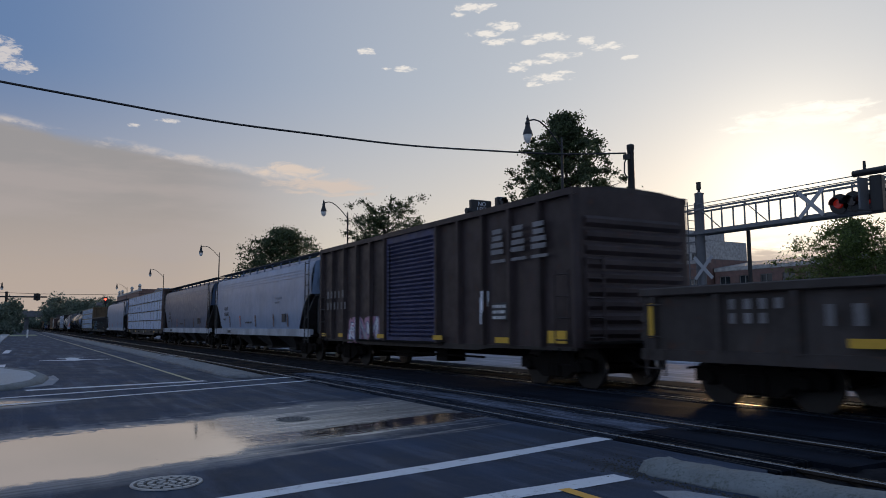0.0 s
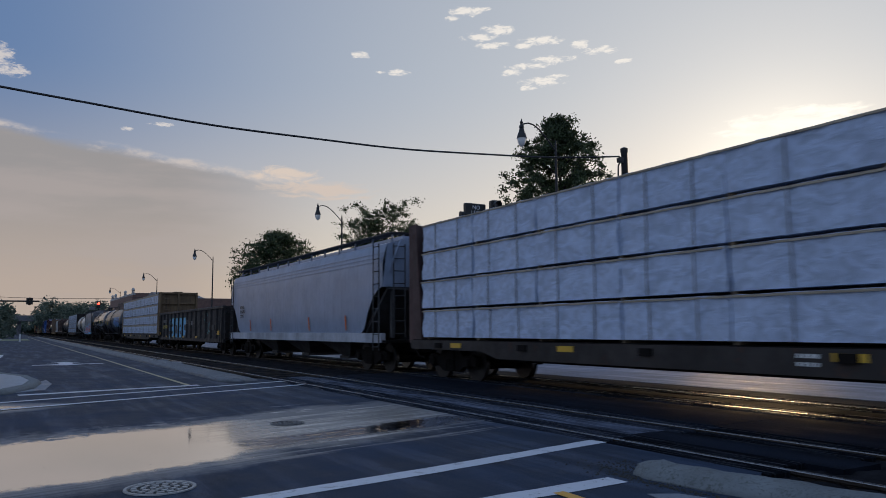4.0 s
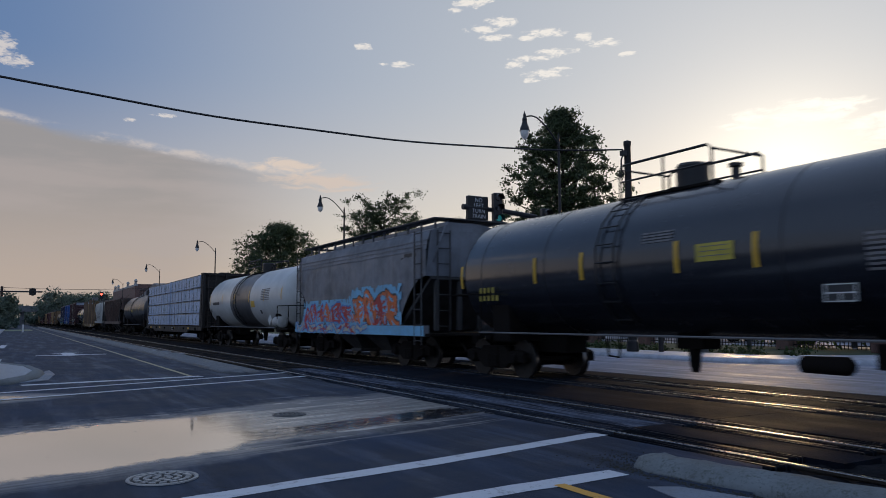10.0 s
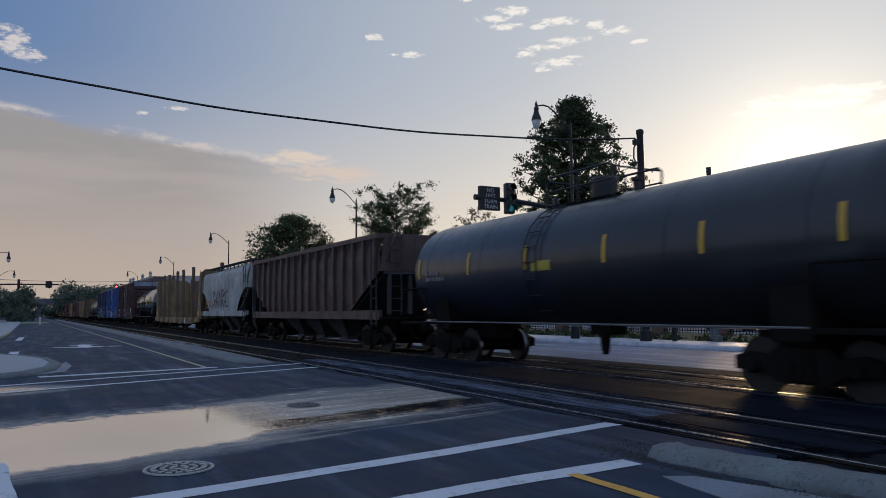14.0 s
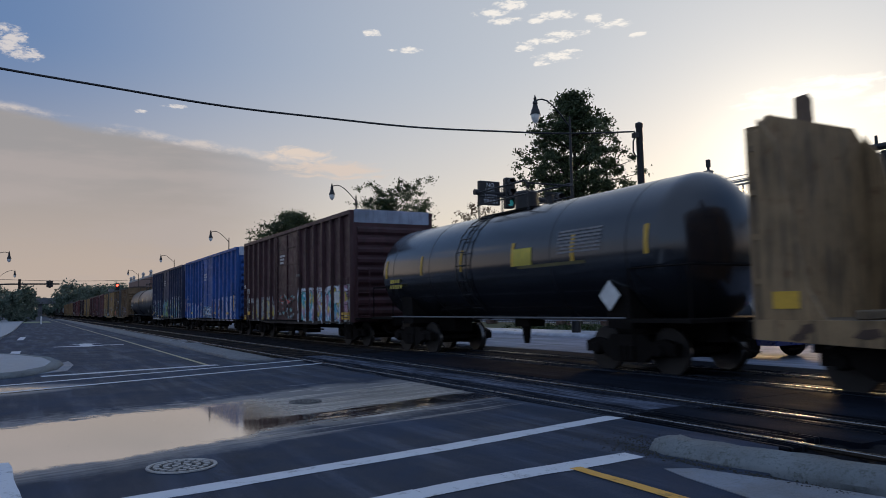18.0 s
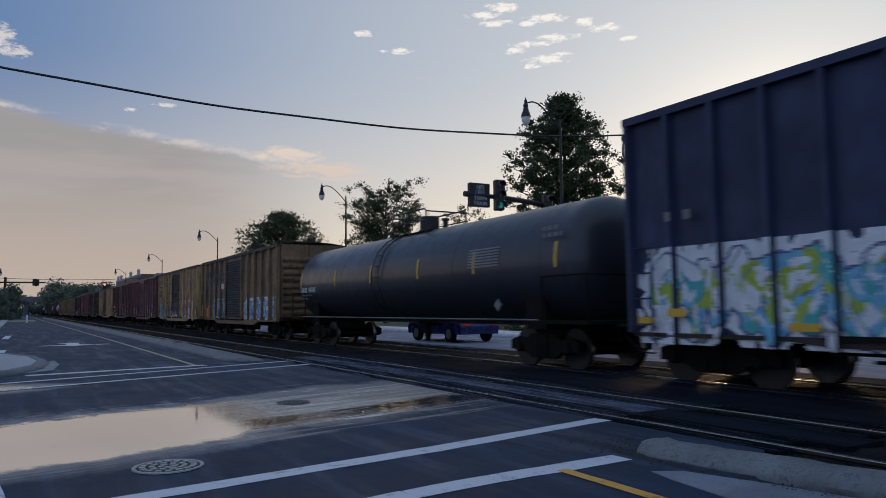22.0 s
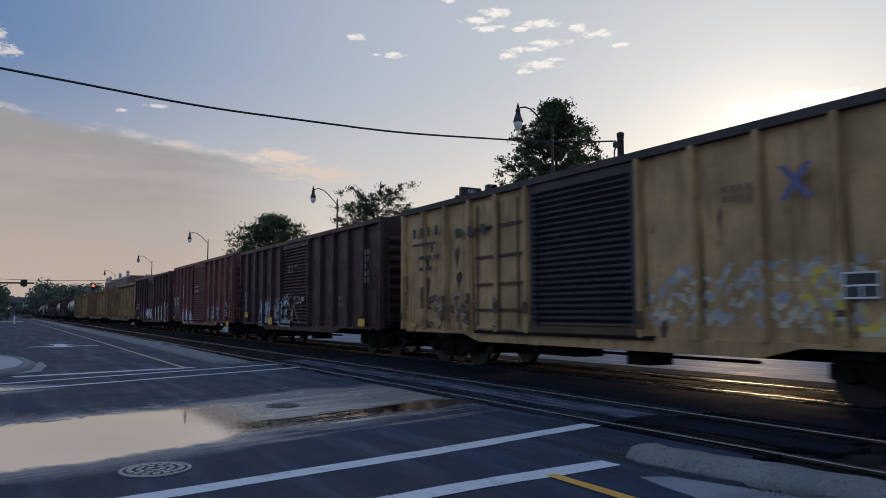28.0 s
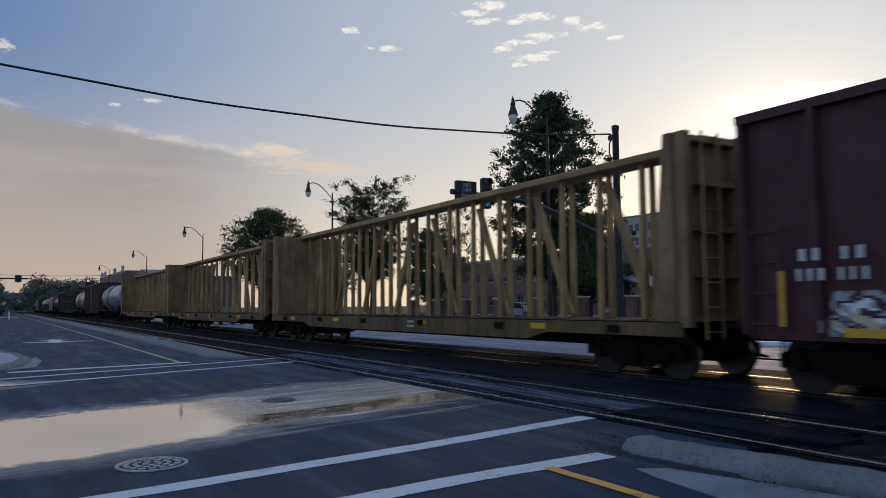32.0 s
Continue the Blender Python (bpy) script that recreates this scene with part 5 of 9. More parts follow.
# open metal-roofed shelter
sh = thing("shelter", "open shelter with a grey standing-seam metal roof", "shelter", pose(-36.0, 36.5, 0.1))
part("roof", Mesh().prism([(-3.4, 2.35), (0, 3.2), (3.4, 2.35), (3.4, 2.25), (0, 3.1), (-3.4, 2.25)], -2.2, 2.2, "y"), M_GALV, sh)
for x in (-3.0, 3.0):
    for y in (-1.9, 1.9):
        part("post", Mesh().box(x - 0.08, x + 0.08, y - 0.08, y + 0.08, 0, 2.3), M_IRON, sh)


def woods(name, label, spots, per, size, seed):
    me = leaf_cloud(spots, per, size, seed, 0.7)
    me.materials.append(M_HAZEWOODS)
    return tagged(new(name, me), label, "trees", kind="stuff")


r = random.Random(77)
spots = [(-165 + r.uniform(-22, 22), 0.3 - r.random() * 38, r.uniform(0.3, 5.6), r.uniform(0.8, 1.6)) for _ in range(260)]
woods("woods_left", "dense dark green trees beside the street", spots, 220, 0.26, 41)
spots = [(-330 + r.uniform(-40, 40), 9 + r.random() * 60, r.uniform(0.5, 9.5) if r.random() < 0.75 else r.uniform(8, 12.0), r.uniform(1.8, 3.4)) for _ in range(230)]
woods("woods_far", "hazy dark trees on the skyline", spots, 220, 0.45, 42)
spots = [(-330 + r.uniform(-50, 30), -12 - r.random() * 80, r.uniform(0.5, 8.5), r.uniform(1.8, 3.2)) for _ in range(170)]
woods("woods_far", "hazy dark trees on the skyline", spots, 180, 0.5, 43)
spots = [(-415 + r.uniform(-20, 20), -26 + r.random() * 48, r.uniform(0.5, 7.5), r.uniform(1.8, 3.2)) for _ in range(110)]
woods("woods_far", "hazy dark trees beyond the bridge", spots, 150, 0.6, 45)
spots = [(x, 96 + r.uniform(-8, 8), r.uniform(0.5, 7.0), r.uniform(1.5, 2.8)) for x in np.arange(-60, 60, 1.2)]
woods("woods_right", "dark trees behind the buildings", spots, 120, 0.5, 44)
bridge = thing("overpass", "distant grey road bridge over the railway", "bridge", pose(-360, 0, 0))
part("deck", Mesh().box(-4, 4, -30, 45, 5.6, 7.0), M_ROOF, bridge)
part("parapet", Mesh().box(3.6, 4, -30, 45, 7.0, 8.0), M_ROOF, bridge)
for y in (-14, 3, 20, 34):
    part("pier", Mesh().box(-2, 2, y - 0.8, y + 0.8, -0.1, 5.6), M_ROOF, bridge)
post = thing("marker_post", "small white marker post beside the street", "post", pose(-110, 1.1, 0.0))
part("shaft", Mesh().rbox(-0.1, 0.1, -0.1, 0.1, 0, 1.0, 0.02), M_MARK, post)
solid("left_verge", Mesh().sheet([(-147, -40), (-126, -40), (-126, 2.6), (-147, 2.6)], -0.1, 0.03), plain("pale verge", (0.22, 0.24, 0.14), 0.8, 0, 0.3, 2), "pale grass verge before the trees", "verge", kind="structure")
# ---- the freight train ----
YT = 11.33          # middle of the track the train runs on


def wheel_mesh():
    m = Mesh()
    m.lathe([(-0.07, 0.36), (-0.07, 0.455), (-0.045, 0.47), (-0.03, 0.425)], (0, 0, 0), "y", 24)
    m.lathe([(-0.06, 0.34), (-0.02, 0.17), (-0.06, 0.10), (0.09, 0.10), (0.03, 0.17), (0.05, 0.34)], (0, 0, 0), "y", 24)
    m.cur = 1
    m.lathe([(-0.03, 0.425), (0.075, 0.418), (0.075, 0.36)], (0, 0, 0), "y", 24)
    return m.data("wheel", [M_WHEEL, M_TREAD], True)


def truck_meshes():
    side = Mesh()
    prof = [(-1.22, 0.36), (-1.22, 0.58), (-0.95, 0.66), (-0.6, 0.60), (-0.45, 0.74), (0.45, 0.74), (0.6, 0.60), (0.95, 0.66), (1.22, 0.58),
            (1.22, 0.36), (0.75, 0.40), (0.42, 0.20), (-0.42, 0.20), (-0.75, 0.40)]
    side.prism(prof, -0.07, 0.07, "y")
    for x in (-0.16, 0.0, 0.16):
        side.lathe([(0.24, 0.07), (0.52, 0.07)], (x, -0.09, 0.0), "z", 10)
    for x in (-0.875, 0.875):
        side.lathe([(-0.16, 0.10), (-0.11, 0.13), (0.06, 0.13)], (x, 0.0, 0.44), "y", 12)
    axle = Mesh().lathe([(-0.98, 0.07), (0.98, 0.07)], (0, 0, 0), "y", 10)
    bolster = Mesh().box(-0.2, 0.2, -1.1, 1.1, 0.46, 0.72).box(-0.5, -0.3, -0.7, 0.7, 0.25, 0.42).box(0.3, 0.5, -0.7, 0.7, 0.25, 0.42)
    return side.data("side_frame", M_DARK, True), axle.data("axle", M_DARK), bolster.data("bolster", M_DARK)


WHEEL = wheel_mesh()
SIDE_FRAME, AXLE, BOLSTER = truck_meshes()
COUPLER = Mesh().box(-0.75, 0.1, -0.09, 0.09, 0.76, 0.94).rbox(0.05, 0.36, -0.16, 0.12, 0.70, 1.0, 0.03).tube([(0.0, -0.45, 0.72), (0.25, -0.42, 0.50), (0.5, -0.38, 0.46)], 0.028, 6).data("coupler", M_DARK)


def running_gear(car, half, inset):
    """Two trucks and the couplers at both ends."""
    for s in (-1, 1):
        truck = part("truck", BOLSTER, None, car, at=pose(s * (half - inset), 0, 0))
        for y in (-1.0, 1.0):
            part("side_frame", SIDE_FRAME, None, truck, at=pose(0, y, 0, 0, 0, 0 if y < 0 else 180))
        for x in (-0.875, 0.875):
            part("axle", AXLE, None, truck, at=pose(x, 0, 0.42))
            for y in (-0.75, 0.75):
                part("wheel", WHEEL, None, truck, at=pose(x, y, 0.42, 0, 0, 180 if y > 0 else 0))
        part("coupler", COUPLER, None, car, at=pose(s * half, 0, 0, 0, 0, 0 if s > 0 else 180))


def ladder(car, x, y, z0, z1, width=0.4, mats=None, along="x"):
    m = Mesh()
    for k in (-0.5, 0.5):
        p = (x + k * width, y) if along == "x" else (x, y + k * width)
        m.tube([(*p, z0), (*p, z1)], 0.022, 6)
    n = max(2, int((z1 - z0) / 0.36))
    for i in range(n):
        z = z0 + 0.12 + i * (z1 - z0 - 0.2) / (n - 1)
        a, b = ((x - width / 2, y, z), (x + width / 2, y, z)) if along == "x" else ((x, y - width / 2, z), (x, y + width / 2, z))
        m.tube([a, b], 0.016, 6)
    return part("ladder", m, mats or M_DARK, car)


def bars(car, x, z, y, rows, w, h, mats, name="lettering", gap=0.06, seed=0, label=""):
    """Writing too small to read: rows of short bars. rows: the number of characters in each."""
    rnd = random.Random(seed + int(abs(x) * 97))
    m = Mesh()
    for r, count in enumerate(rows):
        u = x
        for _ in range(count):
            ww = w * (rnd.uniform(0.7, 1.05) if h < 0.12 else rnd.uniform(0.42, 0.62))
            zz = z - r * (h + gap)
            m.box(u, u + ww, y - 0.004, y, zz - h, zz)
            u += w * 1.35
    return tagged(part(name, m, mats, car), label, kind="stuff")


def patches(car, y, items, mats=None, name="reflector"):
    for x, z, w, h in items:
        part(name, Mesh().box(x, x + w, y - 0.006, y, z, z + h), mats or M_ORANGE, car)


def data_panel(car, x, z, w, h, y):
    """A black stencil panel framed and crossed by thin white lines."""
    p = part("data_panel", Mesh().box(x, x + w, y - 0.004, y, z, z + h), M_MARKDARK, car, "black data panel with white frame")
    for a, b, c, d in ((0, 0, 1, 0.07), (0, 0.93, 1, 1), (0, 0.07, 0.05, 0.93), (0.95, 0.07, 1, 0.93), (0.05, 0.46, 0.95, 0.53), (0.47, 0.07, 0.52, 0.46)):
        part("frame_line", Mesh().box(x + a * w, x + c * w, y - 0.007, y - 0.004, z + b * h, z + d * h), M_MARK, p)


STROKES = {
    "S": [((0.85, 0.85), (0.5, 1.0), (0.15, 0.8), (0.5, 0.52), (0.85, 0.25), (0.5, 0.0), (0.12, 0.15))],
    "O": [((0.5, 1.0), (0.1, 0.7), (0.1, 0.3), (0.5, 0.0), (0.9, 0.3), (0.9, 0.7), (0.5, 1.0))],
    "E": [((0.9, 1.0), (0.15, 1.0), (0.15, 0.0), (0.9, 0.0)), ((0.15, 0.52), (0.75, 0.52))],
    "R": [((0.15, 0.0), (0.15, 1.0), (0.8, 0.9), (0.8, 0.6), (0.15, 0.5), (0.9, 0.0))],
    "A": [((0.05, 0.0), (0.45, 1.0), (0.9, 0.0)), ((0.25, 0.35), (0.75, 0.35))],
    "K": [((0.15, 0.0), (0.15, 1.0)), ((0.9, 1.0), (0.2, 0.5), (0.95, 0.0))],
    "N": [((0.1, 0.0), (0.15, 1.0), (0.8, 0.05), (0.9, 1.0))],
    "M": [((0.05, 0.0), (0.2, 1.0), (0.5, 0.4), (0.8, 1.0), (0.95, 0.0))],
    "V": [((0.05, 1.0), (0.45, 0.0), (0.95, 1.05))],
    "Z": [((0.1, 0.95), (0.95, 0.95), (0.1, 0.05), (0.95, 0.1))],
}


def lay(car, area, kind, y, posts, palette, label):
    """Lay a grid of paint cells on a wall and over its posts. kind: for each cell the colour's place in palette, or -1."""
    x0, x1, z0, z1 = area
    nx, nz = kind.shape
    gx = x0 + (np.arange(nx) + 0.5) * (x1 - x0) / nx
    gz = z0 + (np.arange(nz) + 0.5) * (z1 - z0) / nz
    m = Mesh()
    sx, sz = (x1 - x0) / nx / 2, (z1 - z0) / nz / 2
    for i in range(nx):
        yy = y - 0.006
        for a, b, depth in posts:
            if a - 0.01 < gx[i] < b + 0.01:
                yy = y - depth - 0.006
        col, j = kind[i], 0
        while j < nz:
            if col[j] < 0:
                j += 1
                continue
            k = j
            while k + 1 < nz and col[k + 1] == col[j]:
                k += 1
            m.cur = int(col[j])
            m.add([(gx[i] - sx, yy, gz[j] - sz), (gx[i] + sx, yy, gz[j] - sz), (gx[i] + sx, yy, gz[k] + sz), (gx[i] - sx, yy, gz[k] + sz)], [(0, 1, 2, 3)])
            j = k + 1
    me = bpy.data.meshes.new("graffiti")
    me.from_pydata(m.v, [], m.f)
    for c in palette:
        me.materials.append(SPRAY[c])
    me.polygons.foreach_set("material_index", m.mi)
    return tagged(part("graffiti", me, None, car), label or "sprayed graffiti lettering", kind="stuff")


def shapes_on(car, area, y, posts, layers, label, cell=0.03, ragged=0.02):
    """Paint plain outlines over one another. layers: (colour, corners); the last lies on top, None leaves the wall bare."""
    x0, x1, z0, z1 = area
    nx, nz = int((x1 - x0) / cell), int((z1 - z0) / cell)
    PX, PZ = np.meshgrid(x0 + (np.arange(nx) + 0.5) * (x1 - x0) / nx, z0 + (np.arange(nz) + 0.5) * (z1 - z0) / nz, indexing="ij")
    PX, PZ = PX + ragged * np.sin(PZ * 11 + PX * 3), PZ + ragged * np.sin(PX * 9.0 + 1.0)
    kind = np.full(PX.shape, -1)
    palette = []
    for colour, pts in layers:
        inside = np.zeros(PX.shape, bool)
        for (ax, az), (bx, bz) in zip(pts, pts[1:] + pts[:1]):
            crosses = ((az > PZ) != (bz > PZ)) & (PX < ax + (bx - ax) * (PZ - az) / ((bz - az) or 1e-9))
            inside ^= crosses
        if colour and colour not in palette:
            palette.append(colour)
        kind[inside] = palette.index(colour) if colour else -1
    return lay(car, area, kind, y, posts, palette, label)


def block(x0, x1, z0, z1):
    return [(x0, z0), (x1, z0), (x1, z1), (x0, z1)]


def spray(car, x0, x1, z0, z1, y, posts, shapes, palette, seed, fat=0.13, cell=0.045, halo=0.07, label="", slant=0.18, drop=0.0):
    """Spray paint: fat interlocked strokes with outline and halo, laid on the wall and over its posts. palette: halo, outline, then fills."""
    cell = min(cell, 0.032)
    rnd = random.Random(seed)
    nx, nz = max(4, int((x1 - x0) / cell)), max(4, int((z1 - z0) / cell))
    gx = x0 + (np.arange(nx) + 0.5) * (x1 - x0) / nx
    gz = z0 + (np.arange(nz) + 0.5) * (z1 - z0) / nz
    PX, PZ = np.meshgrid(gx, gz, indexing="ij")
    fat = fat * 0.88
    amp = min(0.09, 0.5 * fat + 0.02)
    WX = PX + amp * np.sin(PZ * 5.3 + seed) * np.cos(PX * 3.1 + 0.7 * seed)
    PX, PZ = WX, PZ + amp * np.sin(PX * 4.7 + 1.3 * seed)
    best, who = np.full(PX.shape, 9.0), np.zeros(PX.shape, int)
    w = (x1 - x0 - 2 * halo - 2 * fat) / len(shapes)
    h = z1 - z0 - 2 * halo - 2 * fat
    glyphs = [(i, s, 0.0, 1.0) for i, s in enumerate(shapes)]
    if fat > 0.12 and len(shapes) > 2:
        glyphs += [(i, shapes[(i * 2 + 1) % len(shapes)], 0.5, 0.62) for i in range(len(shapes) - 1)]
    for i, s, shift, scale in glyphs:
        bx, bz = x0 + halo + fat + (i + shift) * w, z0 + halo + fat + (rnd.uniform(0.0, 0.3) * h if shift else 0.0)
        jig = rnd.uniform(-0.06, 0.06)
        wild = 0.26 if fat < 0.075 else 0.06
        for line in STROKES[s]:
            pts = [(bx + w * scale * (0.02 + 1.02 * a) + slant * (b - 0.5) * h * 0.6 + rnd.uniform(-wild, wild) * w, bz + h * (b * 0.94 * scale + jig + rnd.uniform(-wild, wild) * 0.7)) for a, b in line]
            for (ax, az), (cx, cz) in zip(pts, pts[1:]):
                dx, dz = cx - ax, cz - az
                t = np.clip(((PX - ax) * dx + (PZ - az) * dz) / (dx * dx + dz * dz + 1e-9), 0, 1)
                d = np.hypot(PX - ax - t * dx, PZ - az - t * dz) - fat
                nearer = d < best
                best[nearer], who[nearer] = d[nearer], i + int(shift * 6)
    wob = 0.02 * np.sin(PX * 9 + seed) * np.sin(PZ * 13 + 2 * seed)
    best = best + wob
    spike = np.abs(np.sin(PX * 6.1 + PZ * 3.7 + seed)) * np.abs(np.sin(PX * 2.3 - PZ * 5.9 + 1.7 * seed))
    kind = np.full(PX.shape, -1)
    kind[best < halo * (0.75 + 2.0 * spike + 0.9 * np.abs(np.sin(PX * 13.7 + seed)) * (PZ > z1 - 0.35 * (z1 - z0)))] = 0
    kind[best < 0.03] = 1
    fills = len(palette) - 2
    band = (np.sin(PZ * 6 + PX * 2.3 + seed) > 0.2).astype(int)
    inside = best < -0.012
    level = (z1 - PZ) / (z1 - z0) + 0.16 * np.sin(PX * 4.3 + who * 1.7 + seed) + 0.10 * np.sin(PX * 12.1 - PZ * 7.7)
    tone = np.clip((level * fills).astype(int), 0, fills - 1)
    kind[inside] = 2 + np.where(band[inside] > 0, tone[inside], (who[inside] + band[inside]) % fills)
    if fills > 1 and fat > 0.06:
        kind[inside & (best < -0.75 * fat) & (np.sin(PX * 11 + PZ * 5) > -0.2)] = 0
    if fat > 0.1:
        seam = np.abs(np.sin(PX * 7.3 + 1.4 * np.sin(PZ * 4.1 + seed) + 0.6 * seed))
        kind[inside & (seam < 0.10) & (np.sin(PZ * 7.7 + PX * 3.3 + 2 * seed) > -0.1)] = 1
        glint = np.abs(np.sin(PX * 9.7 - PZ * 6.3 + 2.1 * seed))
        kind[inside & (glint < 0.09) & (np.sin(PZ * 9 + PX * 5 + seed) > 0.3)] = 0
    if drop:
        rs = np.random.RandomState(seed)
        worn = sum(np.sin(PX * rs.uniform(3, 26) * a + PZ * rs.uniform(3, 26) * b + rs.uniform(0, 6)) for a, b in rs.choice([-1, 1], (14, 2)))
        fade = worn < np.quantile(worn, drop)
        kind[fade & (kind >= 0)] = -1
    return lay(car, (x0, x1, z0, z1), kind, y, posts, palette, label)


SPRAY = {k: plain("spray paint " + k, c, 0.5, 0, 0.2, 5, 0.05) for k, c in {
    "white": (0.66, 0.68, 0.72), "black": (0.015, 0.015, 0.018), "blue": (0.06, 0.16, 0.45), "sky": (0.16, 0.42, 0.62), "teal": (0.07, 0.38, 0.40),
    "orange": (0.62, 0.13, 0.025), "red": (0.42, 0.035, 0.03), "yellow": (0.58, 0.44, 0.06), "lime": (0.32, 0.42, 0.05), "pink": (0.42, 0.22, 0.30),
    "grey": (0.3, 0.31, 0.33), "violet": (0.10, 0.10, 0.22), "brown": (0.16, 0.08, 0.05), "cream": (0.5, 0.45, 0.33), "lilac": (0.42, 0.42, 0.62), "maroon": (0.13, 0.025, 0.06)}.items()}


def boxcar(name, label, length, colour, top=4.2, sill=0.8, door=None, door_x=(-1.5, 1.5), louvred=False, posts=6, end_panel=None, grime=0.5, rust=0.3, marks=None, roof_rise=0.12, chord=None, belly=False, inset=1.6):
    """An outside-post boxcar. x runs with the train, the camera's side is -y; rails at z = 0."""
    car = thing(name, label, "freight car", group="freight train cars")
    half, W = length / 2, 1.48
    body = paint("boxcar paint " + label[:24], colour, 0.42, grime, rust, spec=0.28)
    dpaint = paint("boxcar door paint " + label[:24], door, 0.45, grime * 0.7, rust) if door else body
    post_d, spots = 0.13, []
    drop = 0.22 if belly else 0.12
    for s in (-1, 1):
        part("side_wall", Mesh().box(-half, half, s * W - 0.03, s * W + 0.03, sill, top), body, car)
        y0, y1 = sorted((s * (W + 0.03), s * (W + 0.03 + post_d)))
        xs = []
        for a, b in ((-half + 0.07, door_x[0] - 0.12), (door_x[1] + 0.12, half - 0.07)):
            xs += [a + (b - a) * i / posts for i in range(posts + 1)]
        post = Mesh().prism([(-0.075, 0), (0.075, 0), (0.045, post_d), (-0.045, post_d)] if s > 0 else [(-0.045, -post_d), (0.045, -post_d), (0.075, 0), (-0.075, 0)], sill + 0.02, top - 0.1, "z")
        pm = post.data("side_post", body)
        for x in xs:
            part("side_post", pm, None, car, at=pose(x, s * (W + 0.03), 0))
            if s < 0:
                spots.append((x - 0.055, x + 0.055, post_d))
        part("top_chord", Mesh().box(-half, half, *sorted((s * (W - 0.02), s * (W + 0.16))), top - 0.12, top + 0.02), chord or body, car)
        part("side_sill", Mesh().prism([(-half + 0.1, sill + 0.02), (half - 0.1, sill + 0.02), (half - 0.1, sill - 0.05), (half - 3.2, sill - 0.05), (half - 3.9, sill - drop),
                                        (-half + 3.9, sill - drop), (-half + 3.2, sill - 0.05), (-half + 0.1, sill - 0.05)], *sorted((s * (W - 0.02), s * (W + 0.07))), "y"), body if belly else M_SILL, car)
        d = Mesh()
        dx0, dx1 = door_x
        ya, yb = sorted((s * (W + 0.03), s * (W + 0.09)))
        d.box(dx0, dx1, ya, yb, sill + 0.05, top - 0.12)
        slats = []
        if louvred:
            n = 24
            for i in range(n):
                z = sill + 0.15 + i * (top - sill - 0.42) / n
                hh = (top - sill - 0.42) / n * 0.6
                slats.append(z)
            slat = Mesh().prism([(yb if s > 0 else ya, 0), ((yb + 0.06) if s > 0 else (ya - 0.06), hh * 0.85), (yb if s > 0 else ya, hh)], dx0 + 0.12, dx1 - 0.12, "x").data("slat", dpaint)
        else:
            n = 0
        door_ob = part("door", d, dpaint, car)
        for z in slats:
            part("slat", slat, None, door_ob, at=pose(0, 0, z))
        if not louvred:
            for z in (sill + 0.35, sill + 0.85, sill + (top - sill) * 0.38, sill + (top - sill) * 0.62, sill + (top - sill) * 0.8):
                part("rib", Mesh().box(dx0 + 0.08, dx1 - 0.08, *((yb, yb + 0.035) if s > 0 else (ya - 0.035, ya)), z, z + 0.06), dpaint, door_ob)
            for k in (0.0, 0.5, 1.0):
                x = dx0 + 0.05 + k * (dx1 - dx0 - 0.2)
                part("stile", Mesh().box(x, x + 0.09, *((yb, yb + 0.05) if s > 0 else (ya - 0.05, ya)), sill + 0.1, top - 0.2), dpaint, door_ob)
        r = Mesh().tube([(dx0 + 0.35, s * (W + 0.16), sill + 0.2), (dx0 + 0.35, s * (W + 0.16), top - 0.4)], 0.02, 6)
        part("lock_bar", r, M_DARK, door_ob)
        spots.append((dx0, dx1, 0.10)) if s < 0 else None
        part("door_track", Mesh().box(dx0 - 2.2, dx1 + 0.4, *sorted((s * (W + 0.03), s * (W + 0.14))), sill - 0.02, sill + 0.05), M_DARK, car)
    roof = Mesh()
    roof.prism([(-W - 0.12, top), (-W * 0.55, top + roof_rise * 0.75), (0, top + roof_rise), (W * 0.55, top + roof_rise * 0.75), (W + 0.12, top)], -half, half, "x")
    for i in range(15):
        x = -half + 0.5 + i * (length - 1.0) / 14
        roof.prism([(-W - 0.12, top + 0.01), (-W * 0.55, top + roof_rise * 0.75 + 0.05), (0, top + roof_rise + 0.05), (W * 0.55, top + roof_rise * 0.75 + 0.05), (W + 0.12, top + 0.01)], x - 0.05, x + 0.05, "x")
    part("roof", roof, M_CARROOF, car)
    for s in (-1, 1):
        e = Mesh()
        e.box(*sorted((s * half, s * (half - 0.06))), -W, W, sill, top)
        e.prism([(-W, top), (W, top), (W * 0.55, top + roof_rise * 0.7), (-W * 0.55, top + roof_rise * 0.7)], *sorted((s * half, s * (half - 0.06))), "x")
        n = 9
        wall = part("end_wall", e, body, car)
        hh = (top - sill - 0.7) / n
        a, b = s * half, s * (half + 0.07)
        rib = Mesh().prism([(a, 0), (b, hh * 0.3), (b, hh * 0.6), (a, hh * 0.85)], -W + 0.12, W - 0.12, "y").data("rib", body)
        for i in range(n):
            part("rib", rib, None, wall, at=pose(0, 0, sill + 0.2 + i * hh))
        if end_panel:
            part("end_cap", Mesh().box(*sorted((s * half, s * (half + 0.012))), -W, W, top - 0.42, top + 0.05), paint("end cap paint " + label[:20], end_panel, 0.5, 0.3, 0.1), car)
        part("platform", Mesh().box(*sorted((s * (half + 0.02), s * (half + 0.45))), -W, W, sill + 0.1, sill + 0.15), M_DARK, car)
        ladder(car, s * (half + 0.10), -W + 0.3, sill + 0.1, sill + 1.9, 0.45, body, along="y")
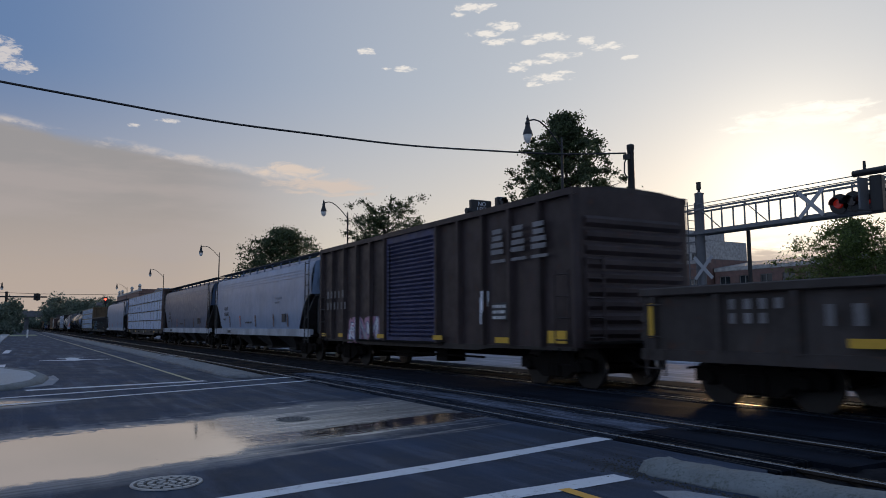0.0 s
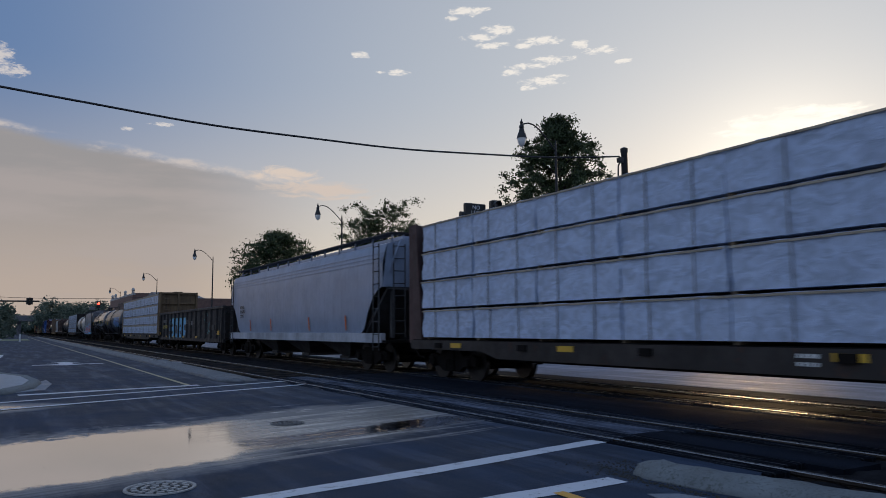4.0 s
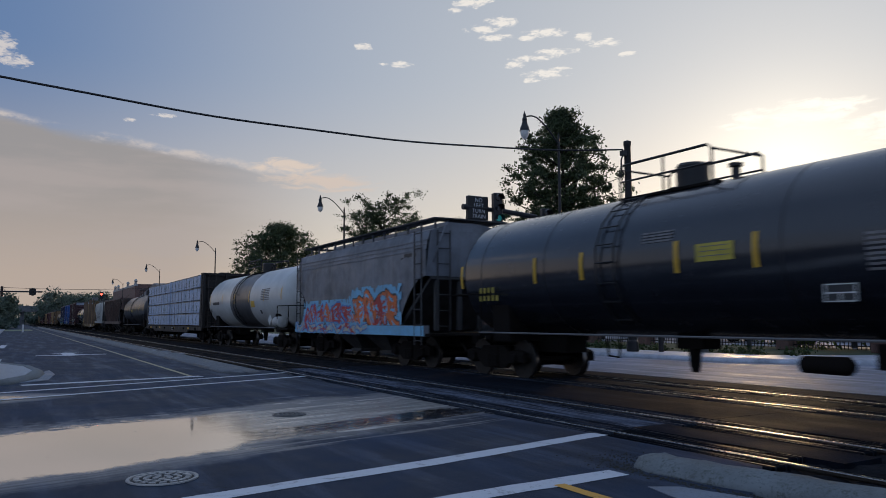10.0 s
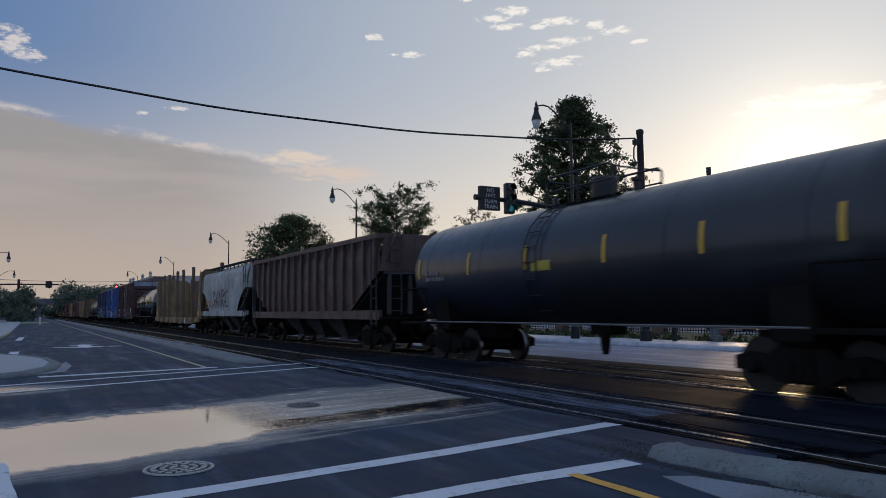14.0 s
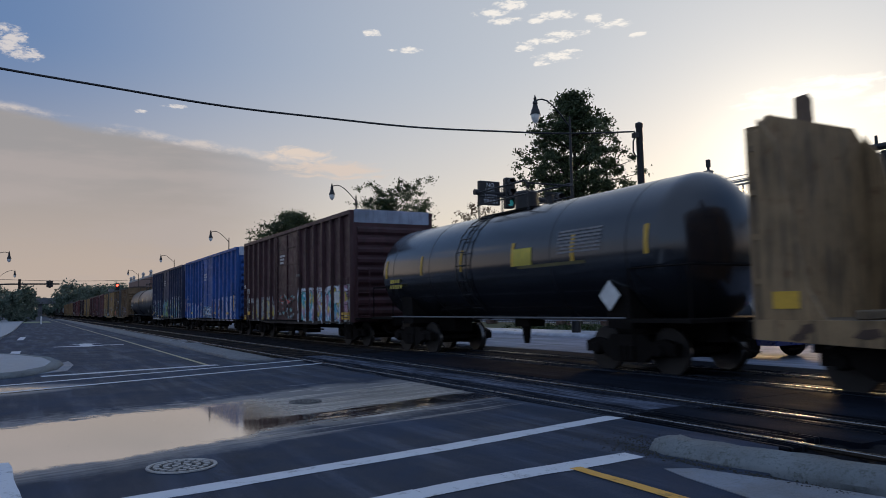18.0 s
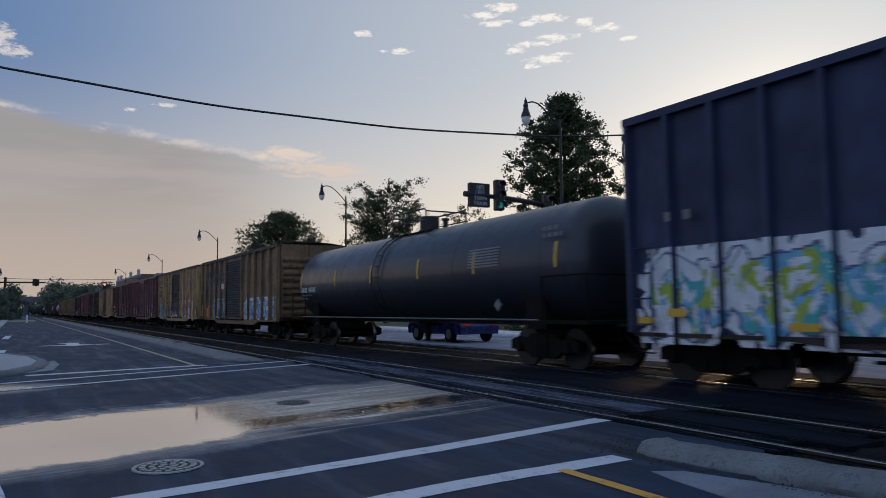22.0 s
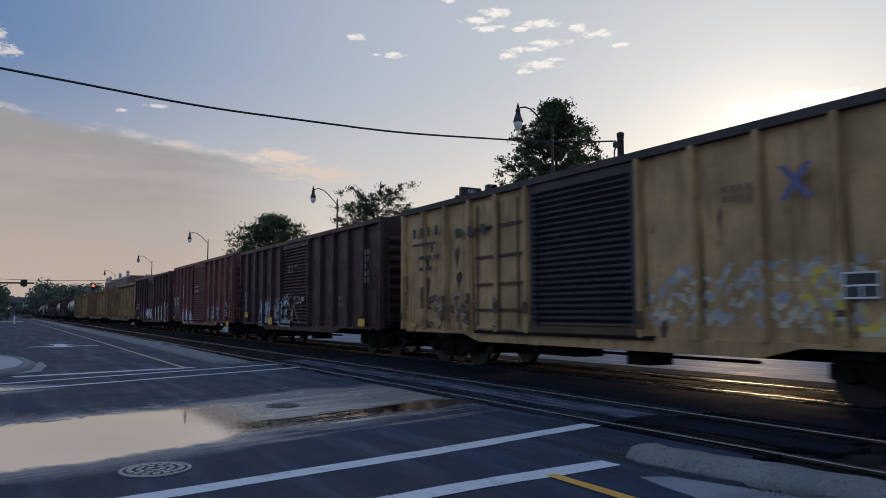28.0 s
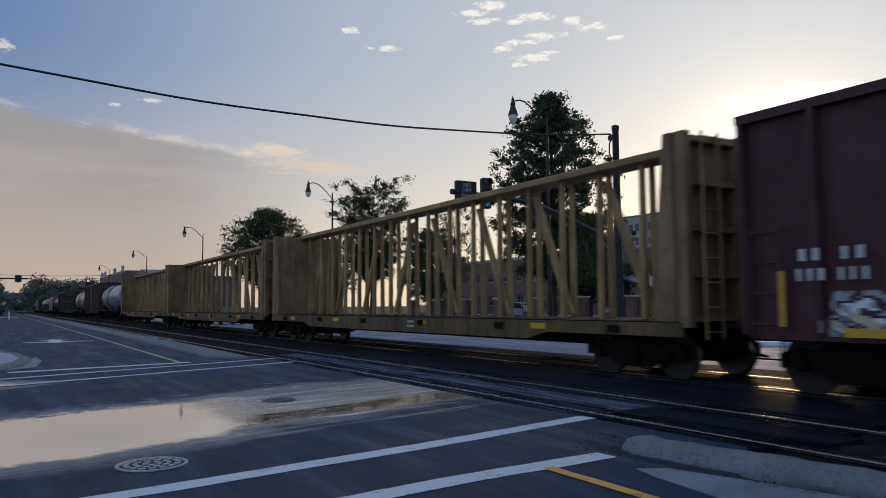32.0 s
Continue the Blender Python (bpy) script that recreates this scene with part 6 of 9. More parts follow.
    for x in (-half + 0.42, half - 0.42):
        ladder(car, x, -W - 0.17, sill + 0.05, sill + 1.6, 0.45, body)
        part("stirrup", Mesh().tube([(x - 0.22, -W - 0.08, sill), (x - 0.2, -W - 0.1, sill - 0.34), (x + 0.2, -W - 0.1, sill - 0.34), (x + 0.22, -W - 0.08, sill)], 0.018, 6), M_DARK, car)
    part("underframe", Mesh().box(-half + 0.2, half - 0.2, -0.35, 0.35, 0.55, sill).box(-2.2, -0.9, -1.0, -0.3, 0.4, 0.75).box(0.6, 1.2, -1.1, -0.5, 0.35, 0.7)
         .tube([(-half + 4.2, -1.1, sill - 0.32), (half - 4.2, -1.1, sill - 0.32)], 0.03, 6), M_DARK, car)
    running_gear(car, half + 0.15, inset)
    car_posts = spots
    return car, car_posts, -(W + 0.03)


def shell_at(R, zc, z):
    return -math.sqrt(max(0.0, R * R - (z - zc) ** 2))


def tank_car(name, label, length, bands, top=3.87, rust=0.12, platform=True, hood=True, strips=True, rough=0.35, grime=0.5, welds=True, inset=2.0, strip_z=-0.15):
    """A tank car. bands: (start, end, colour) as shares of the length."""
    car = thing(name, label, "freight car", group="freight train cars")
    half, R = length / 2, 1.45
    zc = top - R
    cap = 0.72

    def radius(x):
        e = half - 0.1 - abs(x)
        return R if e > cap else R * math.sqrt(max(0.0, 1 - ((cap - e) / cap) ** 2))

    for a, b, colour in bands:
        xa, xb = -half + 0.1 + a * (length - 0.2), -half + 0.1 + b * (length - 0.2)
        cuts = sorted({xa, xb, *[x for k in range(13) for x in (-half + 0.1 + cap * (1 - math.cos(k * math.pi / 24)), half - 0.1 - cap * (1 - math.cos(k * math.pi / 24))) if xa < x < xb]})
        m = Mesh().lathe([(x, max(0.01, radius(x))) for x in cuts], (0, 0, zc), "x", 40)
        part("tank_shell", m, paint("tank paint " + str(round(colour[0], 3)) + label[:14], colour, rough, grime * 0.4, rust * 0.25, spec=0.4, sleek=True, dirt=(0.020, 0.022, 0.028), coat=(0.75 if rough < 0.3 else 0.3) if max(colour) < 0.1 else 0.2), car, smooth=True)
    for x in (-half + 1.5, half - 1.5, -half * 0.42, half * 0.42) if welds else ():
        part("weld_band", Mesh().lathe([(x - 0.012, R + 0.003), (x + 0.012, R + 0.003)], (0, 0, zc), "x", 40), M_IRON, car)
    for s in (-1, 1):
        part("saddle", Mesh().prism([(-1.2, 0.85), (1.2, 0.85), (1.25, zc - 0.6), (0.8, zc - 1.18), (-0.8, zc - 1.18), (-1.25, zc - 0.6)], s * (half - 2.0) - 0.35, s * (half - 2.0) + 0.35, "x"), M_DARK, car)
        part("end_platform", Mesh().box(*sorted((s * (half - 1.5), s * (half + 0.1))), -1.5, 1.5, 0.98, 1.05), M_DARK, car)
        rail = Mesh()
        for y in (-1.45, 1.45):
            rail.tube([(s * (half - 1.45), y, 1.0), (s * (half - 1.45), y, 2.0), (s * (half + 0.05), y, 2.0), (s * (half + 0.05), y, 1.0)], 0.02, 6)
        rail.tube([(s * (half + 0.05), -1.45, 2.0), (s * (half + 0.05), 1.45, 2.0)], 0.02, 6)
        part("handrail", rail, M_DARK, car)
    part("side_handrail", Mesh().tube([(-half + 1.5, -1.52, 1.06), (half - 1.5, -1.52, 1.06)], 0.02, 6), M_SIGNGREY, car)
    for s in (-1, 1):
        part("stub_sill", Mesh().box(*sorted((s * (half - 3.3), s * (half - 0.2))), -0.3, 0.3, 0.6, 0.98), M_DARK, car)
    part("bottom_outlet", Mesh().box(-0.32, 0.32, -0.25, 0.25, 0.8, zc - R + 0.08).lathe([(0.36, 0.07), (0.5, 0.1), (0.82, 0.13)], (0, -0.1, 0), "z", 10), M_DARK, car)
    if hood:
        part("manway_hood", Mesh().lathe([(top - 0.2, 0.31), (top + 0.42, 0.31), (top + 0.47, 0.27)], (0, 0, 0), "z", 18), M_IRON, car, smooth=True)
        part("valve", Mesh().lathe([(top - 0.1, 0.08), (top + 0.22, 0.08), (top + 0.24, 0.13), (top + 0.3, 0.13)], (1.0, 0, 0), "z", 10), M_IRON, car)
    if platform:
        p = Mesh()
        p.box(-1.3, 1.1, -0.62, 0.62, top - 0.12, top - 0.07)
        part("walkway", p, M_DARK, car)
        for y in (-0.7, 0.7):
            hoop = [(-1.25, y, top - 0.16), (-1.25, y, top + 0.48), (-1.17, y, top + 0.58), (0.95, y, top + 0.58), (1.05, y, top + 0.50), (1.05, y, top - 0.16)]
            part("guard_rail", Mesh().tube(hoop, 0.026, 6).tube([(-0.1, y, top - 0.12), (-0.1, y, top + 0.58)], 0.022, 6), M_IRON, car)
            part("guard_rail", Mesh().tube([(-1.25, y, top + 0.24), (1.05, y, top + 0.24)], 0.02, 6), M_IRON, car)
        for x in (-1.25, 1.05):
            part("guard_rail", Mesh().tube([(x, -0.7, top + 0.5), (x, 0.7, top + 0.5)], 0.024, 6), M_IRON, car)
        lad = Mesh()
        for x in (-0.25, 0.25):
            lad.tube([(x - 0.9, shell_at(R, zc, zc + dz) - 0.09, zc + dz) for dz in (-1.2, -0.8, -0.3, 0.3, 0.8, 1.15, 1.38)], 0.02, 6)
        for dz in (-1.1, -0.75, -0.4, 0.0, 0.35, 0.7, 1.05, 1.3):
            lad.tube([(-1.15, shell_at(R, zc, zc + dz) - 0.09, zc + dz), (-0.65, shell_at(R, zc, zc + dz) - 0.09, zc + dz)], 0.015, 6)
        part("ladder", lad, M_IRON, car)
    if strips:
        for x in strips if isinstance(strips, tuple) else (-half + 0.95, -half * 0.5, -half * 0.16, half * 0.2, half * 0.53, half - 1.0):
            st = Mesh()
            for k in range(4):
                z0 = zc + strip_z + k * 0.14
                z1 = z0 + 0.14
                ya, yb = shell_at(R, zc, z0) - 0.012, shell_at(R, zc, z1) - 0.012
                st.add([(x, ya, z0), (x + 0.1, ya, z0), (x + 0.1, yb, z1), (x, yb, z1)], [(0, 1, 2, 3)])
            part("reflector", st, M_ORANGE, car)
    running_gear(car, half + 0.05, inset)
    return car, R, zc


def on_tank(car, R, zc, x0, x1, z0, z1, mats, name="placard", n=5, skip=None):
    """A patch that follows the shell."""
    m = Mesh()
    for k in range(n):
        a, b = z0 + (z1 - z0) * k / n, z0 + (z1 - z0) * (k + (0.55 if skip else 1)) / n
        m.add([(x0, shell_at(R, zc, a) - 0.012, a), (x1, shell_at(R, zc, a) - 0.012, a), (x1, shell_at(R, zc, b) - 0.012, b), (x0, shell_at(R, zc, b) - 0.012, b)], [(0, 1, 2, 3)])
    return part(name, m, mats, car)


def covered_hopper(name, label, length, colour, top=3.85, sill=0.95, ribs=0, cut=1.5, roof=True, grime=0.35, rust=0.12, bays=3, sill_colour=None, rough=0.5):
    """A covered hopper: bulging sides cut away at both ends over the trucks, a roof walk on brackets."""
    car = thing(name, label, "freight car", group="freight train cars")
    half, W = length / 2, 1.5
    body = paint("hopper paint " + label[:24], colour, rough, grime, rust, spec=0.65 if rough < 0.4 else 0.4, sleek=rough < 0.38)
    nx, nz = 64, 12

    def low(x):
        e = half - abs(x)
        if e >= cut:
            return sill + 0.22
        u = 1 - e / cut
        return sill + 0.22 + (top - sill) * 0.48 * (1 - (1 - u) ** 2.0 if not ribs else u)

    def depth(z):
        u = (z - sill) / (top - sill)
        return W - 0.02 - 0.16 * max(0.0, (u - 0.72) / 0.28) ** 2 - 0.07 * (1 - min(1.0, u / 0.35)) ** 2

    for s in (-1, 1):
        m = Mesh()
        v = []
        for i in range(nx + 1):
            x = -half + length * i / nx
            for j in range(nz + 1):
                z = low(x) + (top - low(x)) * j / nz
                v.append((x, s * depth(z), z))
        m.add(v, [(i * (nz + 1) + j, (i + 1) * (nz + 1) + j, (i + 1) * (nz + 1) + j + 1, i * (nz + 1) + j + 1) for i in range(nx) for j in range(nz)])
        part("side_sheet", m, body, car, smooth=True)
        part("side_sill", Mesh().box(-half, half, *sorted((s * (W - 0.12), s * (W + 0.03))), sill - 0.06, sill + 0.24), paint("sill paint " + label[:20], sill_colour or colour, 0.5, grime, rust), car)
        for k in range(3):
            z = top - 0.3 - k * 0.13
            part("seam", Mesh().box(-half, half, *sorted((s * (depth(z) - 0.01), s * (depth(z) + 0.012))), z, z + 0.03), body, car)
        for i in range(ribs):
            x = -half + 0.25 + i * (length - 0.5) / (ribs - 1)
            zl = low(x)
            m = Mesh().box(x - 0.05, x + 0.05, *sorted((s * (W - 0.05), s * (W + 0.09))), zl, top)
            part("side_rib", m, body, car)
    for s in (-1, 1):
        e = Mesh()
        zl = low(s * half)
        e.prism([(-depth(zl), zl), (-depth(top), top), (depth(top), top), (depth(zl), zl)], *sorted((s * (half - 0.02), s * (half + 0.02))), "x")
        part("end_sheet", e, body, car)
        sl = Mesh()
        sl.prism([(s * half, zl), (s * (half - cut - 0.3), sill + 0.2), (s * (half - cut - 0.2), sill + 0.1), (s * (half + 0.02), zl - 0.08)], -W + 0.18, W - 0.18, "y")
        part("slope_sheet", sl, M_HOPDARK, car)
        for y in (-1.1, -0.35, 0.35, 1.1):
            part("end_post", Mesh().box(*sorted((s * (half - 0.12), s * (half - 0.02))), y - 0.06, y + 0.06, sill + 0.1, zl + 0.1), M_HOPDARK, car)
        for y in (-W + 0.02,):
            ladder(car, s * (half - 0.35), y - 0.06, sill - 0.3, top, 0.42, M_HOPDARK)
        ladder(car, s * (half + 0.1), -0.95, sill + 0.1, top, 0.4, M_HOPDARK, along="y")
        part("end_platform", Mesh().box(*sorted((s * (half - 1.4), s * (half + 0.3))), -W, W, sill - 0.05, sill + 0.02), M_DARK, car)
        part("grab_hoop", Mesh().tube([(s * (half + 0.02), -1.25, top - 0.9), (s * (half + 0.32), -1.2, top - 0.35), (s * (half + 0.3), -1.0, top + 0.12), (s * (half - 0.1), -0.7, top + 0.3)], 0.028, 6), body, car)
    if roof:
        rf = Mesh()
        prof = [(-depth(top), top)] + [(-depth(top) + 2 * depth(top) * k / 10, top + 0.26 * math.sin(math.pi * k / 10)) for k in range(1, 10)] + [(depth(top), top)]
        rf.prism(prof, -half, half, "x")
        part("roof", rf, body, car, smooth=True)
        for y in (-1.0, 1.0):
            part("roof_walk", Mesh().box(-half - 0.1, half + 0.1, y - 0.24, y + 0.24, top + 0.33, top + 0.365), M_HOPDARK, car)
            for i in range(13):
                x = -half + 0.3 + i * (length - 0.6) / 12
                part("bracket", Mesh().box(x - 0.02, x + 0.02, y - 0.03, y + 0.03, top + 0.02, top + 0.33), body, car)
        part("hatch_trough", Mesh().box(-half + 0.9, half - 0.9, -0.3, 0.3, top + 0.2, top + 0.4), body, car)
        for s in (-1, 1):
            part("walk_end", Mesh().box(*sorted((s * (half - 0.5), s * (half + 0.1))), -0.75, 0.75, top + 0.33, top + 0.365), M_HOPDARK, car)
    else:
        part("top_chord", Mesh().box(-half, half, -W - 0.08, -W + 0.08, top - 0.1, top + 0.06).box(-half, half, W - 0.08, W + 0.08, top - 0.1, top + 0.06)
             .box(-half, -half + 0.1, -W, W, top - 0.1, top + 0.06).box(half - 0.1, half, -W, W, top - 0.1, top + 0.06), body, car)
        part("load", Mesh().box(-half + 0.1, half - 0.1, -W + 0.1, W - 0.1, sill + 1.4, top - 0.5), M_BALLAST, car, "dark bulk load")
    span = length - 2 * (cut + 1.3)
    for k in range(bays):
        a = -span / 2 + span * k / bays + 0.12
        b = a + span / bays - 0.24
        c = (a + b) / 2
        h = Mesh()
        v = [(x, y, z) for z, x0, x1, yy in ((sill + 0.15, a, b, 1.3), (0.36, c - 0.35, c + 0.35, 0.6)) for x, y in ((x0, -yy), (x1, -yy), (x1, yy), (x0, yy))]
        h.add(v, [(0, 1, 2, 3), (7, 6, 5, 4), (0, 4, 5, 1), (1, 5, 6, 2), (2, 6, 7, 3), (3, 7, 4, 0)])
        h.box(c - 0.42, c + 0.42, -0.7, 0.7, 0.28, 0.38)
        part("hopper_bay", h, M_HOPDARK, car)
    part("centre_sill", Mesh().box(-half + 0.1, half - 0.1, -0.3, 0.3, 0.6, sill), M_DARK, car)
    running_gear(car, half + 0.2, 1.95)
    return car, -W - 0.0


def gondola(name, label, length, colour, top=2.64, sill=0.8, posts=14, grime=0.6, rust=0.4):
    car = thing(name, label, "freight car", group="freight train cars")
    half, W = length / 2, 1.45
    body = paint("gondola paint " + label[:24], colour, 0.55, grime, rust)
    spots = []
    for s in (-1, 1):
        part("side_wall", Mesh().box(-half, half, s * W - 0.025, s * W + 0.025, sill, top), body, car)
        pm = Mesh().prism([(-0.09, 0), (0.09, 0), (0.05, s * 0.11), (-0.05, s * 0.11)], sill + 0.02, top - 0.12, "z").data("side_post", body)
        for i in range(posts):
            x = -half + 0.3 + i * (length - 0.6) / (posts - 1)
            part("side_post", pm, None, car, at=pose(x, s * (W + 0.02), 0))
            if s < 0:
                spots.append((x - 0.07, x + 0.07, 0.11))
        part("top_chord", Mesh().rbox(-half, half, *sorted((s * (W - 0.05), s * (W + 0.15))), top - 0.13, top + 0.02, 0.02), body, car)
        part("side_sill", Mesh().box(-half, half, *sorted((s * (W - 0.02), s * (W + 0.1))), sill - 0.14, sill + 0.05), body, car)
        wall = part("end_wall", Mesh().box(*sorted((s * half, s * (half - 0.06))), -W, W, sill, top), body, car)
        for z in (0.25, 0.55, 0.85):
            zz = sill + (top - sill) * z
            part("rib", Mesh().box(*sorted((s * half, s * (half + 0.09))), -W, W, zz - 0.07, zz + 0.07), body, wall)
        ladder(car, s * (half - 0.4), -W - 0.16, sill - 0.4, top - 0.2, 0.42, body)
        ladder(car, s * (half + 0.12), -0.95, sill - 0.1, top - 0.2, 0.42, body, along="y")
    part("floor", Mesh().box(-half, half, -W, W, sill, sill + 0.08).box(-half + 0.3, half - 0.3, -0.35, 0.35, 0.55, sill), M_DARK, car)
    running_gear(car, half + 0.2, 2.2)
    return car, spots, -(W + 0.025)


def centre_beam(name, label, length, colour, loaded=None, seed=1, bundles=((3.6, 4.9, 4.9, 3.6),), marks=True, bulk=None):
    """A bulkhead car with a trussed wall down its middle, loaded with wrapped lumber or empty."""
    car = thing(name, label, "freight car", group="freight train cars")
    half, W, deck, top = length / 2, 1.42, 1.04, 4.3
    body = paint("centre beam paint " + label[:24], colour, 0.55, 0.5, 0.35)
    bpaint = paint("bulkhead paint " + label[:20], bulk, 0.6, 0.5, 0.35) if bulk else body
    rnd = random.Random(seed)
    d = Mesh()
    d.box(-half, half, -W, W, deck - 0.06, deck)
    part("deck", d, M_DARK, car)
    for s in (-1, 1):
        part("side_sill", Mesh().prism([(-half, deck - 0.02), (half, deck - 0.02), (half, deck - 0.26), (half - 3.6, deck - 0.26), (half - 4.3, deck - 0.42), (-half + 4.3, deck - 0.42), (-half + 3.6, deck - 0.26), (-half, deck - 0.26)],
                                       *sorted((s * (W - 0.05), s * (W + 0.04))), "y"), M_SILL if loaded else M_SILLYEL, car)
        bulkhead = part("bulkhead", Mesh().box(*sorted((s * (half - 0.12), s * (half - 0.06))), -W, W, deck, top), bpaint, car)
        for y in (-W + 0.06, 0, W - 0.06):
            part("upright", Mesh().box(*sorted((s * (half - 0.06), s * (half + 0.16))), y - 0.07, y + 0.07, deck - 0.1, top), bpaint, bulkhead)
        for z in (deck + 0.05, deck + 0.8, deck + 1.6, deck + 2.4, top - 0.1):
            part("cross_rib", Mesh().box(*sorted((s * (half - 0.06), s * (half + 0.12))), -W, W, z - 0.05, z + 0.05), bpaint, bulkhead)
        for y in (-W, W):
            part("gusset", Mesh().prism([(s * (half - 0.12), top), (s * (half - 0.12), deck), (s * (half - 0.62), deck), (s * (half - 0.30), top)], y - 0.04, y + 0.04, "y"), bpaint, bulkhead)
        ladder(car, s * (half + 0.24), -0.9, deck - 0.3, top, 0.42, body, along="y")
    part("top_chord", Mesh().rbox(-half + 0.1, half - 0.1, -0.33, 0.33, top - 0.1, top + 0.06, 0.02), body, car)
    n = 16
    for i in range(n + 1):
        x = -half + 0.8 + i * (length - 1.6) / n
        for s in (-1, 1):
            part("truss_post", Mesh().prism([(s * 0.10, deck), (s * 0.22, deck), (s * 0.18, top - 0.08), (s * 0.10, top - 0.08)], x - 0.055, x + 0.055, "x"), body, car)
        if i < n and not loaded and i % 2 == 0:
            x2 = x + (length - 1.6) / n
            up = x < 0
            za, zb = (deck + 0.1, top - 0.3) if up else (top - 0.3, deck + 0.1)
            part("brace", Mesh().prism([(x, za), (x2, zb), (x2 + 0.16, zb), (x + 0.16, za)], -0.06, 0.06, "y"), body, car)
    for i in range(6):
        x = -half + 1.6 + i * (length - 3.2) / 5
        part("winch", Mesh().box(x - 0.15, x + 0.15, -W - 0.09, -W, deck - 0.22, deck - 0.08), M_DARK, car)
    part("centre_sill", Mesh().box(-half + 0.2, half - 0.2, -0.4, 0.4, 0.5, deck - 0.06), M_DARK, car)
    for x in (-half + 2.2, -half * 0.4, half * 0.15, half * 0.62):
        part("reflector", Mesh().box(x, x + 0.5, -W - 0.05, -W - 0.04, deck - 0.2, deck - 0.08), M_ORANGE, car)
    bars(car, half * 0.1, deck - 0.1, -W - 0.042, (4, 4), 0.07, 0.06, M_MARK, seed=seed)
    if loaded:
        h = (top - deck - 0.10) / 4          # four tiers
        for t in range(4):
            x = -half + 0.66
            lens = list(loaded)
            for k, ln in enumerate(lens):
                if ln < 0:
                    x -= ln
                    continue
                for s in (-1, 1):
                    j = rnd.uniform(-0.025, 0.025)
                    z0 = deck + 0.02 + t * h
                    ya, yb = sorted((s * (0.36 + 0.02), s * (W + 0.03 + j)))
                    b = wrapped_bundle(ln - 0.05, ya, yb, z0 + 0.045, z0 + h - 0.012, rnd.randrange(10 ** 6))
                    ob = part("lumber_pack", b, M_WRAP, car, at=pose(x + 0.025 + rnd.uniform(-0.02, 0.02), 0, 0), smooth=True)
                    if s < 0 and marks:
                        cnt = max(2, int(ln / 0.82))
                        for q in range(cnt):
                            u = (q + 0.5) * (ln - 0.2) / cnt + rnd.uniform(-0.04, 0.04)
                            part("stamp", STAMP, None, ob, at=pose(u, ya - 0.034, z0 + h * (0.32 + rnd.uniform(-0.03, 0.03)), 0, rnd.uniform(-3, 3), 0))
                    if s < 0:
                        for u in (0.28, 0.72):
                            part("strap", Mesh().box(ln * u, ln * u + 0.02, ya - 0.034, ya - 0.02, z0 + 0.05, z0 + h - 0.02), M_MARKDIM, ob)
                        part("board_edge", Mesh().box(0.0, ln - 0.06, ya - 0.03, ya - 0.004, z0 + h - (0.15 if seed == 7 else 0.06), z0 + h - 0.022), M_BOARD, ob, "bare pale lumber under the wrap")
                        if marks:
                            for u in np.arange(0.1, ln - 0.5, 0.62):
                                part("print_line", PRINT, None, ob, at=pose(u, ya - 0.034, z0 + h * 0.2 + rnd.uniform(-0.01, 0.01)))
                x += ln
        for t in range(4):
            for i in range(9):
                x = -half + 0.9 + i * (length - 1.8) / 8
                part("spacer", Mesh().box(x, x + 0.09, -W, W, deck + 0.005 + t * h, deck + 0.06 + t * h), M_TIMBER, car)
    running_gear(car, half + 0.35, 1.9)
    return car


def wrapped_bundle(length, y0, y1, z0, z1, seed):
    """A lumber pack in sheeting: a slightly slack, creased box."""
    rnd = random.Random(seed)
    nx, nz = max(8, int(length / 0.22)), 6
    m = Mesh()
    ph = [rnd.uniform(0, 6) for _ in range(6)]

    def crease(x, z):
        return 0.020 * math.sin(x * 5.1 + ph[0] + 2 * z) * math.sin(z * 7 + ph[1]) + 0.013 * math.sin(x * 13 + z * 9 + ph[2]) + rnd.uniform(-0.009, 0.009)

    ring = []
    for k in range(nz + 1):
        ring.append((y0, z0 + (z1 - z0) * k / nz))
    for k in range(1, 3):
        ring.append((y0 + (y1 - y0) * k / 2, z1))
    for k in range(1, nz + 1):
        ring.append((y1, z1 - (z1 - z0) * k / nz))
    ring.append(((y0 + y1) / 2, z0))
    n = len(ring)
    v = []
    cy, cz = (y0 + y1) / 2, (z0 + z1) / 2
    for i in range(nx + 1):
        x = length * i / nx
        e = 0.012 if i in (0, nx) else 0.0
        for y, z in ring:
            c = crease(x, z) - e
            v.append((x, y + (c if y > cy + 0.01 else -c if y < cy - 0.01 else 0), z + (c * 0.15 if abs(z - z1) < 0.01 else 0)))
    f = [(i * n + k, i * n + (k + 1) % n, (i + 1) * n + (k + 1) % n, (i + 1) * n + k) for i in range(nx) for k in range(n)]
    f += [tuple(range(n))[::-1], tuple(range(nx * n, nx * n + n))]
    return m.add(v, f)


def tree_stamp(m, x, y, z, h):
    """A small pointed oval with a foot, as printed on the sheeting."""
    pts = [(-0.05, 0.0), (0.05, 0.0), (0.05, 0.2), (0.24, 0.22), (0.27, 0.5), (0.17, 0.8), (0.0, 1.0), (-0.17, 0.8), (-0.27, 0.5), (-0.24, 0.22), (-0.05, 0.2)]
    m.add([(x + a * h * 0.95, y, z + b * h) for a, b in pts], [tuple(range(len(pts)))])
    m.box(x - 0.22 * h, x + 0.3 * h, y - 0.001, y, z - 0.16 * h, z - 0.07 * h)


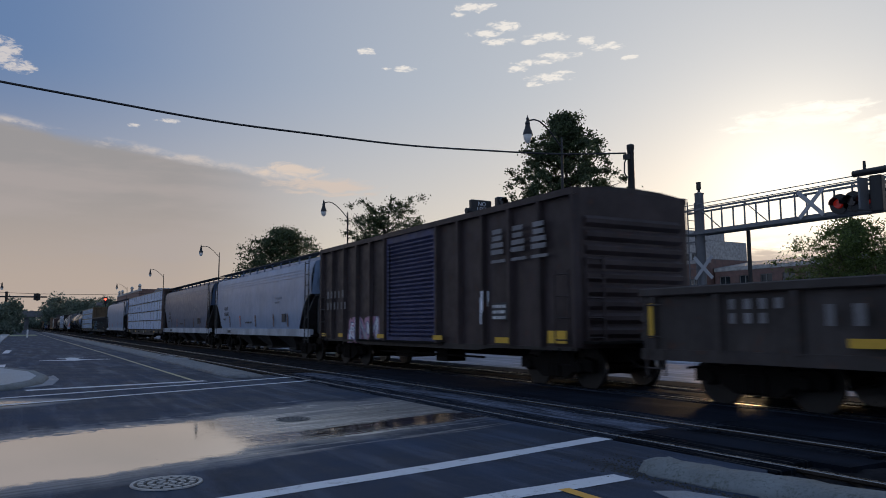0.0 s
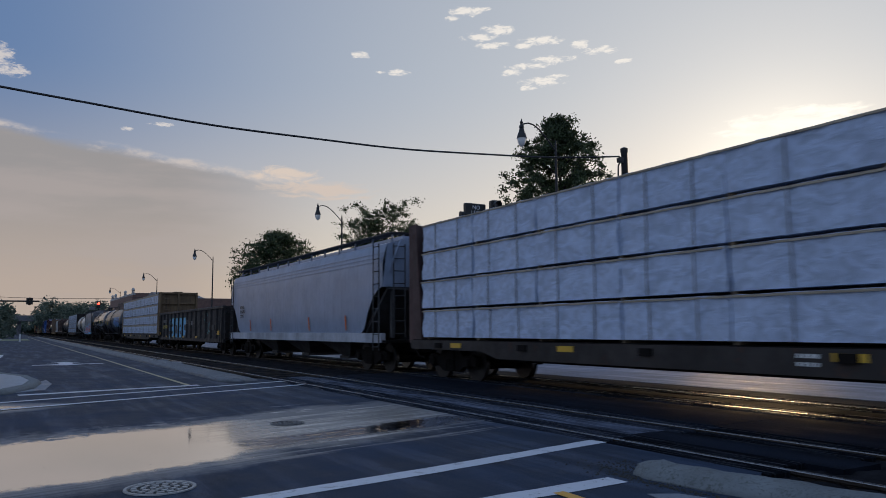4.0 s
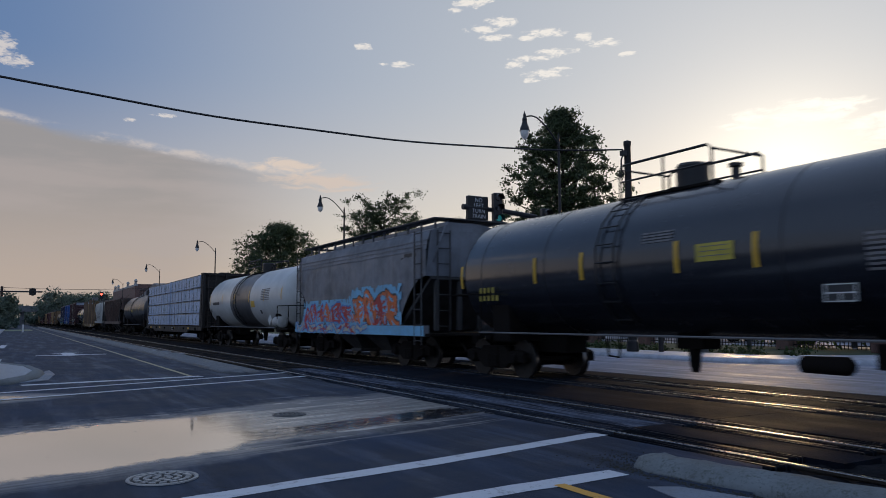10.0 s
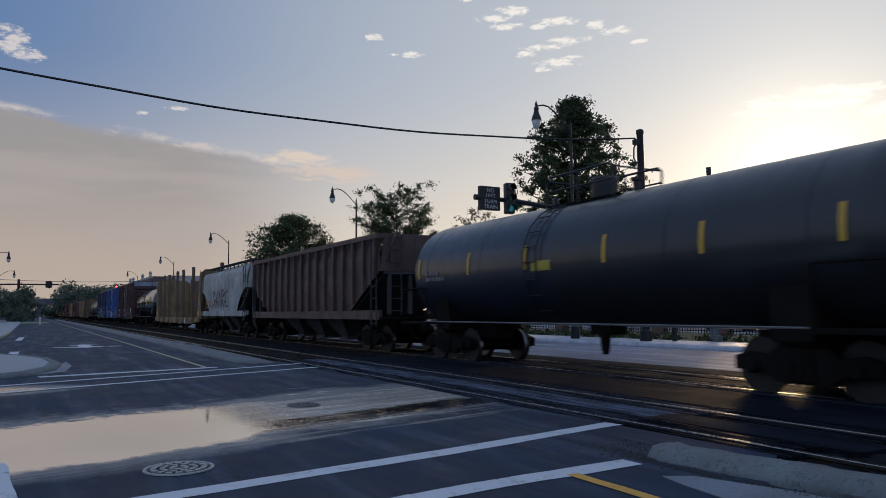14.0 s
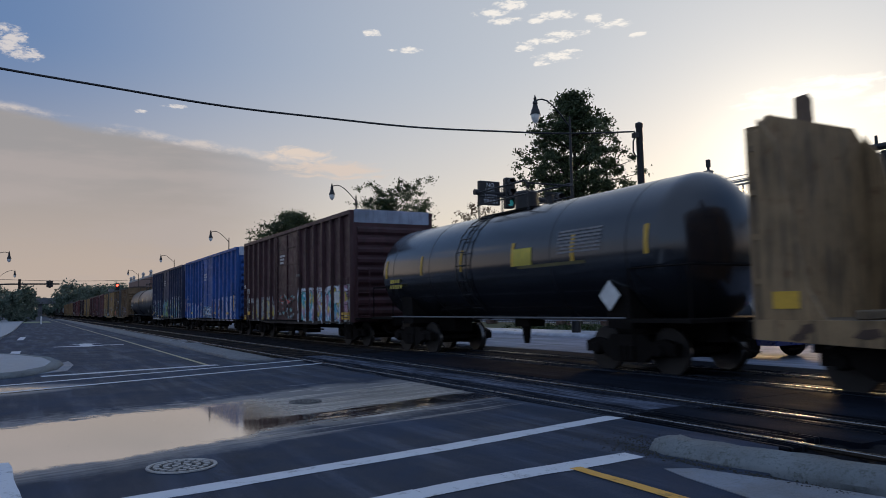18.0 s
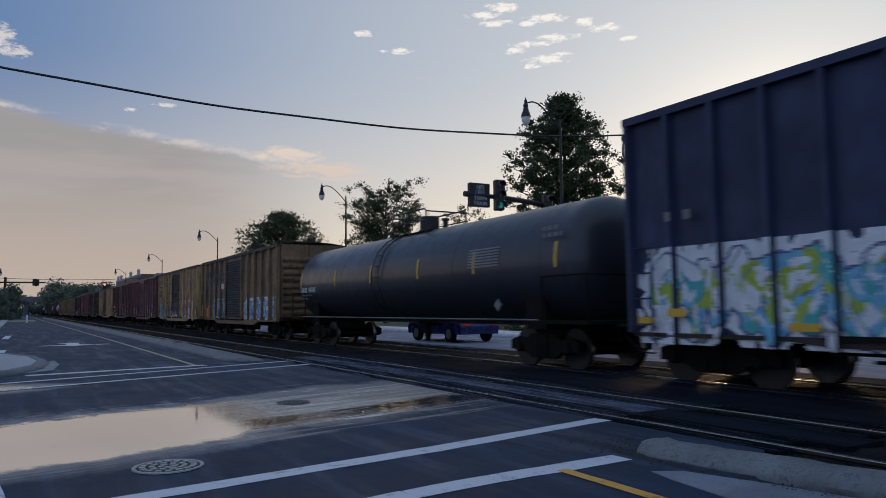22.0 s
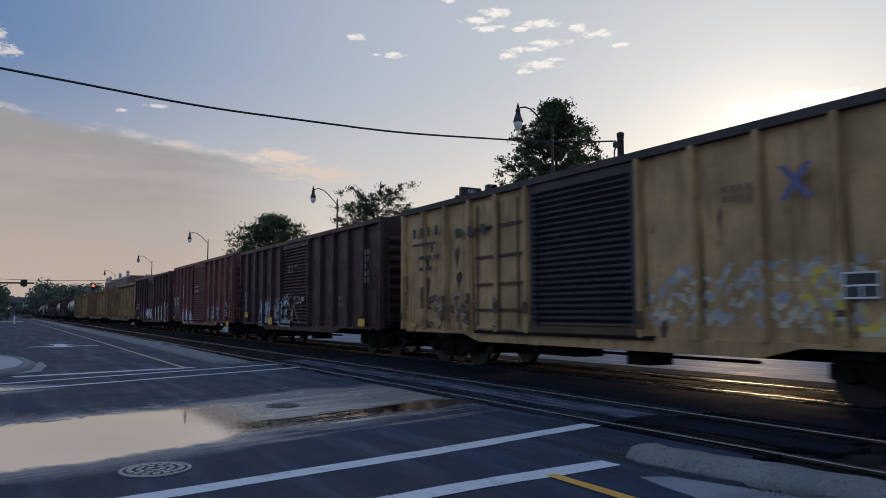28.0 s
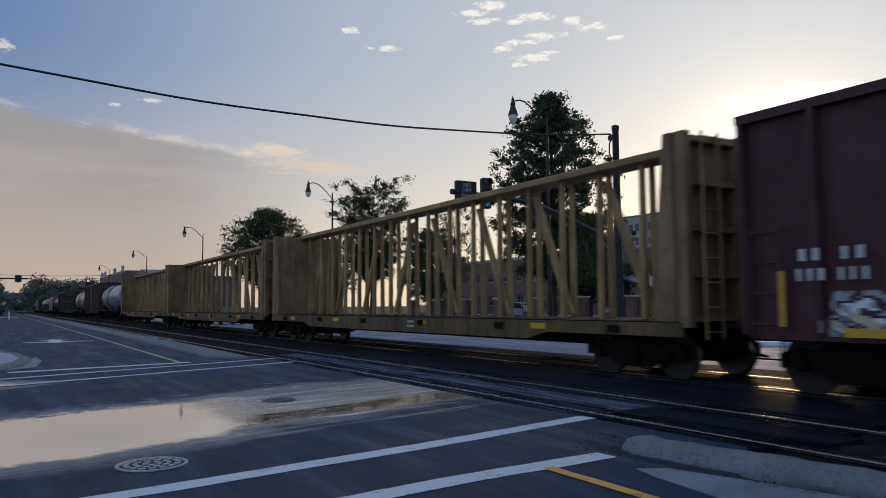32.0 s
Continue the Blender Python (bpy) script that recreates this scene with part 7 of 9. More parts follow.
M_STAMP = plain("printed stamp", (0.04, 0.13, 0.14), 0.5, 0, 0.2, 9, 0)
STAMP = Mesh()
tree_stamp(STAMP, 0.0, 0.0, 0.0, 0.30)
STAMP = STAMP.data("stamp", M_STAMP)


PRINT = Mesh().box(0, 0.42, -0.001, 0.0, 0.0, 0.022).data("print_line", M_STAMP)


def stake_flat(name, label, length, colour):
    """A bulkhead flat car with rows of stout timber stakes."""
    car = thing(name, label, "freight car", group="freight train cars")
    half, W, deck = length / 2, 1.42, 1.05
    body = paint("flat car paint", colour, 0.6, 0.75, 0.6)
    part("deck", Mesh().box(-half, half, -W, W, deck - 0.08, deck), M_TIMBER, car)
    for s in (-1, 1):
        part("side_sill", Mesh().prism([(-half, deck), (half, deck), (half, deck - 0.3), (half - 4, deck - 0.44), (-half + 4, deck - 0.44), (-half, deck - 0.3)], *sorted((s * W, s * (W + 0.09))), "y"), body, car)
        bulk = part("bulkhead", Mesh().prism([(-W, deck), (W, deck), (W, 4.0), (W - 0.3, 4.3), (-W + 0.3, 4.3), (-W, 4.0)], *sorted((s * (half - 0.1), s * (half - 0.16))), "x"), body, car)
        for y in (-W + 0.1, -0.5, 0.5, W - 0.1):
            part("upright", Mesh().box(*sorted((s * (half - 0.1), s * (half + 0.08))), y - 0.07, y + 0.07, deck - 0.1, 4.1), body, bulk)
        for z in (1.6, 2.3, 3.0, 3.7):
            part("cross_rib", Mesh().box(*sorted((s * (half - 0.1), s * (half + 0.05))), -W, W, z, z + 0.09), body, bulk)
        for y in (-W + 0.03, W - 0.03):
            part("gusset", Mesh().prism([(s * (half - 0.16), 4.2), (s * (half - 0.16), deck), (s * (half - 1.15), deck), (s * (half - 0.9), 1.5), (s * (half - 0.45), 3.8)], y - 0.03, y + 0.03, "y"), body, bulk)
        part("centre_post", Mesh().prism([(-0.16, 4.0), (0.14, 4.0), (0.10, 4.72), (0.0, 4.8), (-0.14, 4.74)], *sorted((s * (half - 0.1), s * (half + 0.06))), "x"), M_STAKE, bulk)
        part("reflector", Mesh().box(*sorted((s * (half - 0.75), s * (half - 0.3))), -W - 0.012, -W - 0.001, 1.22, 1.48), M_ORANGE, bulk)
        ladder(car, s * (half + 0.2), -0.9, deck - 0.3, 4.0, 0.42, body, along="y")
    rnd = random.Random(5)
    for s, xs in ((-1, (7.9, 4.1, 1.5, -2.28, -4.65, -7.0)), (1, (3.75, 1.45, -5.0, -8.9))):
        for x in xs:
            lean, w = -rnd.uniform(0.05, 0.2), rnd.uniform(0.085, 0.115)
            tall = rnd.uniform(4.45, 4.58)
            y = s * W
            part("stake", Mesh().prism([(x - w, deck - 0.4), (x + w, deck - 0.4), (x + w * 0.9 + lean, tall - 0.12), (x + w * 0.4 + lean, tall), (x - w * 0.9 + lean, tall - 0.03)], *sorted((y - 0.02 * s, y + 0.17 * s)), "y"), M_STAKE, car)
            part("stake_pocket", Mesh().box(x - 0.19, x + 0.19, *sorted((s * (W + 0.09), s * (W + 0.20))), deck - 0.34, deck - 0.04), body, car)
    for x in np.arange(-half + 1.6, half - 1.0, 2.4):
        part("cross_bearer", Mesh().rbox(x - 0.09, x + 0.09, -W + 0.1, W - 0.1, deck + 0.002, deck + 0.14, 0.02), M_TIMBER, car)
    part("centre_sill", Mesh().box(-half + 0.2, half - 0.2, -0.4, 0.4, 0.5, deck - 0.08), M_DARK, car)
    y = -W - 0.095
    patches(car, y, [(half - 1.1, deck - 0.24, 0.38, 0.2), (4.56, 0.93, 0.4, 0.1)])
    part("sticker", Mesh().box(4.62, 5.02, y - 0.005, y, 0.62, 0.92), SPRAY["white"], car)
    part("sticker", Mesh().box(0.0, 0.4, y - 0.005, y, 0.66, 0.92), SPRAY["cream"], car)
    part("sticker", Mesh().box(-6.5, -6.1, y - 0.005, y, 0.72, 0.9), SPRAY["cream"], car)
    part("data_panel", Mesh().box(7.2, 7.8, y - 0.005, y, 0.62, 0.9), M_MARK, car)
    for k in range(3):
        part("data_panel", Mesh().box(7.24 + k * 0.18, 7.39 + k * 0.18, y - 0.008, y - 0.005, 0.65, 0.87), M_MARKDARK, car)
    bars(car, 2.6, 0.78, y, (4, 5), 0.12, 0.09, M_MARKDIM)
    part("number_panel", Mesh().box(-3.9, -2.9, y - 0.005, y, 0.66, 0.84), M_MARKDARK, car)
    bars(car, -3.8, 0.82, y - 0.006, (5,), 0.13, 0.13, M_MARK)
    bars(car, -5.1, 0.84, y, (2,), 0.2, 0.14, M_MARKDARK)
    rnd = random.Random(8)
    for _ in range(26):
        x = rnd.uniform(-half + 0.4, half - 0.6)
        w, h, z = rnd.uniform(0.12, 0.6), rnd.uniform(0.06, 0.24), rnd.uniform(0.66, 0.9)
        part("rust_patch", Mesh().prism([(x, z), (x + w * 0.5, z - 0.03), (x + w, z + 0.02), (x + w * 0.9, min(1.04, z + h)), (x + w * 0.3, min(1.04, z + h * 0.8))], y - 0.003, y, "y"), M_RUSTY, car)
    running_gear(car, half + 0.3, 2.3)
    return car


M_CARROOF = paint("weathered car roof", (0.05, 0.04, 0.038), 0.6, 0.4, 0.3)
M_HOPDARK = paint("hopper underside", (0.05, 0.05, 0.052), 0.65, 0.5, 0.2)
M_WRAP = sheeting("white lumber wrap", (0.45, 0.53, 0.68))
M_BOARD = plain("fresh lumber", (0.36, 0.30, 0.22), 0.8, 0, 0.3, 10)
M_TIMBER = plain("old timber", (0.14, 0.10, 0.06), 0.85, 0, 0.35, 8)
M_WTANK = paint("white fitting paint", (0.5, 0.5, 0.48), 0.45, 0.4, 0.15)
M_RUSTY = plain("rusty scuffs", (0.075, 0.045, 0.030), 0.8, 0, 0.5, 6)
M_STAKE = plain("stake timber", (0.13, 0.085, 0.055), 0.85, 0, 0.35, 6, 0.6)
M_SOOT = plain("black rust streaks", (0.035, 0.022, 0.016), 0.85, 0, 0.5, 6)
M_GREENPANEL = plain("dark green stencil panel", (0.022, 0.05, 0.052), 0.6, 0, 0.3, 4)
M_SILL = paint("grimy side sill", (0.030, 0.024, 0.021), 0.6, 0.6, 0.4)
M_SILLYEL = paint("grimy yellow side sill", (0.13, 0.085, 0.028), 0.6, 0.8, 0.5)
# ---- the cars in their order; front and rear ends along the track at the clip's start ----
TRAIN = []


def couple(car, front, rear):
    TRAIN.append((car, (front + rear) / 2))


BROWN, MAROON, TAN = (0.085, 0.055, 0.045), (0.115, 0.035, 0.033), (0.42, 0.27, 0.125)

# gondola with faint white lettering
car, posts, y = gondola("gondola_car", "low dark brown gondola with faded white lettering", 16.0, (0.045, 0.035, 0.032), 1.95, 0.85, 12)
bars(car, -6.0, 1.72, y - 0.138, (4,), 0.2, 0.16, M_MARKDIM)
bars(car, -6.0, 1.5, y - 0.138, (3,), 0.2, 0.16, M_MARKDIM)
bars(car, -4.4, 1.6, y - 0.138, (2,), 0.3, 0.3, M_MARKDIM)
bars(car, -3.0, 1.6, y - 0.138, (2,), 0.2, 0.2, M_MARKDIM)
patches(car, y - 0.12, [(-4.1, 1.0, 0.6, 0.13), (-7.75, 1.1, 0.1, 0.6), (2, 1.0, 0.6, 0.13)])
couple(car, 6.06, -9.94)

# brown boxcar with a dull blue louvred door
car, posts, y = boxcar("boxcar", "dark brown boxcar with a dull blue louvred door", 14.6, (0.043, 0.030, 0.030), 4.12, 0.85, (0.045, 0.05, 0.115), (-1.65, 1.4), True, 5)
for x in (4.27, 5.1, 5.87):
    m = Mesh()
    for z in (2.98, 3.14, 3.30, 3.46):
        m.box(x + 0.06 * (z > 3.2), x + 0.44 + 0.06 * (z < 3.2), y - 0.139, y - 0.135, z, z + 0.11)
    m.box(x, x + 0.56, y - 0.139, y - 0.135, 2.78, 2.85)
    part("emblem", m, M_MARKDIM, car, "large faded pale block emblem")
bars(car, -6.5, 2.55, y - 0.135, (5,), 0.26, 0.25, M_MARKDIM)
bars(car, -6.5, 2.15, y - 0.135, (6,), 0.24, 0.25, M_MARKDIM)
spray(car, -4.9, -2.3, 0.75, 1.62, y, posts, "RNM", ["pink", "violet", "white", "grey"], 3, 0.10, 0.05)
spray(car, 3.45, 3.95, 1.35, 2.15, y, posts, "V", ["white", "white", "white"], 8, 0.05, 0.05, 0.02, "white sprayed streak")
patches(car, y - 0.138, [(-7.0, 0.95, 0.4, 0.12), (-5.4, 0.95, 0.4, 0.12), (-2.2, 0.95, 0.5, 0.12), (1.4, 0.95, 0.5, 0.12), (4.4, 0.92, 0.55, 0.13), (6.4, 0.95, 0.6, 0.26)])
part("data_panel", Mesh().box(4.3, 4.9, y - 0.140, y - 0.135, 1.45, 1.85), M_MARKDARK, car)
bars(car, 4.33, 1.8, y - 0.141, (5, 5, 5), 0.08, 0.07, M_MARK)
couple(car, -11.63, -26.24)

# two long pale hoppers
for front, rear, colour, name in ((-27.61, -43.72, (0.21, 0.285, 0.41), "pale blue-grey covered hopper with small dark lettering"), (-44.96, -61.03, (0.055, 0.088, 0.155), "grey-blue covered hopper with a rusty end")):
    car, y = covered_hopper("covered_hopper", name, front - rear, colour, 3.86, 0.97, sill_colour=(0.38, 0.40, 0.44), grime=0.12, rust=0.05, rough=0.36)
    half = (front - rear) / 2
    bars(car, -half + 2.3, 2.38, y - 0.01, (4,), 0.15, 0.2, M_MARKDARK)
    bars(car, -half + 2.3, 2.08, y - 0.01, (5,), 0.15, 0.2, M_MARKDARK)
    bars(car, -half + 2.1, 1.75, y - 0.01, (5,), 0.08, 0.1, M_MARKDARK)
    for x, c in ((-half + 3.5, "brown"), (-half + 5.6, "orange"), (-half + 8.4, "brown"), (-half + 11.3, "brown"), (half - 2.8, "brown")):
        part("rust_mark", Mesh().prism([(x, 1.3), (x + 0.09, 1.3), (x - 0.02, 1.85), (x - 0.14, 1.85)], y - 0.012, y - 0.002, "y"), SPRAY[c], car)
    bars(car, -half + 6.6, 1.55, y - 0.01, (9,), 0.1, 0.08, M_MARKDARK)
    bars(car, half - 4.6, 2.6, y - 0.01, (7, 5), 0.1, 0.12, SPRAY["grey"])
    part("data_panel", Mesh().box(half - 3.6, half - 3.1, y - 0.014, y - 0.004, 1.5, 1.85), M_MARKDARK, car)
    part("data_panel", Mesh().box(-half + 3.2, -half + 3.8, y - 0.045, y - 0.034, 0.98, 1.12), M_MARKDARK, car)
    couple(car, front, rear)

couple(centre_beam("lumber_car", "flat car loaded with white-wrapped lumber packs, dark brown bulkheads", 21.85, (0.10, 0.085, 0.05), (2.6, 2.6, 2.6, 2.45, 3.9, 3.9, 2.5), 3, marks=False, bulk=(0.075, 0.04, 0.035)), -62.06, -83.92)

car, y = covered_hopper("covered_hopper", "long white covered hopper with grey roof walk", 18.1, (0.24, 0.295, 0.395), 3.98, 0.97, sill_colour=(0.38, 0.40, 0.44), grime=0.15, rust=0.05, rough=0.36)
bars(car, -7.2, 2.5, y - 0.01, (4, 5, 4), 0.13, 0.15, M_MARKDARK)
for x in (-5.4, -2.2, 2.6, 6.2):
    part("rust_mark", Mesh().prism([(x, 1.3), (x + 0.09, 1.3), (x, 1.8), (x - 0.1, 1.8)], y - 0.012, y - 0.002, "y"), SPRAY["orange"], car)
couple(car, -85.74, -103.88)

car, posts, y = gondola("gondola_car", "long black gondola with sky blue block graffiti", 19.5, (0.019, 0.017, 0.018), 2.62, 0.82, 15)
tall = [("grey", block(-5.92, 0.0, 0.74, 2.2)), (None, block(-5.92, 0.0, 0.74, 2.2))]
for a, b in ((-5.86, -4.52), (-4.40, -2.98), (-2.92, -1.52), (-1.44, -0.10)):
    tall += [("teal", block(a - 0.03, b + 0.03, 0.76, 2.17)), ("sky", block(a, b, 0.80, 2.13))]
for q in (block(-5.5, -4.46, 1.60, 1.76), block(-5.92, -4.9, 1.12, 1.30), block(-3.92, -3.39, 1.13, 1.70), block(-2.47, -1.46, 1.56, 1.72), block(-2.47, -1.46, 1.10, 1.30), block(-0.99, -0.43, 1.36, 1.70), block(-0.94, 0.0, 0.70, 1.02)):
    tall.append(("black", q))
shapes_on(car, (-5.95, 0.02, 0.72, 2.2), y, posts, tall, "sky blue sprayed block letters", ragged=0.012)
spray(car, 5.0, 6.5, 0.95, 2.3, y, posts, "SA", ["black", "black", "teal"], 15, 0.08, 0.05, 0.0, "faint grey sprayed scrawl", drop=0.65)
bars(car, -7.9, 2.1, y - 0.138, (4,), 0.26, 0.22, M_MARKDIM)
bars(car, -7.9, 1.72, y - 0.138, (6,), 0.22, 0.24, M_MARKYEL)
bars(car, 0.4, 2.0, y - 0.138, (1, 1), 0.24, 0.1, M_MARKDIM)
bars(car, 1.4, 1.9, y - 0.138, (3,), 0.3, 0.26, M_MARKDIM, seed=4)
part("data_panel", Mesh().box(7.35, 7.95, y - 0.146, y - 0.114, 1.34, 1.62), M_MARKDARK, car)
bars(car, 7.4, 1.58, y - 0.123, (5, 5, 5), 0.07, 0.04, M_MARK)
patches(car, y - 0.12, [(-9.4, 1.05, 0.3, 0.2), (-6.9, 0.86, 0.4, 0.1), (-4.2, 0.86, 0.4, 0.1), (-0.9, 0.86, 0.5, 0.1), (3.0, 0.86, 0.5, 0.12), (8.5, 1.08, 0.6, 0.22)])
couple(car, -105.12, -124.67)

car = centre_beam("lumber_car", "yellow-ended flat car stacked with white lumber packs stamped with green marks", 21.57, (0.15, 0.098, 0.05), (5.1, 5.1, 5.1, 4.95), 7)
couple(car, -126.01, -147.58)

BLACK = (0.014, 0.020, 0.034)
car, R, zc = tank_car("tank_car", "black tank car sprayed with white and blue graffiti", 15.0, ((0, 1, BLACK),))
for a, b, sh, pal, sd, fat, halo, drop in ((-1.9, 1.3, "AKARE", ["grey", "black", "black"], 21, 0.12, 0.065, 0.2), (1.3, 5.9, "SKZSK", ["sky", "blue", "blue", "blue"], 22, 0.17, 0.06, 0.15), (1.5, 5.8, "VZVZV", ["grey", "grey", "grey"], 23, 0.012, 0.0, 0.5)):
    ob = spray(car, a, b, zc - 0.7, zc + 0.4, 0.0, [], sh, pal, sd, fat, 0.03, halo, "soft blue and white sprayed shapes", 0.4, drop)
    for v in ob.data.vertices:
        v.co.y = shell_at(R, zc, v.co.z) - 0.014 - 0.003 * (sd - 21)
on_tank(car, R, zc, -4.9, -4.4, zc - 0.35, zc - 0.05, M_MARKYEL)
on_tank(car, R, zc, 4.4, 6.0, zc - 0.1, zc + 0.55, M_MARKDIM, "lettering", 8, True)
couple(car, -149.0, -164.0)
car, R, zc = tank_car("tank_car", "navy black tank car with a yellow placard", 13.7, ((0, 1, (0.010, 0.012, 0.018)),), 3.9, rough=0.22, inset=1.5, strips=(-6.3, -3.25, -1.7, 0.79, 2.38, 5.6), strip_z=-0.3)
placard = on_tank(car, R, zc, 1.27, 2.03, zc - 0.14, zc + 0.16, M_MARKYEL)
for k in range(3):
    z = zc - 0.06 + k * 0.08
    part("print_line", Mesh().box(1.36, 1.94, shell_at(R, zc, z) - 0.018, shell_at(R, zc, z) - 0.013, z, z + 0.014), M_MARKDIM, placard)
on_tank(car, R, zc, 4.15, 5.35, zc - 0.45, zc + 0.1, M_MARKDIM, "lettering", 8, True)
on_tank(car, R, zc, 0.0, 0.75, zc + 0.28, zc + 0.5, M_MARKDIM, "lettering", 4, True)
bars(car, -5.4, zc - 0.32, -R - 0.012, (4, 5), 0.13, 0.13, M_MARKYEL)
data_panel(car, 3.45, zc - 0.86, 0.48, 0.26, shell_at(R, zc, zc - 0.6) - 0.012)
part("brake_cylinder", Mesh().lathe([(2.65, 0.02), (2.68, 0.13), (3.4, 0.14), (3.46, 0.1), (3.5, 0.02)], (0, -0.75, 0.66), "x", 14), M_DARK, car, smooth=True)
part("brake_pipe", Mesh().tube([(-1.75, -0.7, 0.95), (-1.72, -0.7, 0.62), (-1.4, -0.7, 0.6), (-1.37, -0.7, 0.95)], 0.025, 6), M_DARK, car)
couple(car, -165.07, -178.83)

car, y = covered_hopper("covered_hopper", "short light grey hopper with orange and blue graffiti", 10.78, (0.155, 0.17, 0.195), 3.88, 0.97, cut=1.7, bays=2, grime=0.2, rust=0.06, rough=0.4)
spray(car, -4.6, 0.4, 1.1, 2.1, y, [], "MNARS", ["sky", "blue", "red", "red", "orange"], 31, 0.14, 0.045, 0.10)
spray(car, 0.0, 3.95, 1.0, 2.45, y, [], "SRSR", ["sky", "black", "orange", "orange", "red"], 32, 0.20, 0.045, 0.12)
part("painted_band", Mesh().box(-5.38, 5.38, y - 0.05, y - 0.036, 0.92, 1.2), SPRAY["sky"], car, "sky blue sprayed band")
spray(car, -5.3, 1.6, 0.9, 1.32, y - 0.052, [], "VAZVNAVZAV", ["sky", "blue", "cream", "red", "cream"], 33, 0.08, 0.035, 0.05, "flame-shaped blue and cream sprayed band")
for a, b, zz in ((3.7, 4.8, 3.0), (2.95, 3.95, 2.6), (-5.2, -4.3, 2.55)):
    spray(car, a, b, zz - 0.3, zz + 0.35, y + 0.03, [], "SEV", ["black", "black", "black"], int(a * 10) + 90, 0.03, 0.04, 0.0, "thin black sprayed scrawl")
couple(car, -180.09, -190.87)

WT = (0.55, 0.55, 0.53)
car, R, zc = tank_car("tank_car", "white tank car with a broad dark grey band", 15.2, ((0, 0.365, WT), (0.365, 0.615, (0.06, 0.06, 0.064)), (0.615, 1, WT)), 3.86, rust=0.05, rough=0.4, grime=0.14, welds=False)
on_tank(car, R, zc, -5.9, -4.4, zc - 0.16, zc + 0.0, M_MARKDARK, "lettering", 1)
on_tank(car, R, zc, 1.9, 2.55, zc - 0.4, zc - 0.1, M_ORANGE)
on_tank(car, R, zc, 3.6, 4.9, zc - 0.1, zc + 0.45, M_MARKDIM, "lettering", 7, True)
on_tank(car, R, zc, 3.2, 3.45, zc - 0.72, zc - 0.55, M_MARKDARK)
part("placard", Mesh().prism([(4.9, 1.15), (5.15, 1.4), (4.9, 1.65), (4.65, 1.4)], -1.40, -1.38, "y"), M_MARK, car)
part("air_tank", Mesh().lathe([(5.5, 0.18), (5.55, 0.25), (6.35, 0.25), (6.4, 0.18)], (0, -1.25, 1.3), "x", 16), M_WTANK, car, smooth=True)
couple(car, -192.15, -207.25)

couple(centre_beam("lumber_car", "flat car loaded with white stamped lumber packs, black bulkheads", 21.32, (0.045, 0.035, 0.03), (2.35, 2.45, 2.45, 2.52, -0.52, 2.45, 2.45, 2.45, 2.35), 12, bulk=(0.016, 0.013, 0.013)), -208.59, -229.91)

car, R, zc = tank_car("tank_car", "black tank car with yellow reflective strips", 14.9, ((0, 0.48, BLACK), (0.48, 1, (0.017, 0.018, 0.022))), 3.88)
bars(car, -6.0, 2.45, -R - 0.012, (4, 6), 0.14, 0.1, M_MARKDIM)
on_tank(car, R, zc, -0.9, -0.2, zc - 0.2, zc + 0.02, M_MARKYEL)
couple(car, -231.3, -246.2)

car, y = covered_hopper("open_hopper", "dark brown ribbed hopper car with sloping ends", 15.56, (0.10, 0.062, 0.052), 3.84, 1.15, ribs=17, cut=2.6, roof=False, grime=0.55, rust=0.35, bays=3)
couple(car, -247.94, -263.5)

car, y = covered_hopper("covered_hopper", "short dirty white covered hopper with faint scrawls", 11.6, (0.40, 0.41, 0.40), 3.82, 1.22, cut=2.2, bays=2, grime=0.55, rust=0.3)
spray(car, -2.6, 1.6, 1.7, 2.75, y + 0.01, [], "SANRE", ["grey", "black", "black"], 41, 0.03, 0.045, 0.0, "thin black sprayed scrawl")
spray(car, -4.3, -2.8, 1.6, 2.2, y + 0.01, [], "RE", ["cream", "brown", "orange"], 42, 0.05, 0.045, 0.02, "rusty brown lettering", drop=0.5)
couple(car, -264.85, -276.44)

couple(stake_flat("bulkhead_flat_car", "empty tan bulkhead flat car with upright timber stakes", 19.81, (0.27, 0.175, 0.085)), -277.34, -297.15)

car, R, zc = tank_car("tank_car", "glossy black tank car with yellow placard", 13.4, ((0, 1, (0.010, 0.012, 0.016)),), 3.85, rough=0.2)
on_tank(car, R, zc, 1.4, 2.15, zc - 0.15, zc + 0.25, M_MARKYEL)
on_tank(car, R, zc, 3.1, 4.5, zc + 0.02, zc + 0.55, M_MARKDIM, "lettering", 7, True)
bars(car, -5.4, zc - 0.2, -R - 0.015, (4, 5), 0.13, 0.11, M_MARKYEL)
on_tank(car, R, zc, 1.6, 4.0, zc - 0.22, zc - 0.15, M_MARKOLD, "painted_line", 1)
part("placard", Mesh().prism([(4.6, 1.2), (4.9, 1.5), (4.6, 1.8), (4.3, 1.5)], -1.36, -1.33, "y"), M_MARK, car)
couple(car, -298.5, -311.9)

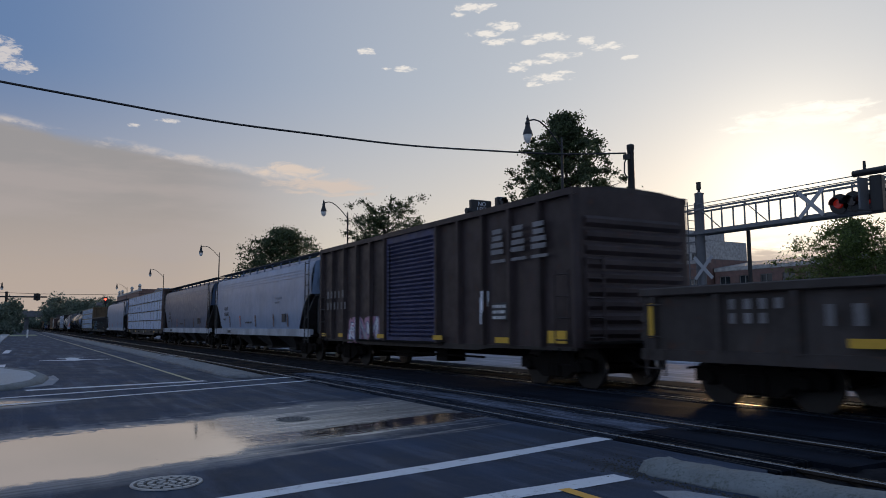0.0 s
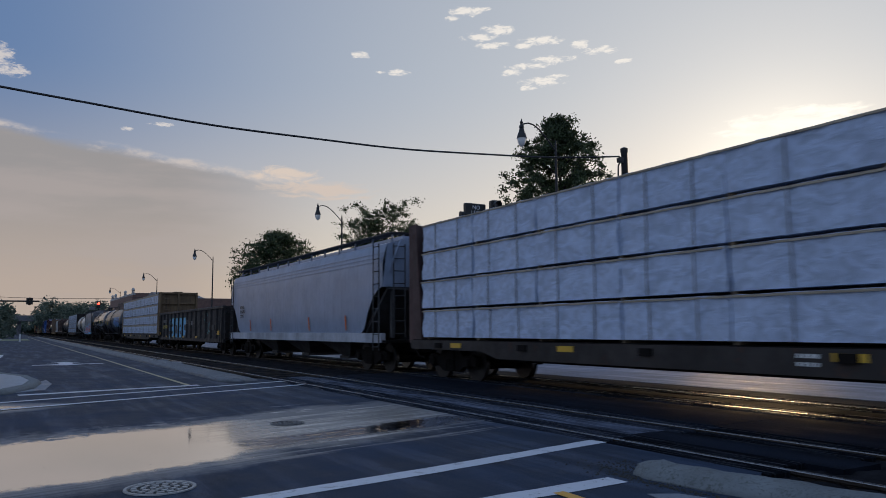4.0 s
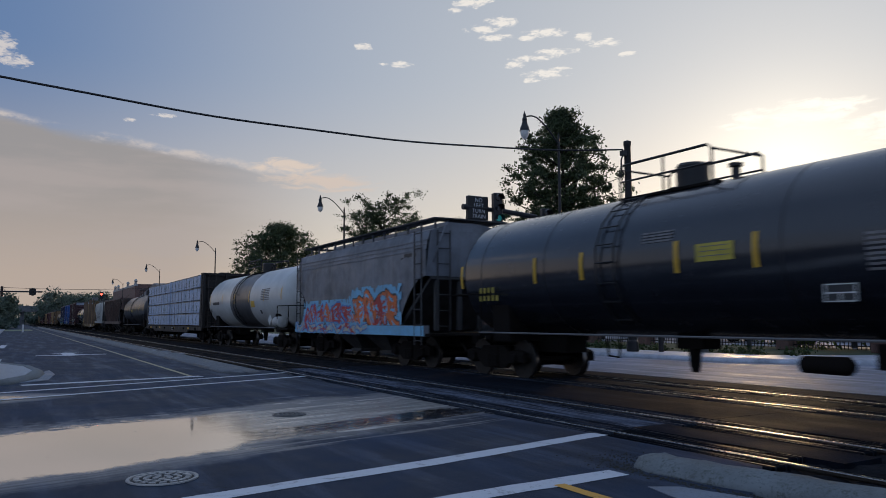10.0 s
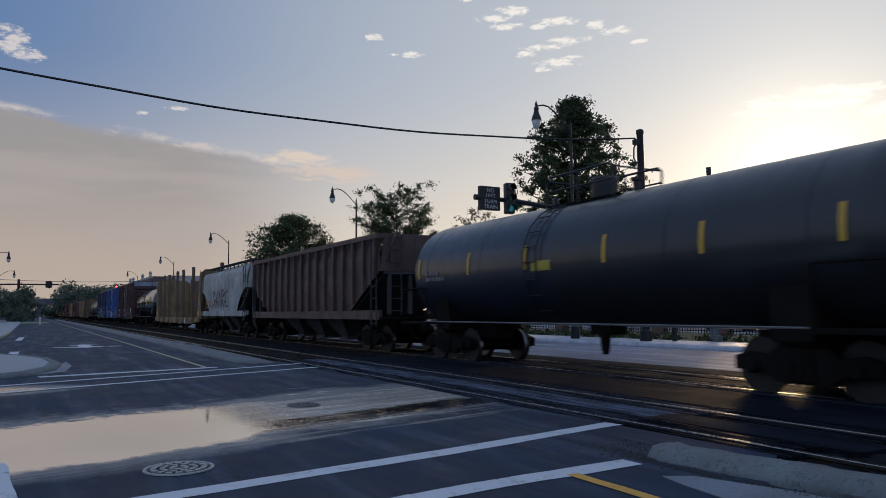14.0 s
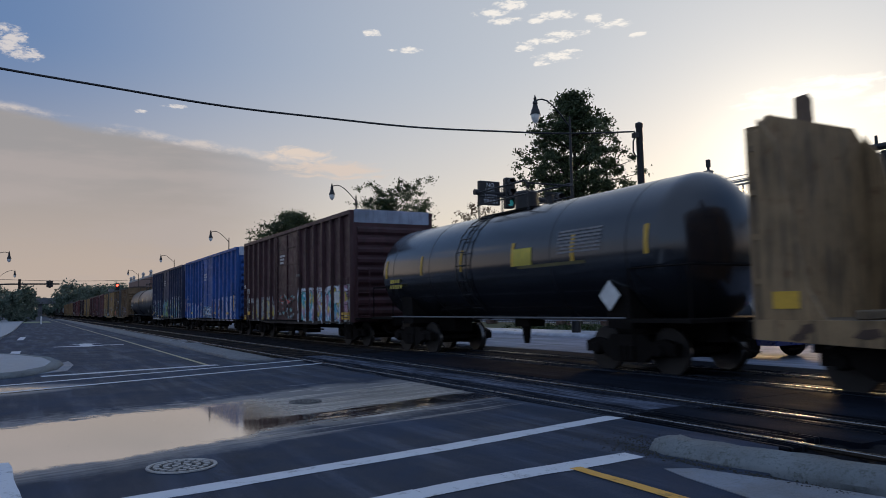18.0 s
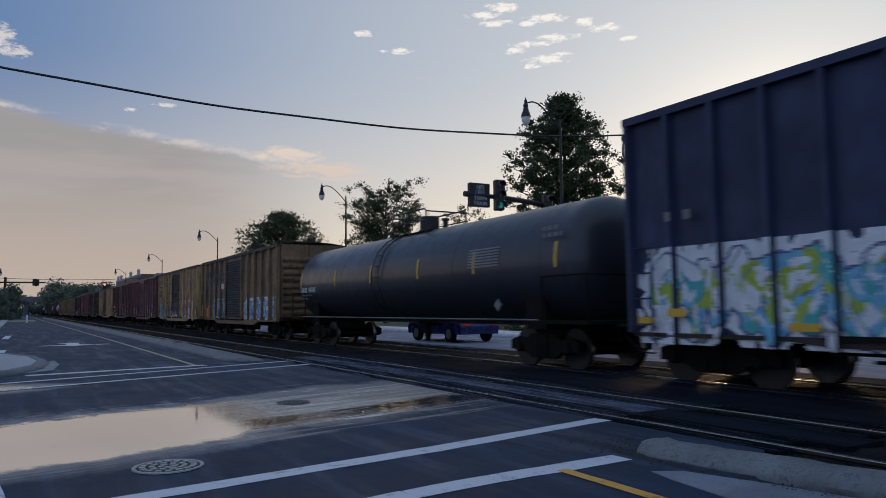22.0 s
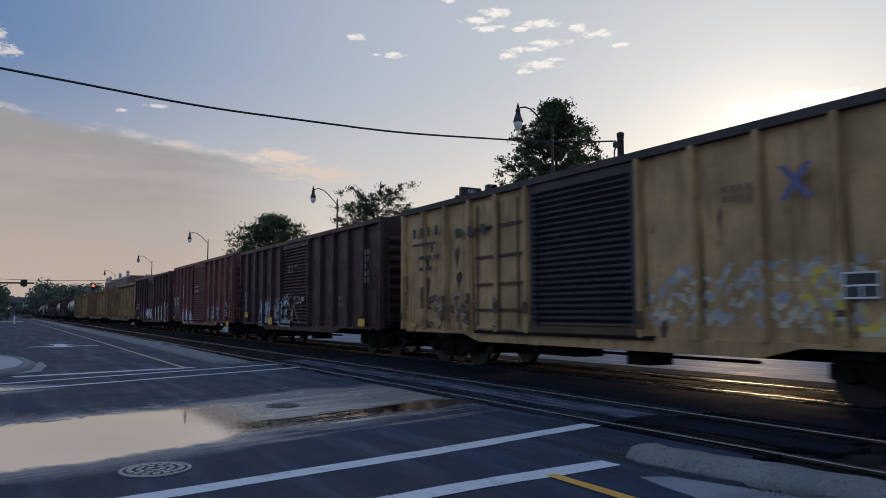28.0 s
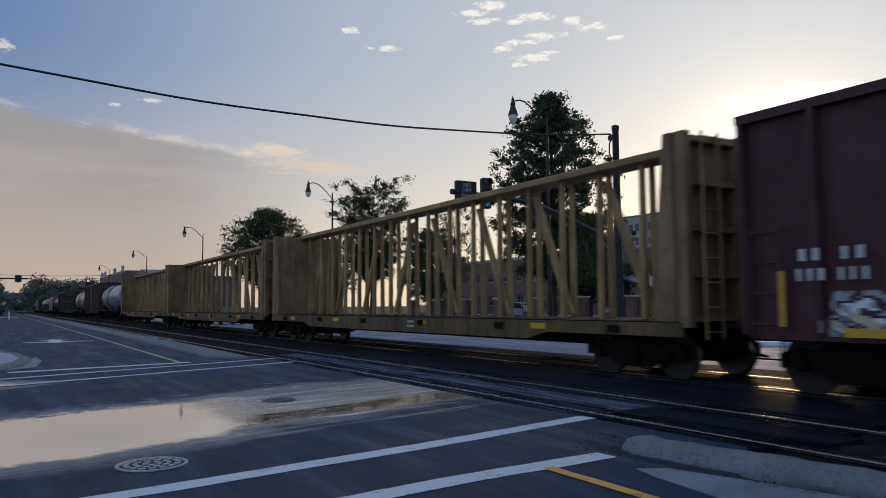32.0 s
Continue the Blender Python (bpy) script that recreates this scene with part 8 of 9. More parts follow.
HI = dict(top=4.78, sill=0.85, posts=6, door_x=(-1.6, 1.5), roof_rise=0.07)
car, posts, y = boxcar("boxcar", "tall dull maroon boxcar with colourful graffiti along its foot", 14.88, (0.066, 0.028, 0.031), end_panel=(0.30, 0.34, 0.42), **HI)
spray(car, -6.2, -2.2, 0.82, 1.95, y, posts, "MNMA", ["grey", "black", "cream", "grey", "yellow"], 51, 0.15, 0.045, 0.08)
spray(car, 1.5, 7.4, 0.78, 2.2, y, posts, "ROKANSR", ["white", "black", "teal", "yellow", "pink", "sky"], 52, 0.18, 0.045, 0.07)
spray(car, -1.3, 1.3, 0.95, 2.0, y - 0.03, posts, "SE", ["teal", "black", "red", "grey"], 53, 0.08, 0.05, 0.02, drop=0.4)
bars(car, -1.0, 3.75, y - 0.1, (5, 4, 4), 0.11, 0.09, M_MARK)
bars(car, -7.29, 2.62, y - 0.135, (4, 4), 0.07, 0.06, M_MARK, gap=0.04)
bars(car, -6.6, 2.41, y - 0.135, (2,), 0.17, 0.24, M_MARK)
bars(car, -6.55, 1.93, y - 0.135, (2,), 0.17, 0.24, M_MARK)
bars(car, -5.87, 1.93, y - 0.135, (2,), 0.17, 0.24, M_MARK)
bars(car, -6.55, 1.58, y - 0.135, (4, 4, 4), 0.07, 0.05, M_MARKDIM, gap=0.04)
spray(car, -7.35, -6.75, 1.2, 2.1, y, posts, "S", ["grey", "grey", "grey"], 54, 0.04, 0.045, 0.0, "thin grey sprayed scrawl", drop=0.2)
patches(car, y - 0.138, [(6.6, 0.95, 0.75, 0.12), (6.6, 1.1, 0.75, 0.1), (-6.58, 1.1, 0.42, 0.17), (-7.28, 0.87, 0.45, 0.2)])
part("data_panel", Mesh().box(5.9, 6.4, y - 0.146, y - 0.139, 1.55, 1.95), M_MARK, car)
bars(car, 1.4, 2.8, y - 0.135, (3,), 0.12, 0.1, M_MARKDIM)
couple(car, -313.53, -328.41)

car, posts, y = boxcar("boxcar", "tall bright blue boxcar with pale graffiti along its foot", 15.34, (0.024, 0.092, 0.31), end_panel=(0.55, 0.60, 0.70), grime=0.25, rust=0.08, **HI)
spray(car, -7.2, -1.7, 0.75, 1.9, y, posts, "ESRVN", ["white", "violet", "pink", "sky", "sky", "lilac"], 61, 0.17, 0.045, 0.08)
spray(car, 3.6, 7.1, 0.75, 2.15, y, posts, "VESOE", ["white", "violet", "white", "lilac", "pink"], 64, 0.15, 0.045, 0.10)
spray(car, 1.3, 4.4, 0.75, 2.05, y, posts, "NAR", ["lilac", "black", "brown", "grey"], 62, 0.19, 0.045, 0.10)
spray(car, -1.5, 1.4, 0.9, 1.65, y - 0.02, posts, "OR", ["sky", "black", "grey", "white"], 63, 0.10, 0.05, 0.05, drop=0.25)
bars(car, -1.0, 3.7, y - 0.1, (5, 5, 4), 0.12, 0.10, M_MARK)
bars(car, -1.0, 2.35, y - 0.1, (2, 2), 0.12, 0.2, M_MARKDIM)
bars(car, -6.63, 2.37, y - 0.135, (2,), 0.14, 0.22, M_MARK)
bars(car, -6.53, 1.92, y - 0.141, (2,), 0.14, 0.22, M_MARK)
bars(car, -5.81, 1.92, y - 0.141, (2,), 0.14, 0.22, M_MARK)
patches(car, y - 0.141, [(-7.32, 1.34, 0.14, 0.87), (-5.2, 1.15, 0.5, 0.12), (2.2, 1.15, 0.5, 0.12), (5.39, 1.12, 0.55, 0.12), (7.12, 1.31, 0.16, 0.87)])
couple(car, -330.1, -345.44)

car, posts, y = boxcar("boxcar", "tall navy boxcar with white, lime and turquoise graffiti", 15.18, (0.026, 0.036, 0.085), end_panel=(0.10, 0.11, 0.15), grime=0.3, rust=0.1, **HI)
spray(car, -7.45, -1.7, 0.68, 2.35, y, posts, "EMSNA", ["white", "violet", "white", "lime", "sky", "teal"], 71, 0.20, 0.045, 0.13)
spray(car, -1.5, 1.5, 0.85, 2.3, y - 0.02, posts, "OK", ["teal", "black", "blue", "lime", "black"], 72, 0.16, 0.045, 0.05)
spray(car, 1.6, 7.5, 0.78, 2.5, y, posts, "RAKENS", ["white", "maroon", "white", "sky", "lime", "teal", "teal"], 73, 0.17, 0.045, 0.10, slant=0.3)
bars(car, -0.9, 3.9, y - 0.1, (5, 5, 4), 0.12, 0.10, M_MARK)
bars(car, -6.6, 2.95, y - 0.135, (2,), 0.3, 0.16, M_MARKDIM)
bars(car, -1.6, 2.9, y - 0.1, (2, 2), 0.14, 0.08, M_MARKDIM)
patches(car, y - 0.141, [(-7.3, 1.0, 0.4, 0.14), (-6.6, 1.15, 0.4, 0.14), (-4.3, 0.95, 0.5, 0.12), (-1.9, 0.9, 0.6, 0.12), (3.2, 0.9, 0.6, 0.12)])
couple(car, -346.93, -362.11)

car, R, zc = tank_car("tank_car", "long dark grey tank car with white lettering", 18.2, ((0, 1, (0.016, 0.021, 0.031)),), 3.78, strips=True, rough=0.42)
bars(car, -8.0, zc - 0.14, -R - 0.014, (4,), 0.12, 0.19, M_MARK)
bars(car, -7.2, zc - 0.14, -R - 0.014, (5,), 0.12, 0.19, M_MARK)
bars(car, -7.95, zc - 0.42, -R - 0.014, (3, 2), 0.3, 0.04, M_MARKDIM, gap=0.08)
on_tank(car, R, zc, 4.6, 6.0, zc + 0.0, zc + 0.5, M_MARKDIM, "lettering", 7, True)
bars(car, 7.75, zc + 0.75, -R - 0.014, (3, 4), 0.14, 0.09, M_MARKDIM)
part("placard", Mesh().prism([(5.8, 1.25), (5.95, 1.4), (5.8, 1.55), (5.65, 1.4)], -1.36, -1.33, "y"), M_MARKDIM, car)
couple(car, -363.4, -381.7)

STD = dict(top=4.2, sill=0.86, posts=5, roof_rise=0.14, belly=True)
car, posts, y = boxcar("boxcar", "weathered yellow-brown boxcar with a grey louvred door", 15.19, (0.20, 0.125, 0.065), door=(0.04, 0.045, 0.06), door_x=(-1.55, 1.5), louvred=True, grime=0.75, rust=0.75, end_panel=None, chord=M_CARROOF, inset=2.05, **STD)
spray(car, 1.8, 7.3, 0.86, 1.95, y, posts, "SENRK", ["white", "blue", "sky", "grey", "blue"], 81, 0.17, 0.045, 0.08, drop=0.12)
spray(car, -4.9, -1.6, 0.86, 1.95, y, posts, "ENOR", ["grey", "sky", "grey", "black", "black"], 82, 0.17, 0.05, 0.09, drop=0.08)
spray(car, -6.9, -5.0, 0.9, 1.6, y, posts, "RE", ["grey", "brown", "red", "brown"], 83, 0.09, 0.05, 0.05, drop=0.3)
spray(car, -6.6, -2.0, 2.2, 3.3, y, posts, "SANE", ["violet", "violet", "violet"], 84, 0.05, 0.045, 0.0, "thin dark blue sprayed scrawl", drop=0.4)
def over_posts(x0, x1, z0, z1, mats, name="painted_patch"):
    """A patch of paint that covers the wall and the faces of the posts it crosses."""
    lo = x0
    for a, b, depth in sorted(posts) + [(x1, x1, 0.0)]:
        if b < lo or a > x1:
            continue
        if a > lo:
            part(name, Mesh().box(lo, min(a, x1), y - 0.005, y, z0, z1), mats, car)
        if b > a:
            part(name, Mesh().box(max(a, x0), min(b, x1), y - depth - 0.005, y - depth, z0, z1), mats, car)
        lo = b


M_OVER = plain("dull blue-grey overpaint", (0.035, 0.045, 0.062), 0.6, 0, 0.3, 3)
for q in ((-6.45, -5.95, 3.25, 3.62), (-5.75, -4.4, 3.3, 3.75), (-4.5, -3.5, 2.75, 3.25), (-3.5, -1.75, 3.0, 3.4), (-3.9, -3.55, 3.3, 3.9)):
    over_posts(*q, M_OVER)
over_posts(-4.6, -1.75, 1.92, 2.0, SPRAY["sky"])
part("painted_line", Mesh().box(-6.5, -4.2, y - 0.146, y - 0.139, 3.02, 3.08), M_OVER, car)
part("painted_line", Mesh().box(-6.5, -5.8, y - 0.146, y - 0.139, 2.5, 2.55), M_OVER, car)
part("sticker", Mesh().box(-2.4, -1.8, y - 0.139, y - 0.133, 2.5, 2.8), SPRAY["cream"], car)
part("sticker", Mesh().box(-6.0, -5.4, y - 0.139, y - 0.133, 1.0, 1.5), SPRAY["orange"], car)
patches(car, y - 0.138, [(-7.2, 1.0, 0.1, 0.7), (-3.5, 0.92, 0.4, 0.1), (3.5, 0.92, 0.4, 0.1)])
couple(car, -383.37, -398.57)


def tan_boxcar(front, rear, door, door_x, seed, faint):
    c, p, yy = boxcar("boxcar", "tan boxcar with a dark louvred door and a blue cross emblem", front - rear, TAN, door=door, door_x=door_x, louvred=True, grime=0.4, rust=0.55, chord=M_CARROOF, inset=2.05, **STD)
    h = (front - rear) / 2
    bars(c, -h + 0.75, 3.62, yy - 0.135, (4,), 0.3, 0.26, M_MARKDARK, seed=seed)
    bars(c, -h + 3.0, 3.42, yy - 0.135, (3,), 0.42, 0.24, M_MARKDARK, seed=seed)
    bars(c, -h + 0.7, 3.2, yy - 0.135, (1,), 1.4, 0.07, M_MARKDARK, seed=seed)
    bars(c, -h + 1.1, 2.85, yy - 0.135, (3, 2), 0.3, 0.1, M_MARKDARK, gap=0.2, seed=seed + 1)
    m = Mesh()
    x = h - (2.6 if not faint else 3.4)
    m.prism([(x, 2.95), (x + 0.13, 2.95), (x + 0.55, 3.45), (x + 0.42, 3.45)], yy - 0.141, yy - 0.136, "y").prism([(x + 0.42, 2.95), (x + 0.55, 2.95), (x + 0.13, 3.45), (x, 3.45)], yy - 0.146, yy - 0.1415, "y")
    d0 = door_x[0]
    plug = part("plug_door", Mesh().box(d0 - 2.25, d0 - 0.2, yy - 0.02, yy, 0.95, 4.0), [o for o in c.children if o.name.startswith("side_wall")][0].data.materials[0], c)
    for z in (1.35, 1.95, 2.6, 3.3):
        part("rib", Mesh().box(d0 - 2.2, d0 - 0.25, yy - 0.05, yy - 0.02, z, z + 0.07), M_RUSTY, plug)
    for q in (d0 - 2.1, d0 - 1.2, d0 - 0.45):
        part("lock_bar", Mesh().tube([(q, yy - 0.06, 1.0), (q, yy - 0.06, 3.9)], 0.02, 6), M_RUSTY, plug)
    rr = random.Random(seed)
    for a, b, depth in p[:]:
        if rr.random() < 0.75:
            z = rr.uniform(0.9, 1.5)
            part("rust_patch", Mesh().box(a - rr.uniform(0.0, 0.05), b + rr.uniform(0.0, 0.08), yy - depth - 0.004, yy - depth, z, z + rr.uniform(0.2, 0.8)), M_RUSTY, c)
    for a, b, depth in p[:]:
        for q, w in ((a - 0.10, 0.10), (b, 0.08)):
            if rr.random() < 0.8 and b - a < 0.5:
                z0 = rr.uniform(0.9, 1.7)
                part("rust_streak", Mesh().prism([(q, z0), (q + w, z0 + 0.05), (q + w * 0.6, z0 + rr.uniform(0.8, 2.2)), (q + w * 0.2, z0 + rr.uniform(0.8, 2.2))], yy - 0.006, yy - 0.001, "y"), M_SOOT, c)
    for k in range(16):
        q, z0 = rr.uniform(-h + 0.3, h - 0.6), rr.uniform(0.9, 3.6)
        if not d0 - 0.3 < q < door_x[1] + 0.2:
            w = rr.uniform(0.05, 0.3)
            part("rust_patch", Mesh().prism([(q, z0), (q + w * 0.4, z0 - rr.uniform(0.1, 0.5)), (q + w, z0 + 0.02), (q + w * 0.8, z0 + 0.16), (q + w * 0.2, z0 + 0.1)], yy - 0.005, yy - 0.001, "y"), M_RUSTY if k % 2 else M_SOOT, c)
    part("emblem", m, SPRAY["violet"] if faint else SPRAY["blue"], c, "blue cross emblem")
    bars(c, h - 4.4, 3.3, yy - 0.135, (4, 4), 0.11, 0.1, SPRAY["brown"])
    bars(c, h - 1.7, 3.35, yy - 0.135, (4, 4), 0.11, 0.1, SPRAY["brown"])
    data_panel(c, h - 2.5, 1.5, 0.5, 0.36, yy - 0.136)
    patches(c, yy - 0.138, [(h - 1.4, 1.0, 0.12, 0.7), (-h + 0.5, 0.95, 0.4, 0.1)])
    return c, p, yy


car, posts, y = tan_boxcar(-399.75, -414.52, (0.016, 0.021, 0.032), (-1.6, 1.5), 5, False)
spray(car, 1.6, 5.1, 0.9, 2.05, y, posts, "MNRM", ["white", "red", "red", "pink"], 91, 0.17, 0.045, 0.09)
spray(car, 4.75, 7.2, 0.72, 2.1, y, posts, "SV", ["white", "orange", "white", "red"], 92, 0.26, 0.045, 0.06)
spray(car, -7.4, -3.6, 0.72, 2.0, y, posts, "SNSAS", ["sky", "black", "sky", "black", "blue", "sky"], 93, 0.17, 0.045, 0.06)
spray(car, -3.9, -1.7, 0.78, 1.85, y, posts, "OSE", ["grey", "black", "violet", "black", "grey"], 95, 0.15, 0.045, 0.05, drop=0.1)
spray(car, -1.5, 1.0, 0.85, 1.4, y - 0.05, posts, "SAR", ["grey", "black", "white"], 94, 0.06, 0.05, 0.0, drop=0.35)
bars(car, -0.2, 1.95, y - 0.16, (4, 3), 0.2, 0.12, M_MARKDIM)
couple(car, -399.75, -414.52)

car, posts, y = boxcar("boxcar", "faded maroon boxcar with blue-white graffiti", 15.26, (0.14, 0.055, 0.058), door=(0.13, 0.055, 0.06), door_x=(-1.9, 1.2), louvred=True, grime=0.45, rust=0.3, **STD)
spray(car, -6.2, -1.6, 0.85, 1.7, y, posts, "SENA", ["grey", "black", "sky", "white"], 101, 0.11, 0.045, 0.06, drop=0.15)
spray(car, 1.4, 5.6, 0.88, 1.95, y, posts, "RONS", ["grey", "blue", "sky", "blue"], 102, 0.12, 0.045, 0.04, drop=0.12)
spray(car, 5.7, 6.9, 0.86, 2.0, y, posts, "E", ["pink", "pink", "grey"], 103, 0.12, 0.05, 0.04, drop=0.3)
bars(car, 5.9, 3.4, y - 0.135, (2, 2, 2, 2), 0.14, 0.14, M_MARKDIM)
patches(car, y - 0.138, [(5.9, 0.95, 0.35, 0.22)])
couple(car, -416.05, -431.31)

car, posts, y = boxcar("boxcar", "dark maroon boxcar with a big black and white sprayed shape", 14.98, (0.10, 0.040, 0.042), door=(0.085, 0.04, 0.042), door_x=(-1.6, 1.0), grime=0.5, rust=0.35, **STD)
shapes_on(car, (-7.3, -1.7, 0.72, 2.7), y, posts, [
    ("brown", [(-7.2, 0.75), (-6.9, 1.2), (-6.2, 1.55), (-5.4, 1.95), (-5.1, 2.15), (-3.2, 2.3), (-1.75, 2.35), (-1.75, 0.75)]),
    ("orange", [(-6.5, 0.78), (-6.1, 1.15), (-5.5, 1.5), (-5.1, 1.95), (-3.2, 2.15), (-1.75, 2.2), (-1.75, 0.78)]),
    ("white", [(-5.55, 0.74), (-5.35, 1.4), (-4.95, 1.35), (-5.06, 2.0), (-4.7, 2.36), (-4.03, 2.46), (-3.35, 2.06), (-3.28, 1.6), (-2.9, 1.25), (-2.2, 1.1), (-2.1, 0.76), (-4.8, 0.74)]),
    ("black", [(-4.85, 1.45), (-4.92, 1.95), (-4.6, 2.22), (-4.05, 2.3), (-3.55, 1.95), (-3.5, 1.65), (-3.9, 1.55), (-4.3, 1.5)]),
    ("black", [(-5.35, 0.82), (-5.2, 1.28), (-4.6, 1.3), (-3.8, 1.45), (-3.2, 1.2), (-2.5, 0.95), (-2.4, 0.82)]),
    ("white", [(-4.4, 1.12), (-4.0, 1.25), (-3.6, 1.2), (-3.52, 1.02), (-4.0, 0.98)]),
    ("white", [(-4.35, 1.5), (-4.0, 1.85), (-3.95, 1.6)]),
    ("yellow", [(-4.9, 0.82), (-3.2, 0.82), (-3.2, 0.96), (-4.7, 0.96)])], "big black and white sprayed shape on orange")
spray(car, 1.2, 7.0, 0.85, 2.2, y, posts, "SONEK", ["white", "black", "orange", "yellow"], 112, 0.16, 0.045, 0.06)
bars(car, -6.6, 2.35, y - 0.135, (4,), 0.13, 0.18, M_MARKDIM)
bars(car, -6.5, 1.98, y - 0.135, (2,), 0.17, 0.2, M_MARK)
bars(car, -5.75, 1.98, y - 0.135, (3,), 0.17, 0.2, M_MARK)
bars(car, -6.6, 1.4, y - 0.135, (3, 3), 0.18, 0.16, SPRAY["pink"])
patches(car, y - 0.138, [(-7.3, 0.95, 0.1, 0.8), (-4.3, 0.85, 1.0, 0.15)])
couple(car, -432.19, -447.17)

car, posts, y = tan_boxcar(-448.44, -463.91, (0.017, 0.022, 0.030), (-1.75, 1.35), 9, True)
spray(car, 1.5, 5.5, 1.1, 2.1, y, posts, "SANOM", ["grey", "cream", "grey", "cream"], 121, 0.15, 0.045, 0.10, "faded grey sprayed scrawl", drop=0.6)
spray(car, 4.2, 6.6, 1.0, 2.0, y, posts, "ER", ["cream", "cream", "yellow"], 122, 0.14, 0.045, 0.06, drop=0.65)
spray(car, -6.5, -2.2, 0.9, 1.8, y, posts, "SRE", ["grey", "black", "brown"], 123, 0.07, 0.045, 0.02, drop=0.3)
couple(car, -448.44, -463.91)

for front, rear, colour, lab, sd in ((-465.25, -480.80, (0.040, 0.016, 0.020), "very dark maroon boxcar with scuffed white lettering", 131),
                                     (-482.23, -497.24, (0.16, 0.045, 0.048), "dull red boxcar with a louvred door and pale graffiti", 141),
                                     (-498.70, -514.02, (0.070, 0.022, 0.029), "dark plum boxcar with white graffiti along its foot", 151)):
    car, posts, y = boxcar("boxcar", lab, front - rear, colour, door=tuple(v * 0.92 for v in colour), door_x=(-1.65, 1.35), louvred=True, grime=0.45, rust=0.25, **{**STD, "top": 4.3 if sd == 141 else 4.2})
    h = (front - rear) / 2
    if sd == 131:
        bars(car, -h + 1.0, 2.3, y - 0.135, (2, 2, 2), 0.18, 0.24, M_MARKDIM)
        bars(car, -0.6, 3.2, y - 0.16, (3, 2), 0.3, 0.12, M_MARKDIM)
        bars(car, h - 1.1, 3.3, y - 0.135, (2, 2, 1, 2, 2), 0.15, 0.16, M_MARKDIM)
        shapes_on(car, (-h + 2.6, -h + 7.4, 0.76, 1.12), y, posts, [("grey", [(-h + 2.7, 0.78), (-h + 2.75, 0.98), (-h + 4.0, 1.05), (-h + 5.5, 0.96), (-h + 7.3, 1.08), (-h + 7.3, 0.78)])], "pale overpainted strip")
        spray(car, -h + 2.8, -h + 7.2, 0.86, 1.95, y - 0.004, posts, "MNNSE", ["grey", "black", "sky", "white", "brown", "violet"], 132, 0.13, 0.045, 0.04, drop=0.2)
        patches(car, y - 0.141, [(-h + 1.0, 1.12, 0.5, 0.24), (-h + 4.6, 0.84, 0.55, 0.3), (h - 1.6, 0.9, 0.5, 0.24)])
        spray(car, -1.4, 1.2, 0.95, 2.2, y - 0.04, posts, "SR", ["pink", "brown", "grey"], 133, 0.05, 0.045, 0.0, drop=0.5)
        bars(car, h - 3.2, 1.9, y - 0.135, (2, 2), 0.16, 0.16, M_MARKDIM)
    elif sd == 141:
        top = [(-4.95 + 3.4 * k / 40, 1.25 + 0.28 * abs(math.sin(k * 0.39)) + 0.12 * math.sin(k * 0.13)) for k in range(41)]
        shapes_on(car, (-5.0, -1.4, 0.62, 1.8), y, posts, [("grey", [(-4.8, 0.66), *top, (-1.45, 0.66)]), ("white", [(-4.75, 0.72), *[(u, w - 0.04) for u, w in top], (-1.55, 0.72)]), ("sky", [(-4.2, 0.95), (-3.6, 1.15), (-3.3, 0.98)]), ("sky", [(-2.8, 1.05), (-2.3, 1.2), (-2.2, 0.95)]),
                  ("cream", [(-4.7, 0.70), (-3.0, 0.80), (-1.6, 0.70)])], "pale sprayed blot with a scalloped top")
        part("painted_patch", Mesh().box(-3.5, -2.95, y - 0.01, y, 1.62, 2.0), M_MARKDARK, car)
        spray(car, 1.82, 5.0, 1.0, 1.72, y, posts, "OENRM", ["grey", "black", "grey", "lilac"], 143, 0.09, 0.045, 0.04, drop=0.25)
        for q in (-h + 0.55, -h + 1.45):
            part("stencil_panel", Mesh().box(q, q + 0.62, y - 0.134, y - 0.130, 1.25, 2.4), M_GREENPANEL, car)
        bars(car, -h + 0.65, 2.3, y - 0.135, (2,), 0.18, 0.2, M_MARK)
        bars(car, -h + 1.55, 2.35, y - 0.135, (2,), 0.18, 0.2, M_MARK)
        bars(car, -h + 0.65, 2.0, y - 0.135, (3,), 0.13, 0.18, M_MARK)
        bars(car, -h + 1.52, 2.05, y - 0.135, (3,), 0.14, 0.18, M_MARK)
        bars(car, -h + 3.2, 3.0, y - 0.135, (2, 2, 2, 2, 2), 0.13, 0.1, M_MARK)
        bars(car, -0.5, 2.9, y - 0.18, (3, 3), 0.2, 0.08, M_MARK, gap=0.18)
        data_panel(car, 6.25, 1.18, 0.45, 0.31, y - 0.136)
        patches(car, y - 0.141, [(6.53, 0.68, 0.48, 0.22), (1.86, 0.74, 0.55, 0.09), (4.08, 0.71, 0.48, 0.08), (-h + 0.5, 0.95, 0.3, 0.2)])
        patches(car, y - 0.141, [(7.1, 1.1, 0.06, 0.66)])
        bars(car, 5.45, 1.58, y - 0.135, (1,), 0.12, 0.05, M_MARKDIM)
        bars(car, 5.45, 1.45, y - 0.135, (1,), 0.12, 0.05, M_MARKDIM)
        bars(car, 5.45, 1.32, y - 0.135, (1,), 0.12, 0.05, M_MARKDIM)
        part("painted_patch", Mesh().box(5.15, 5.56, y - 0.075, y - 0.06, 0.68, 0.76), M_MARK, car)
        part("sticker", Mesh().box(6.46, 6.75, y - 0.141, y - 0.135, 1.6, 1.72), SPRAY["blue"], car)
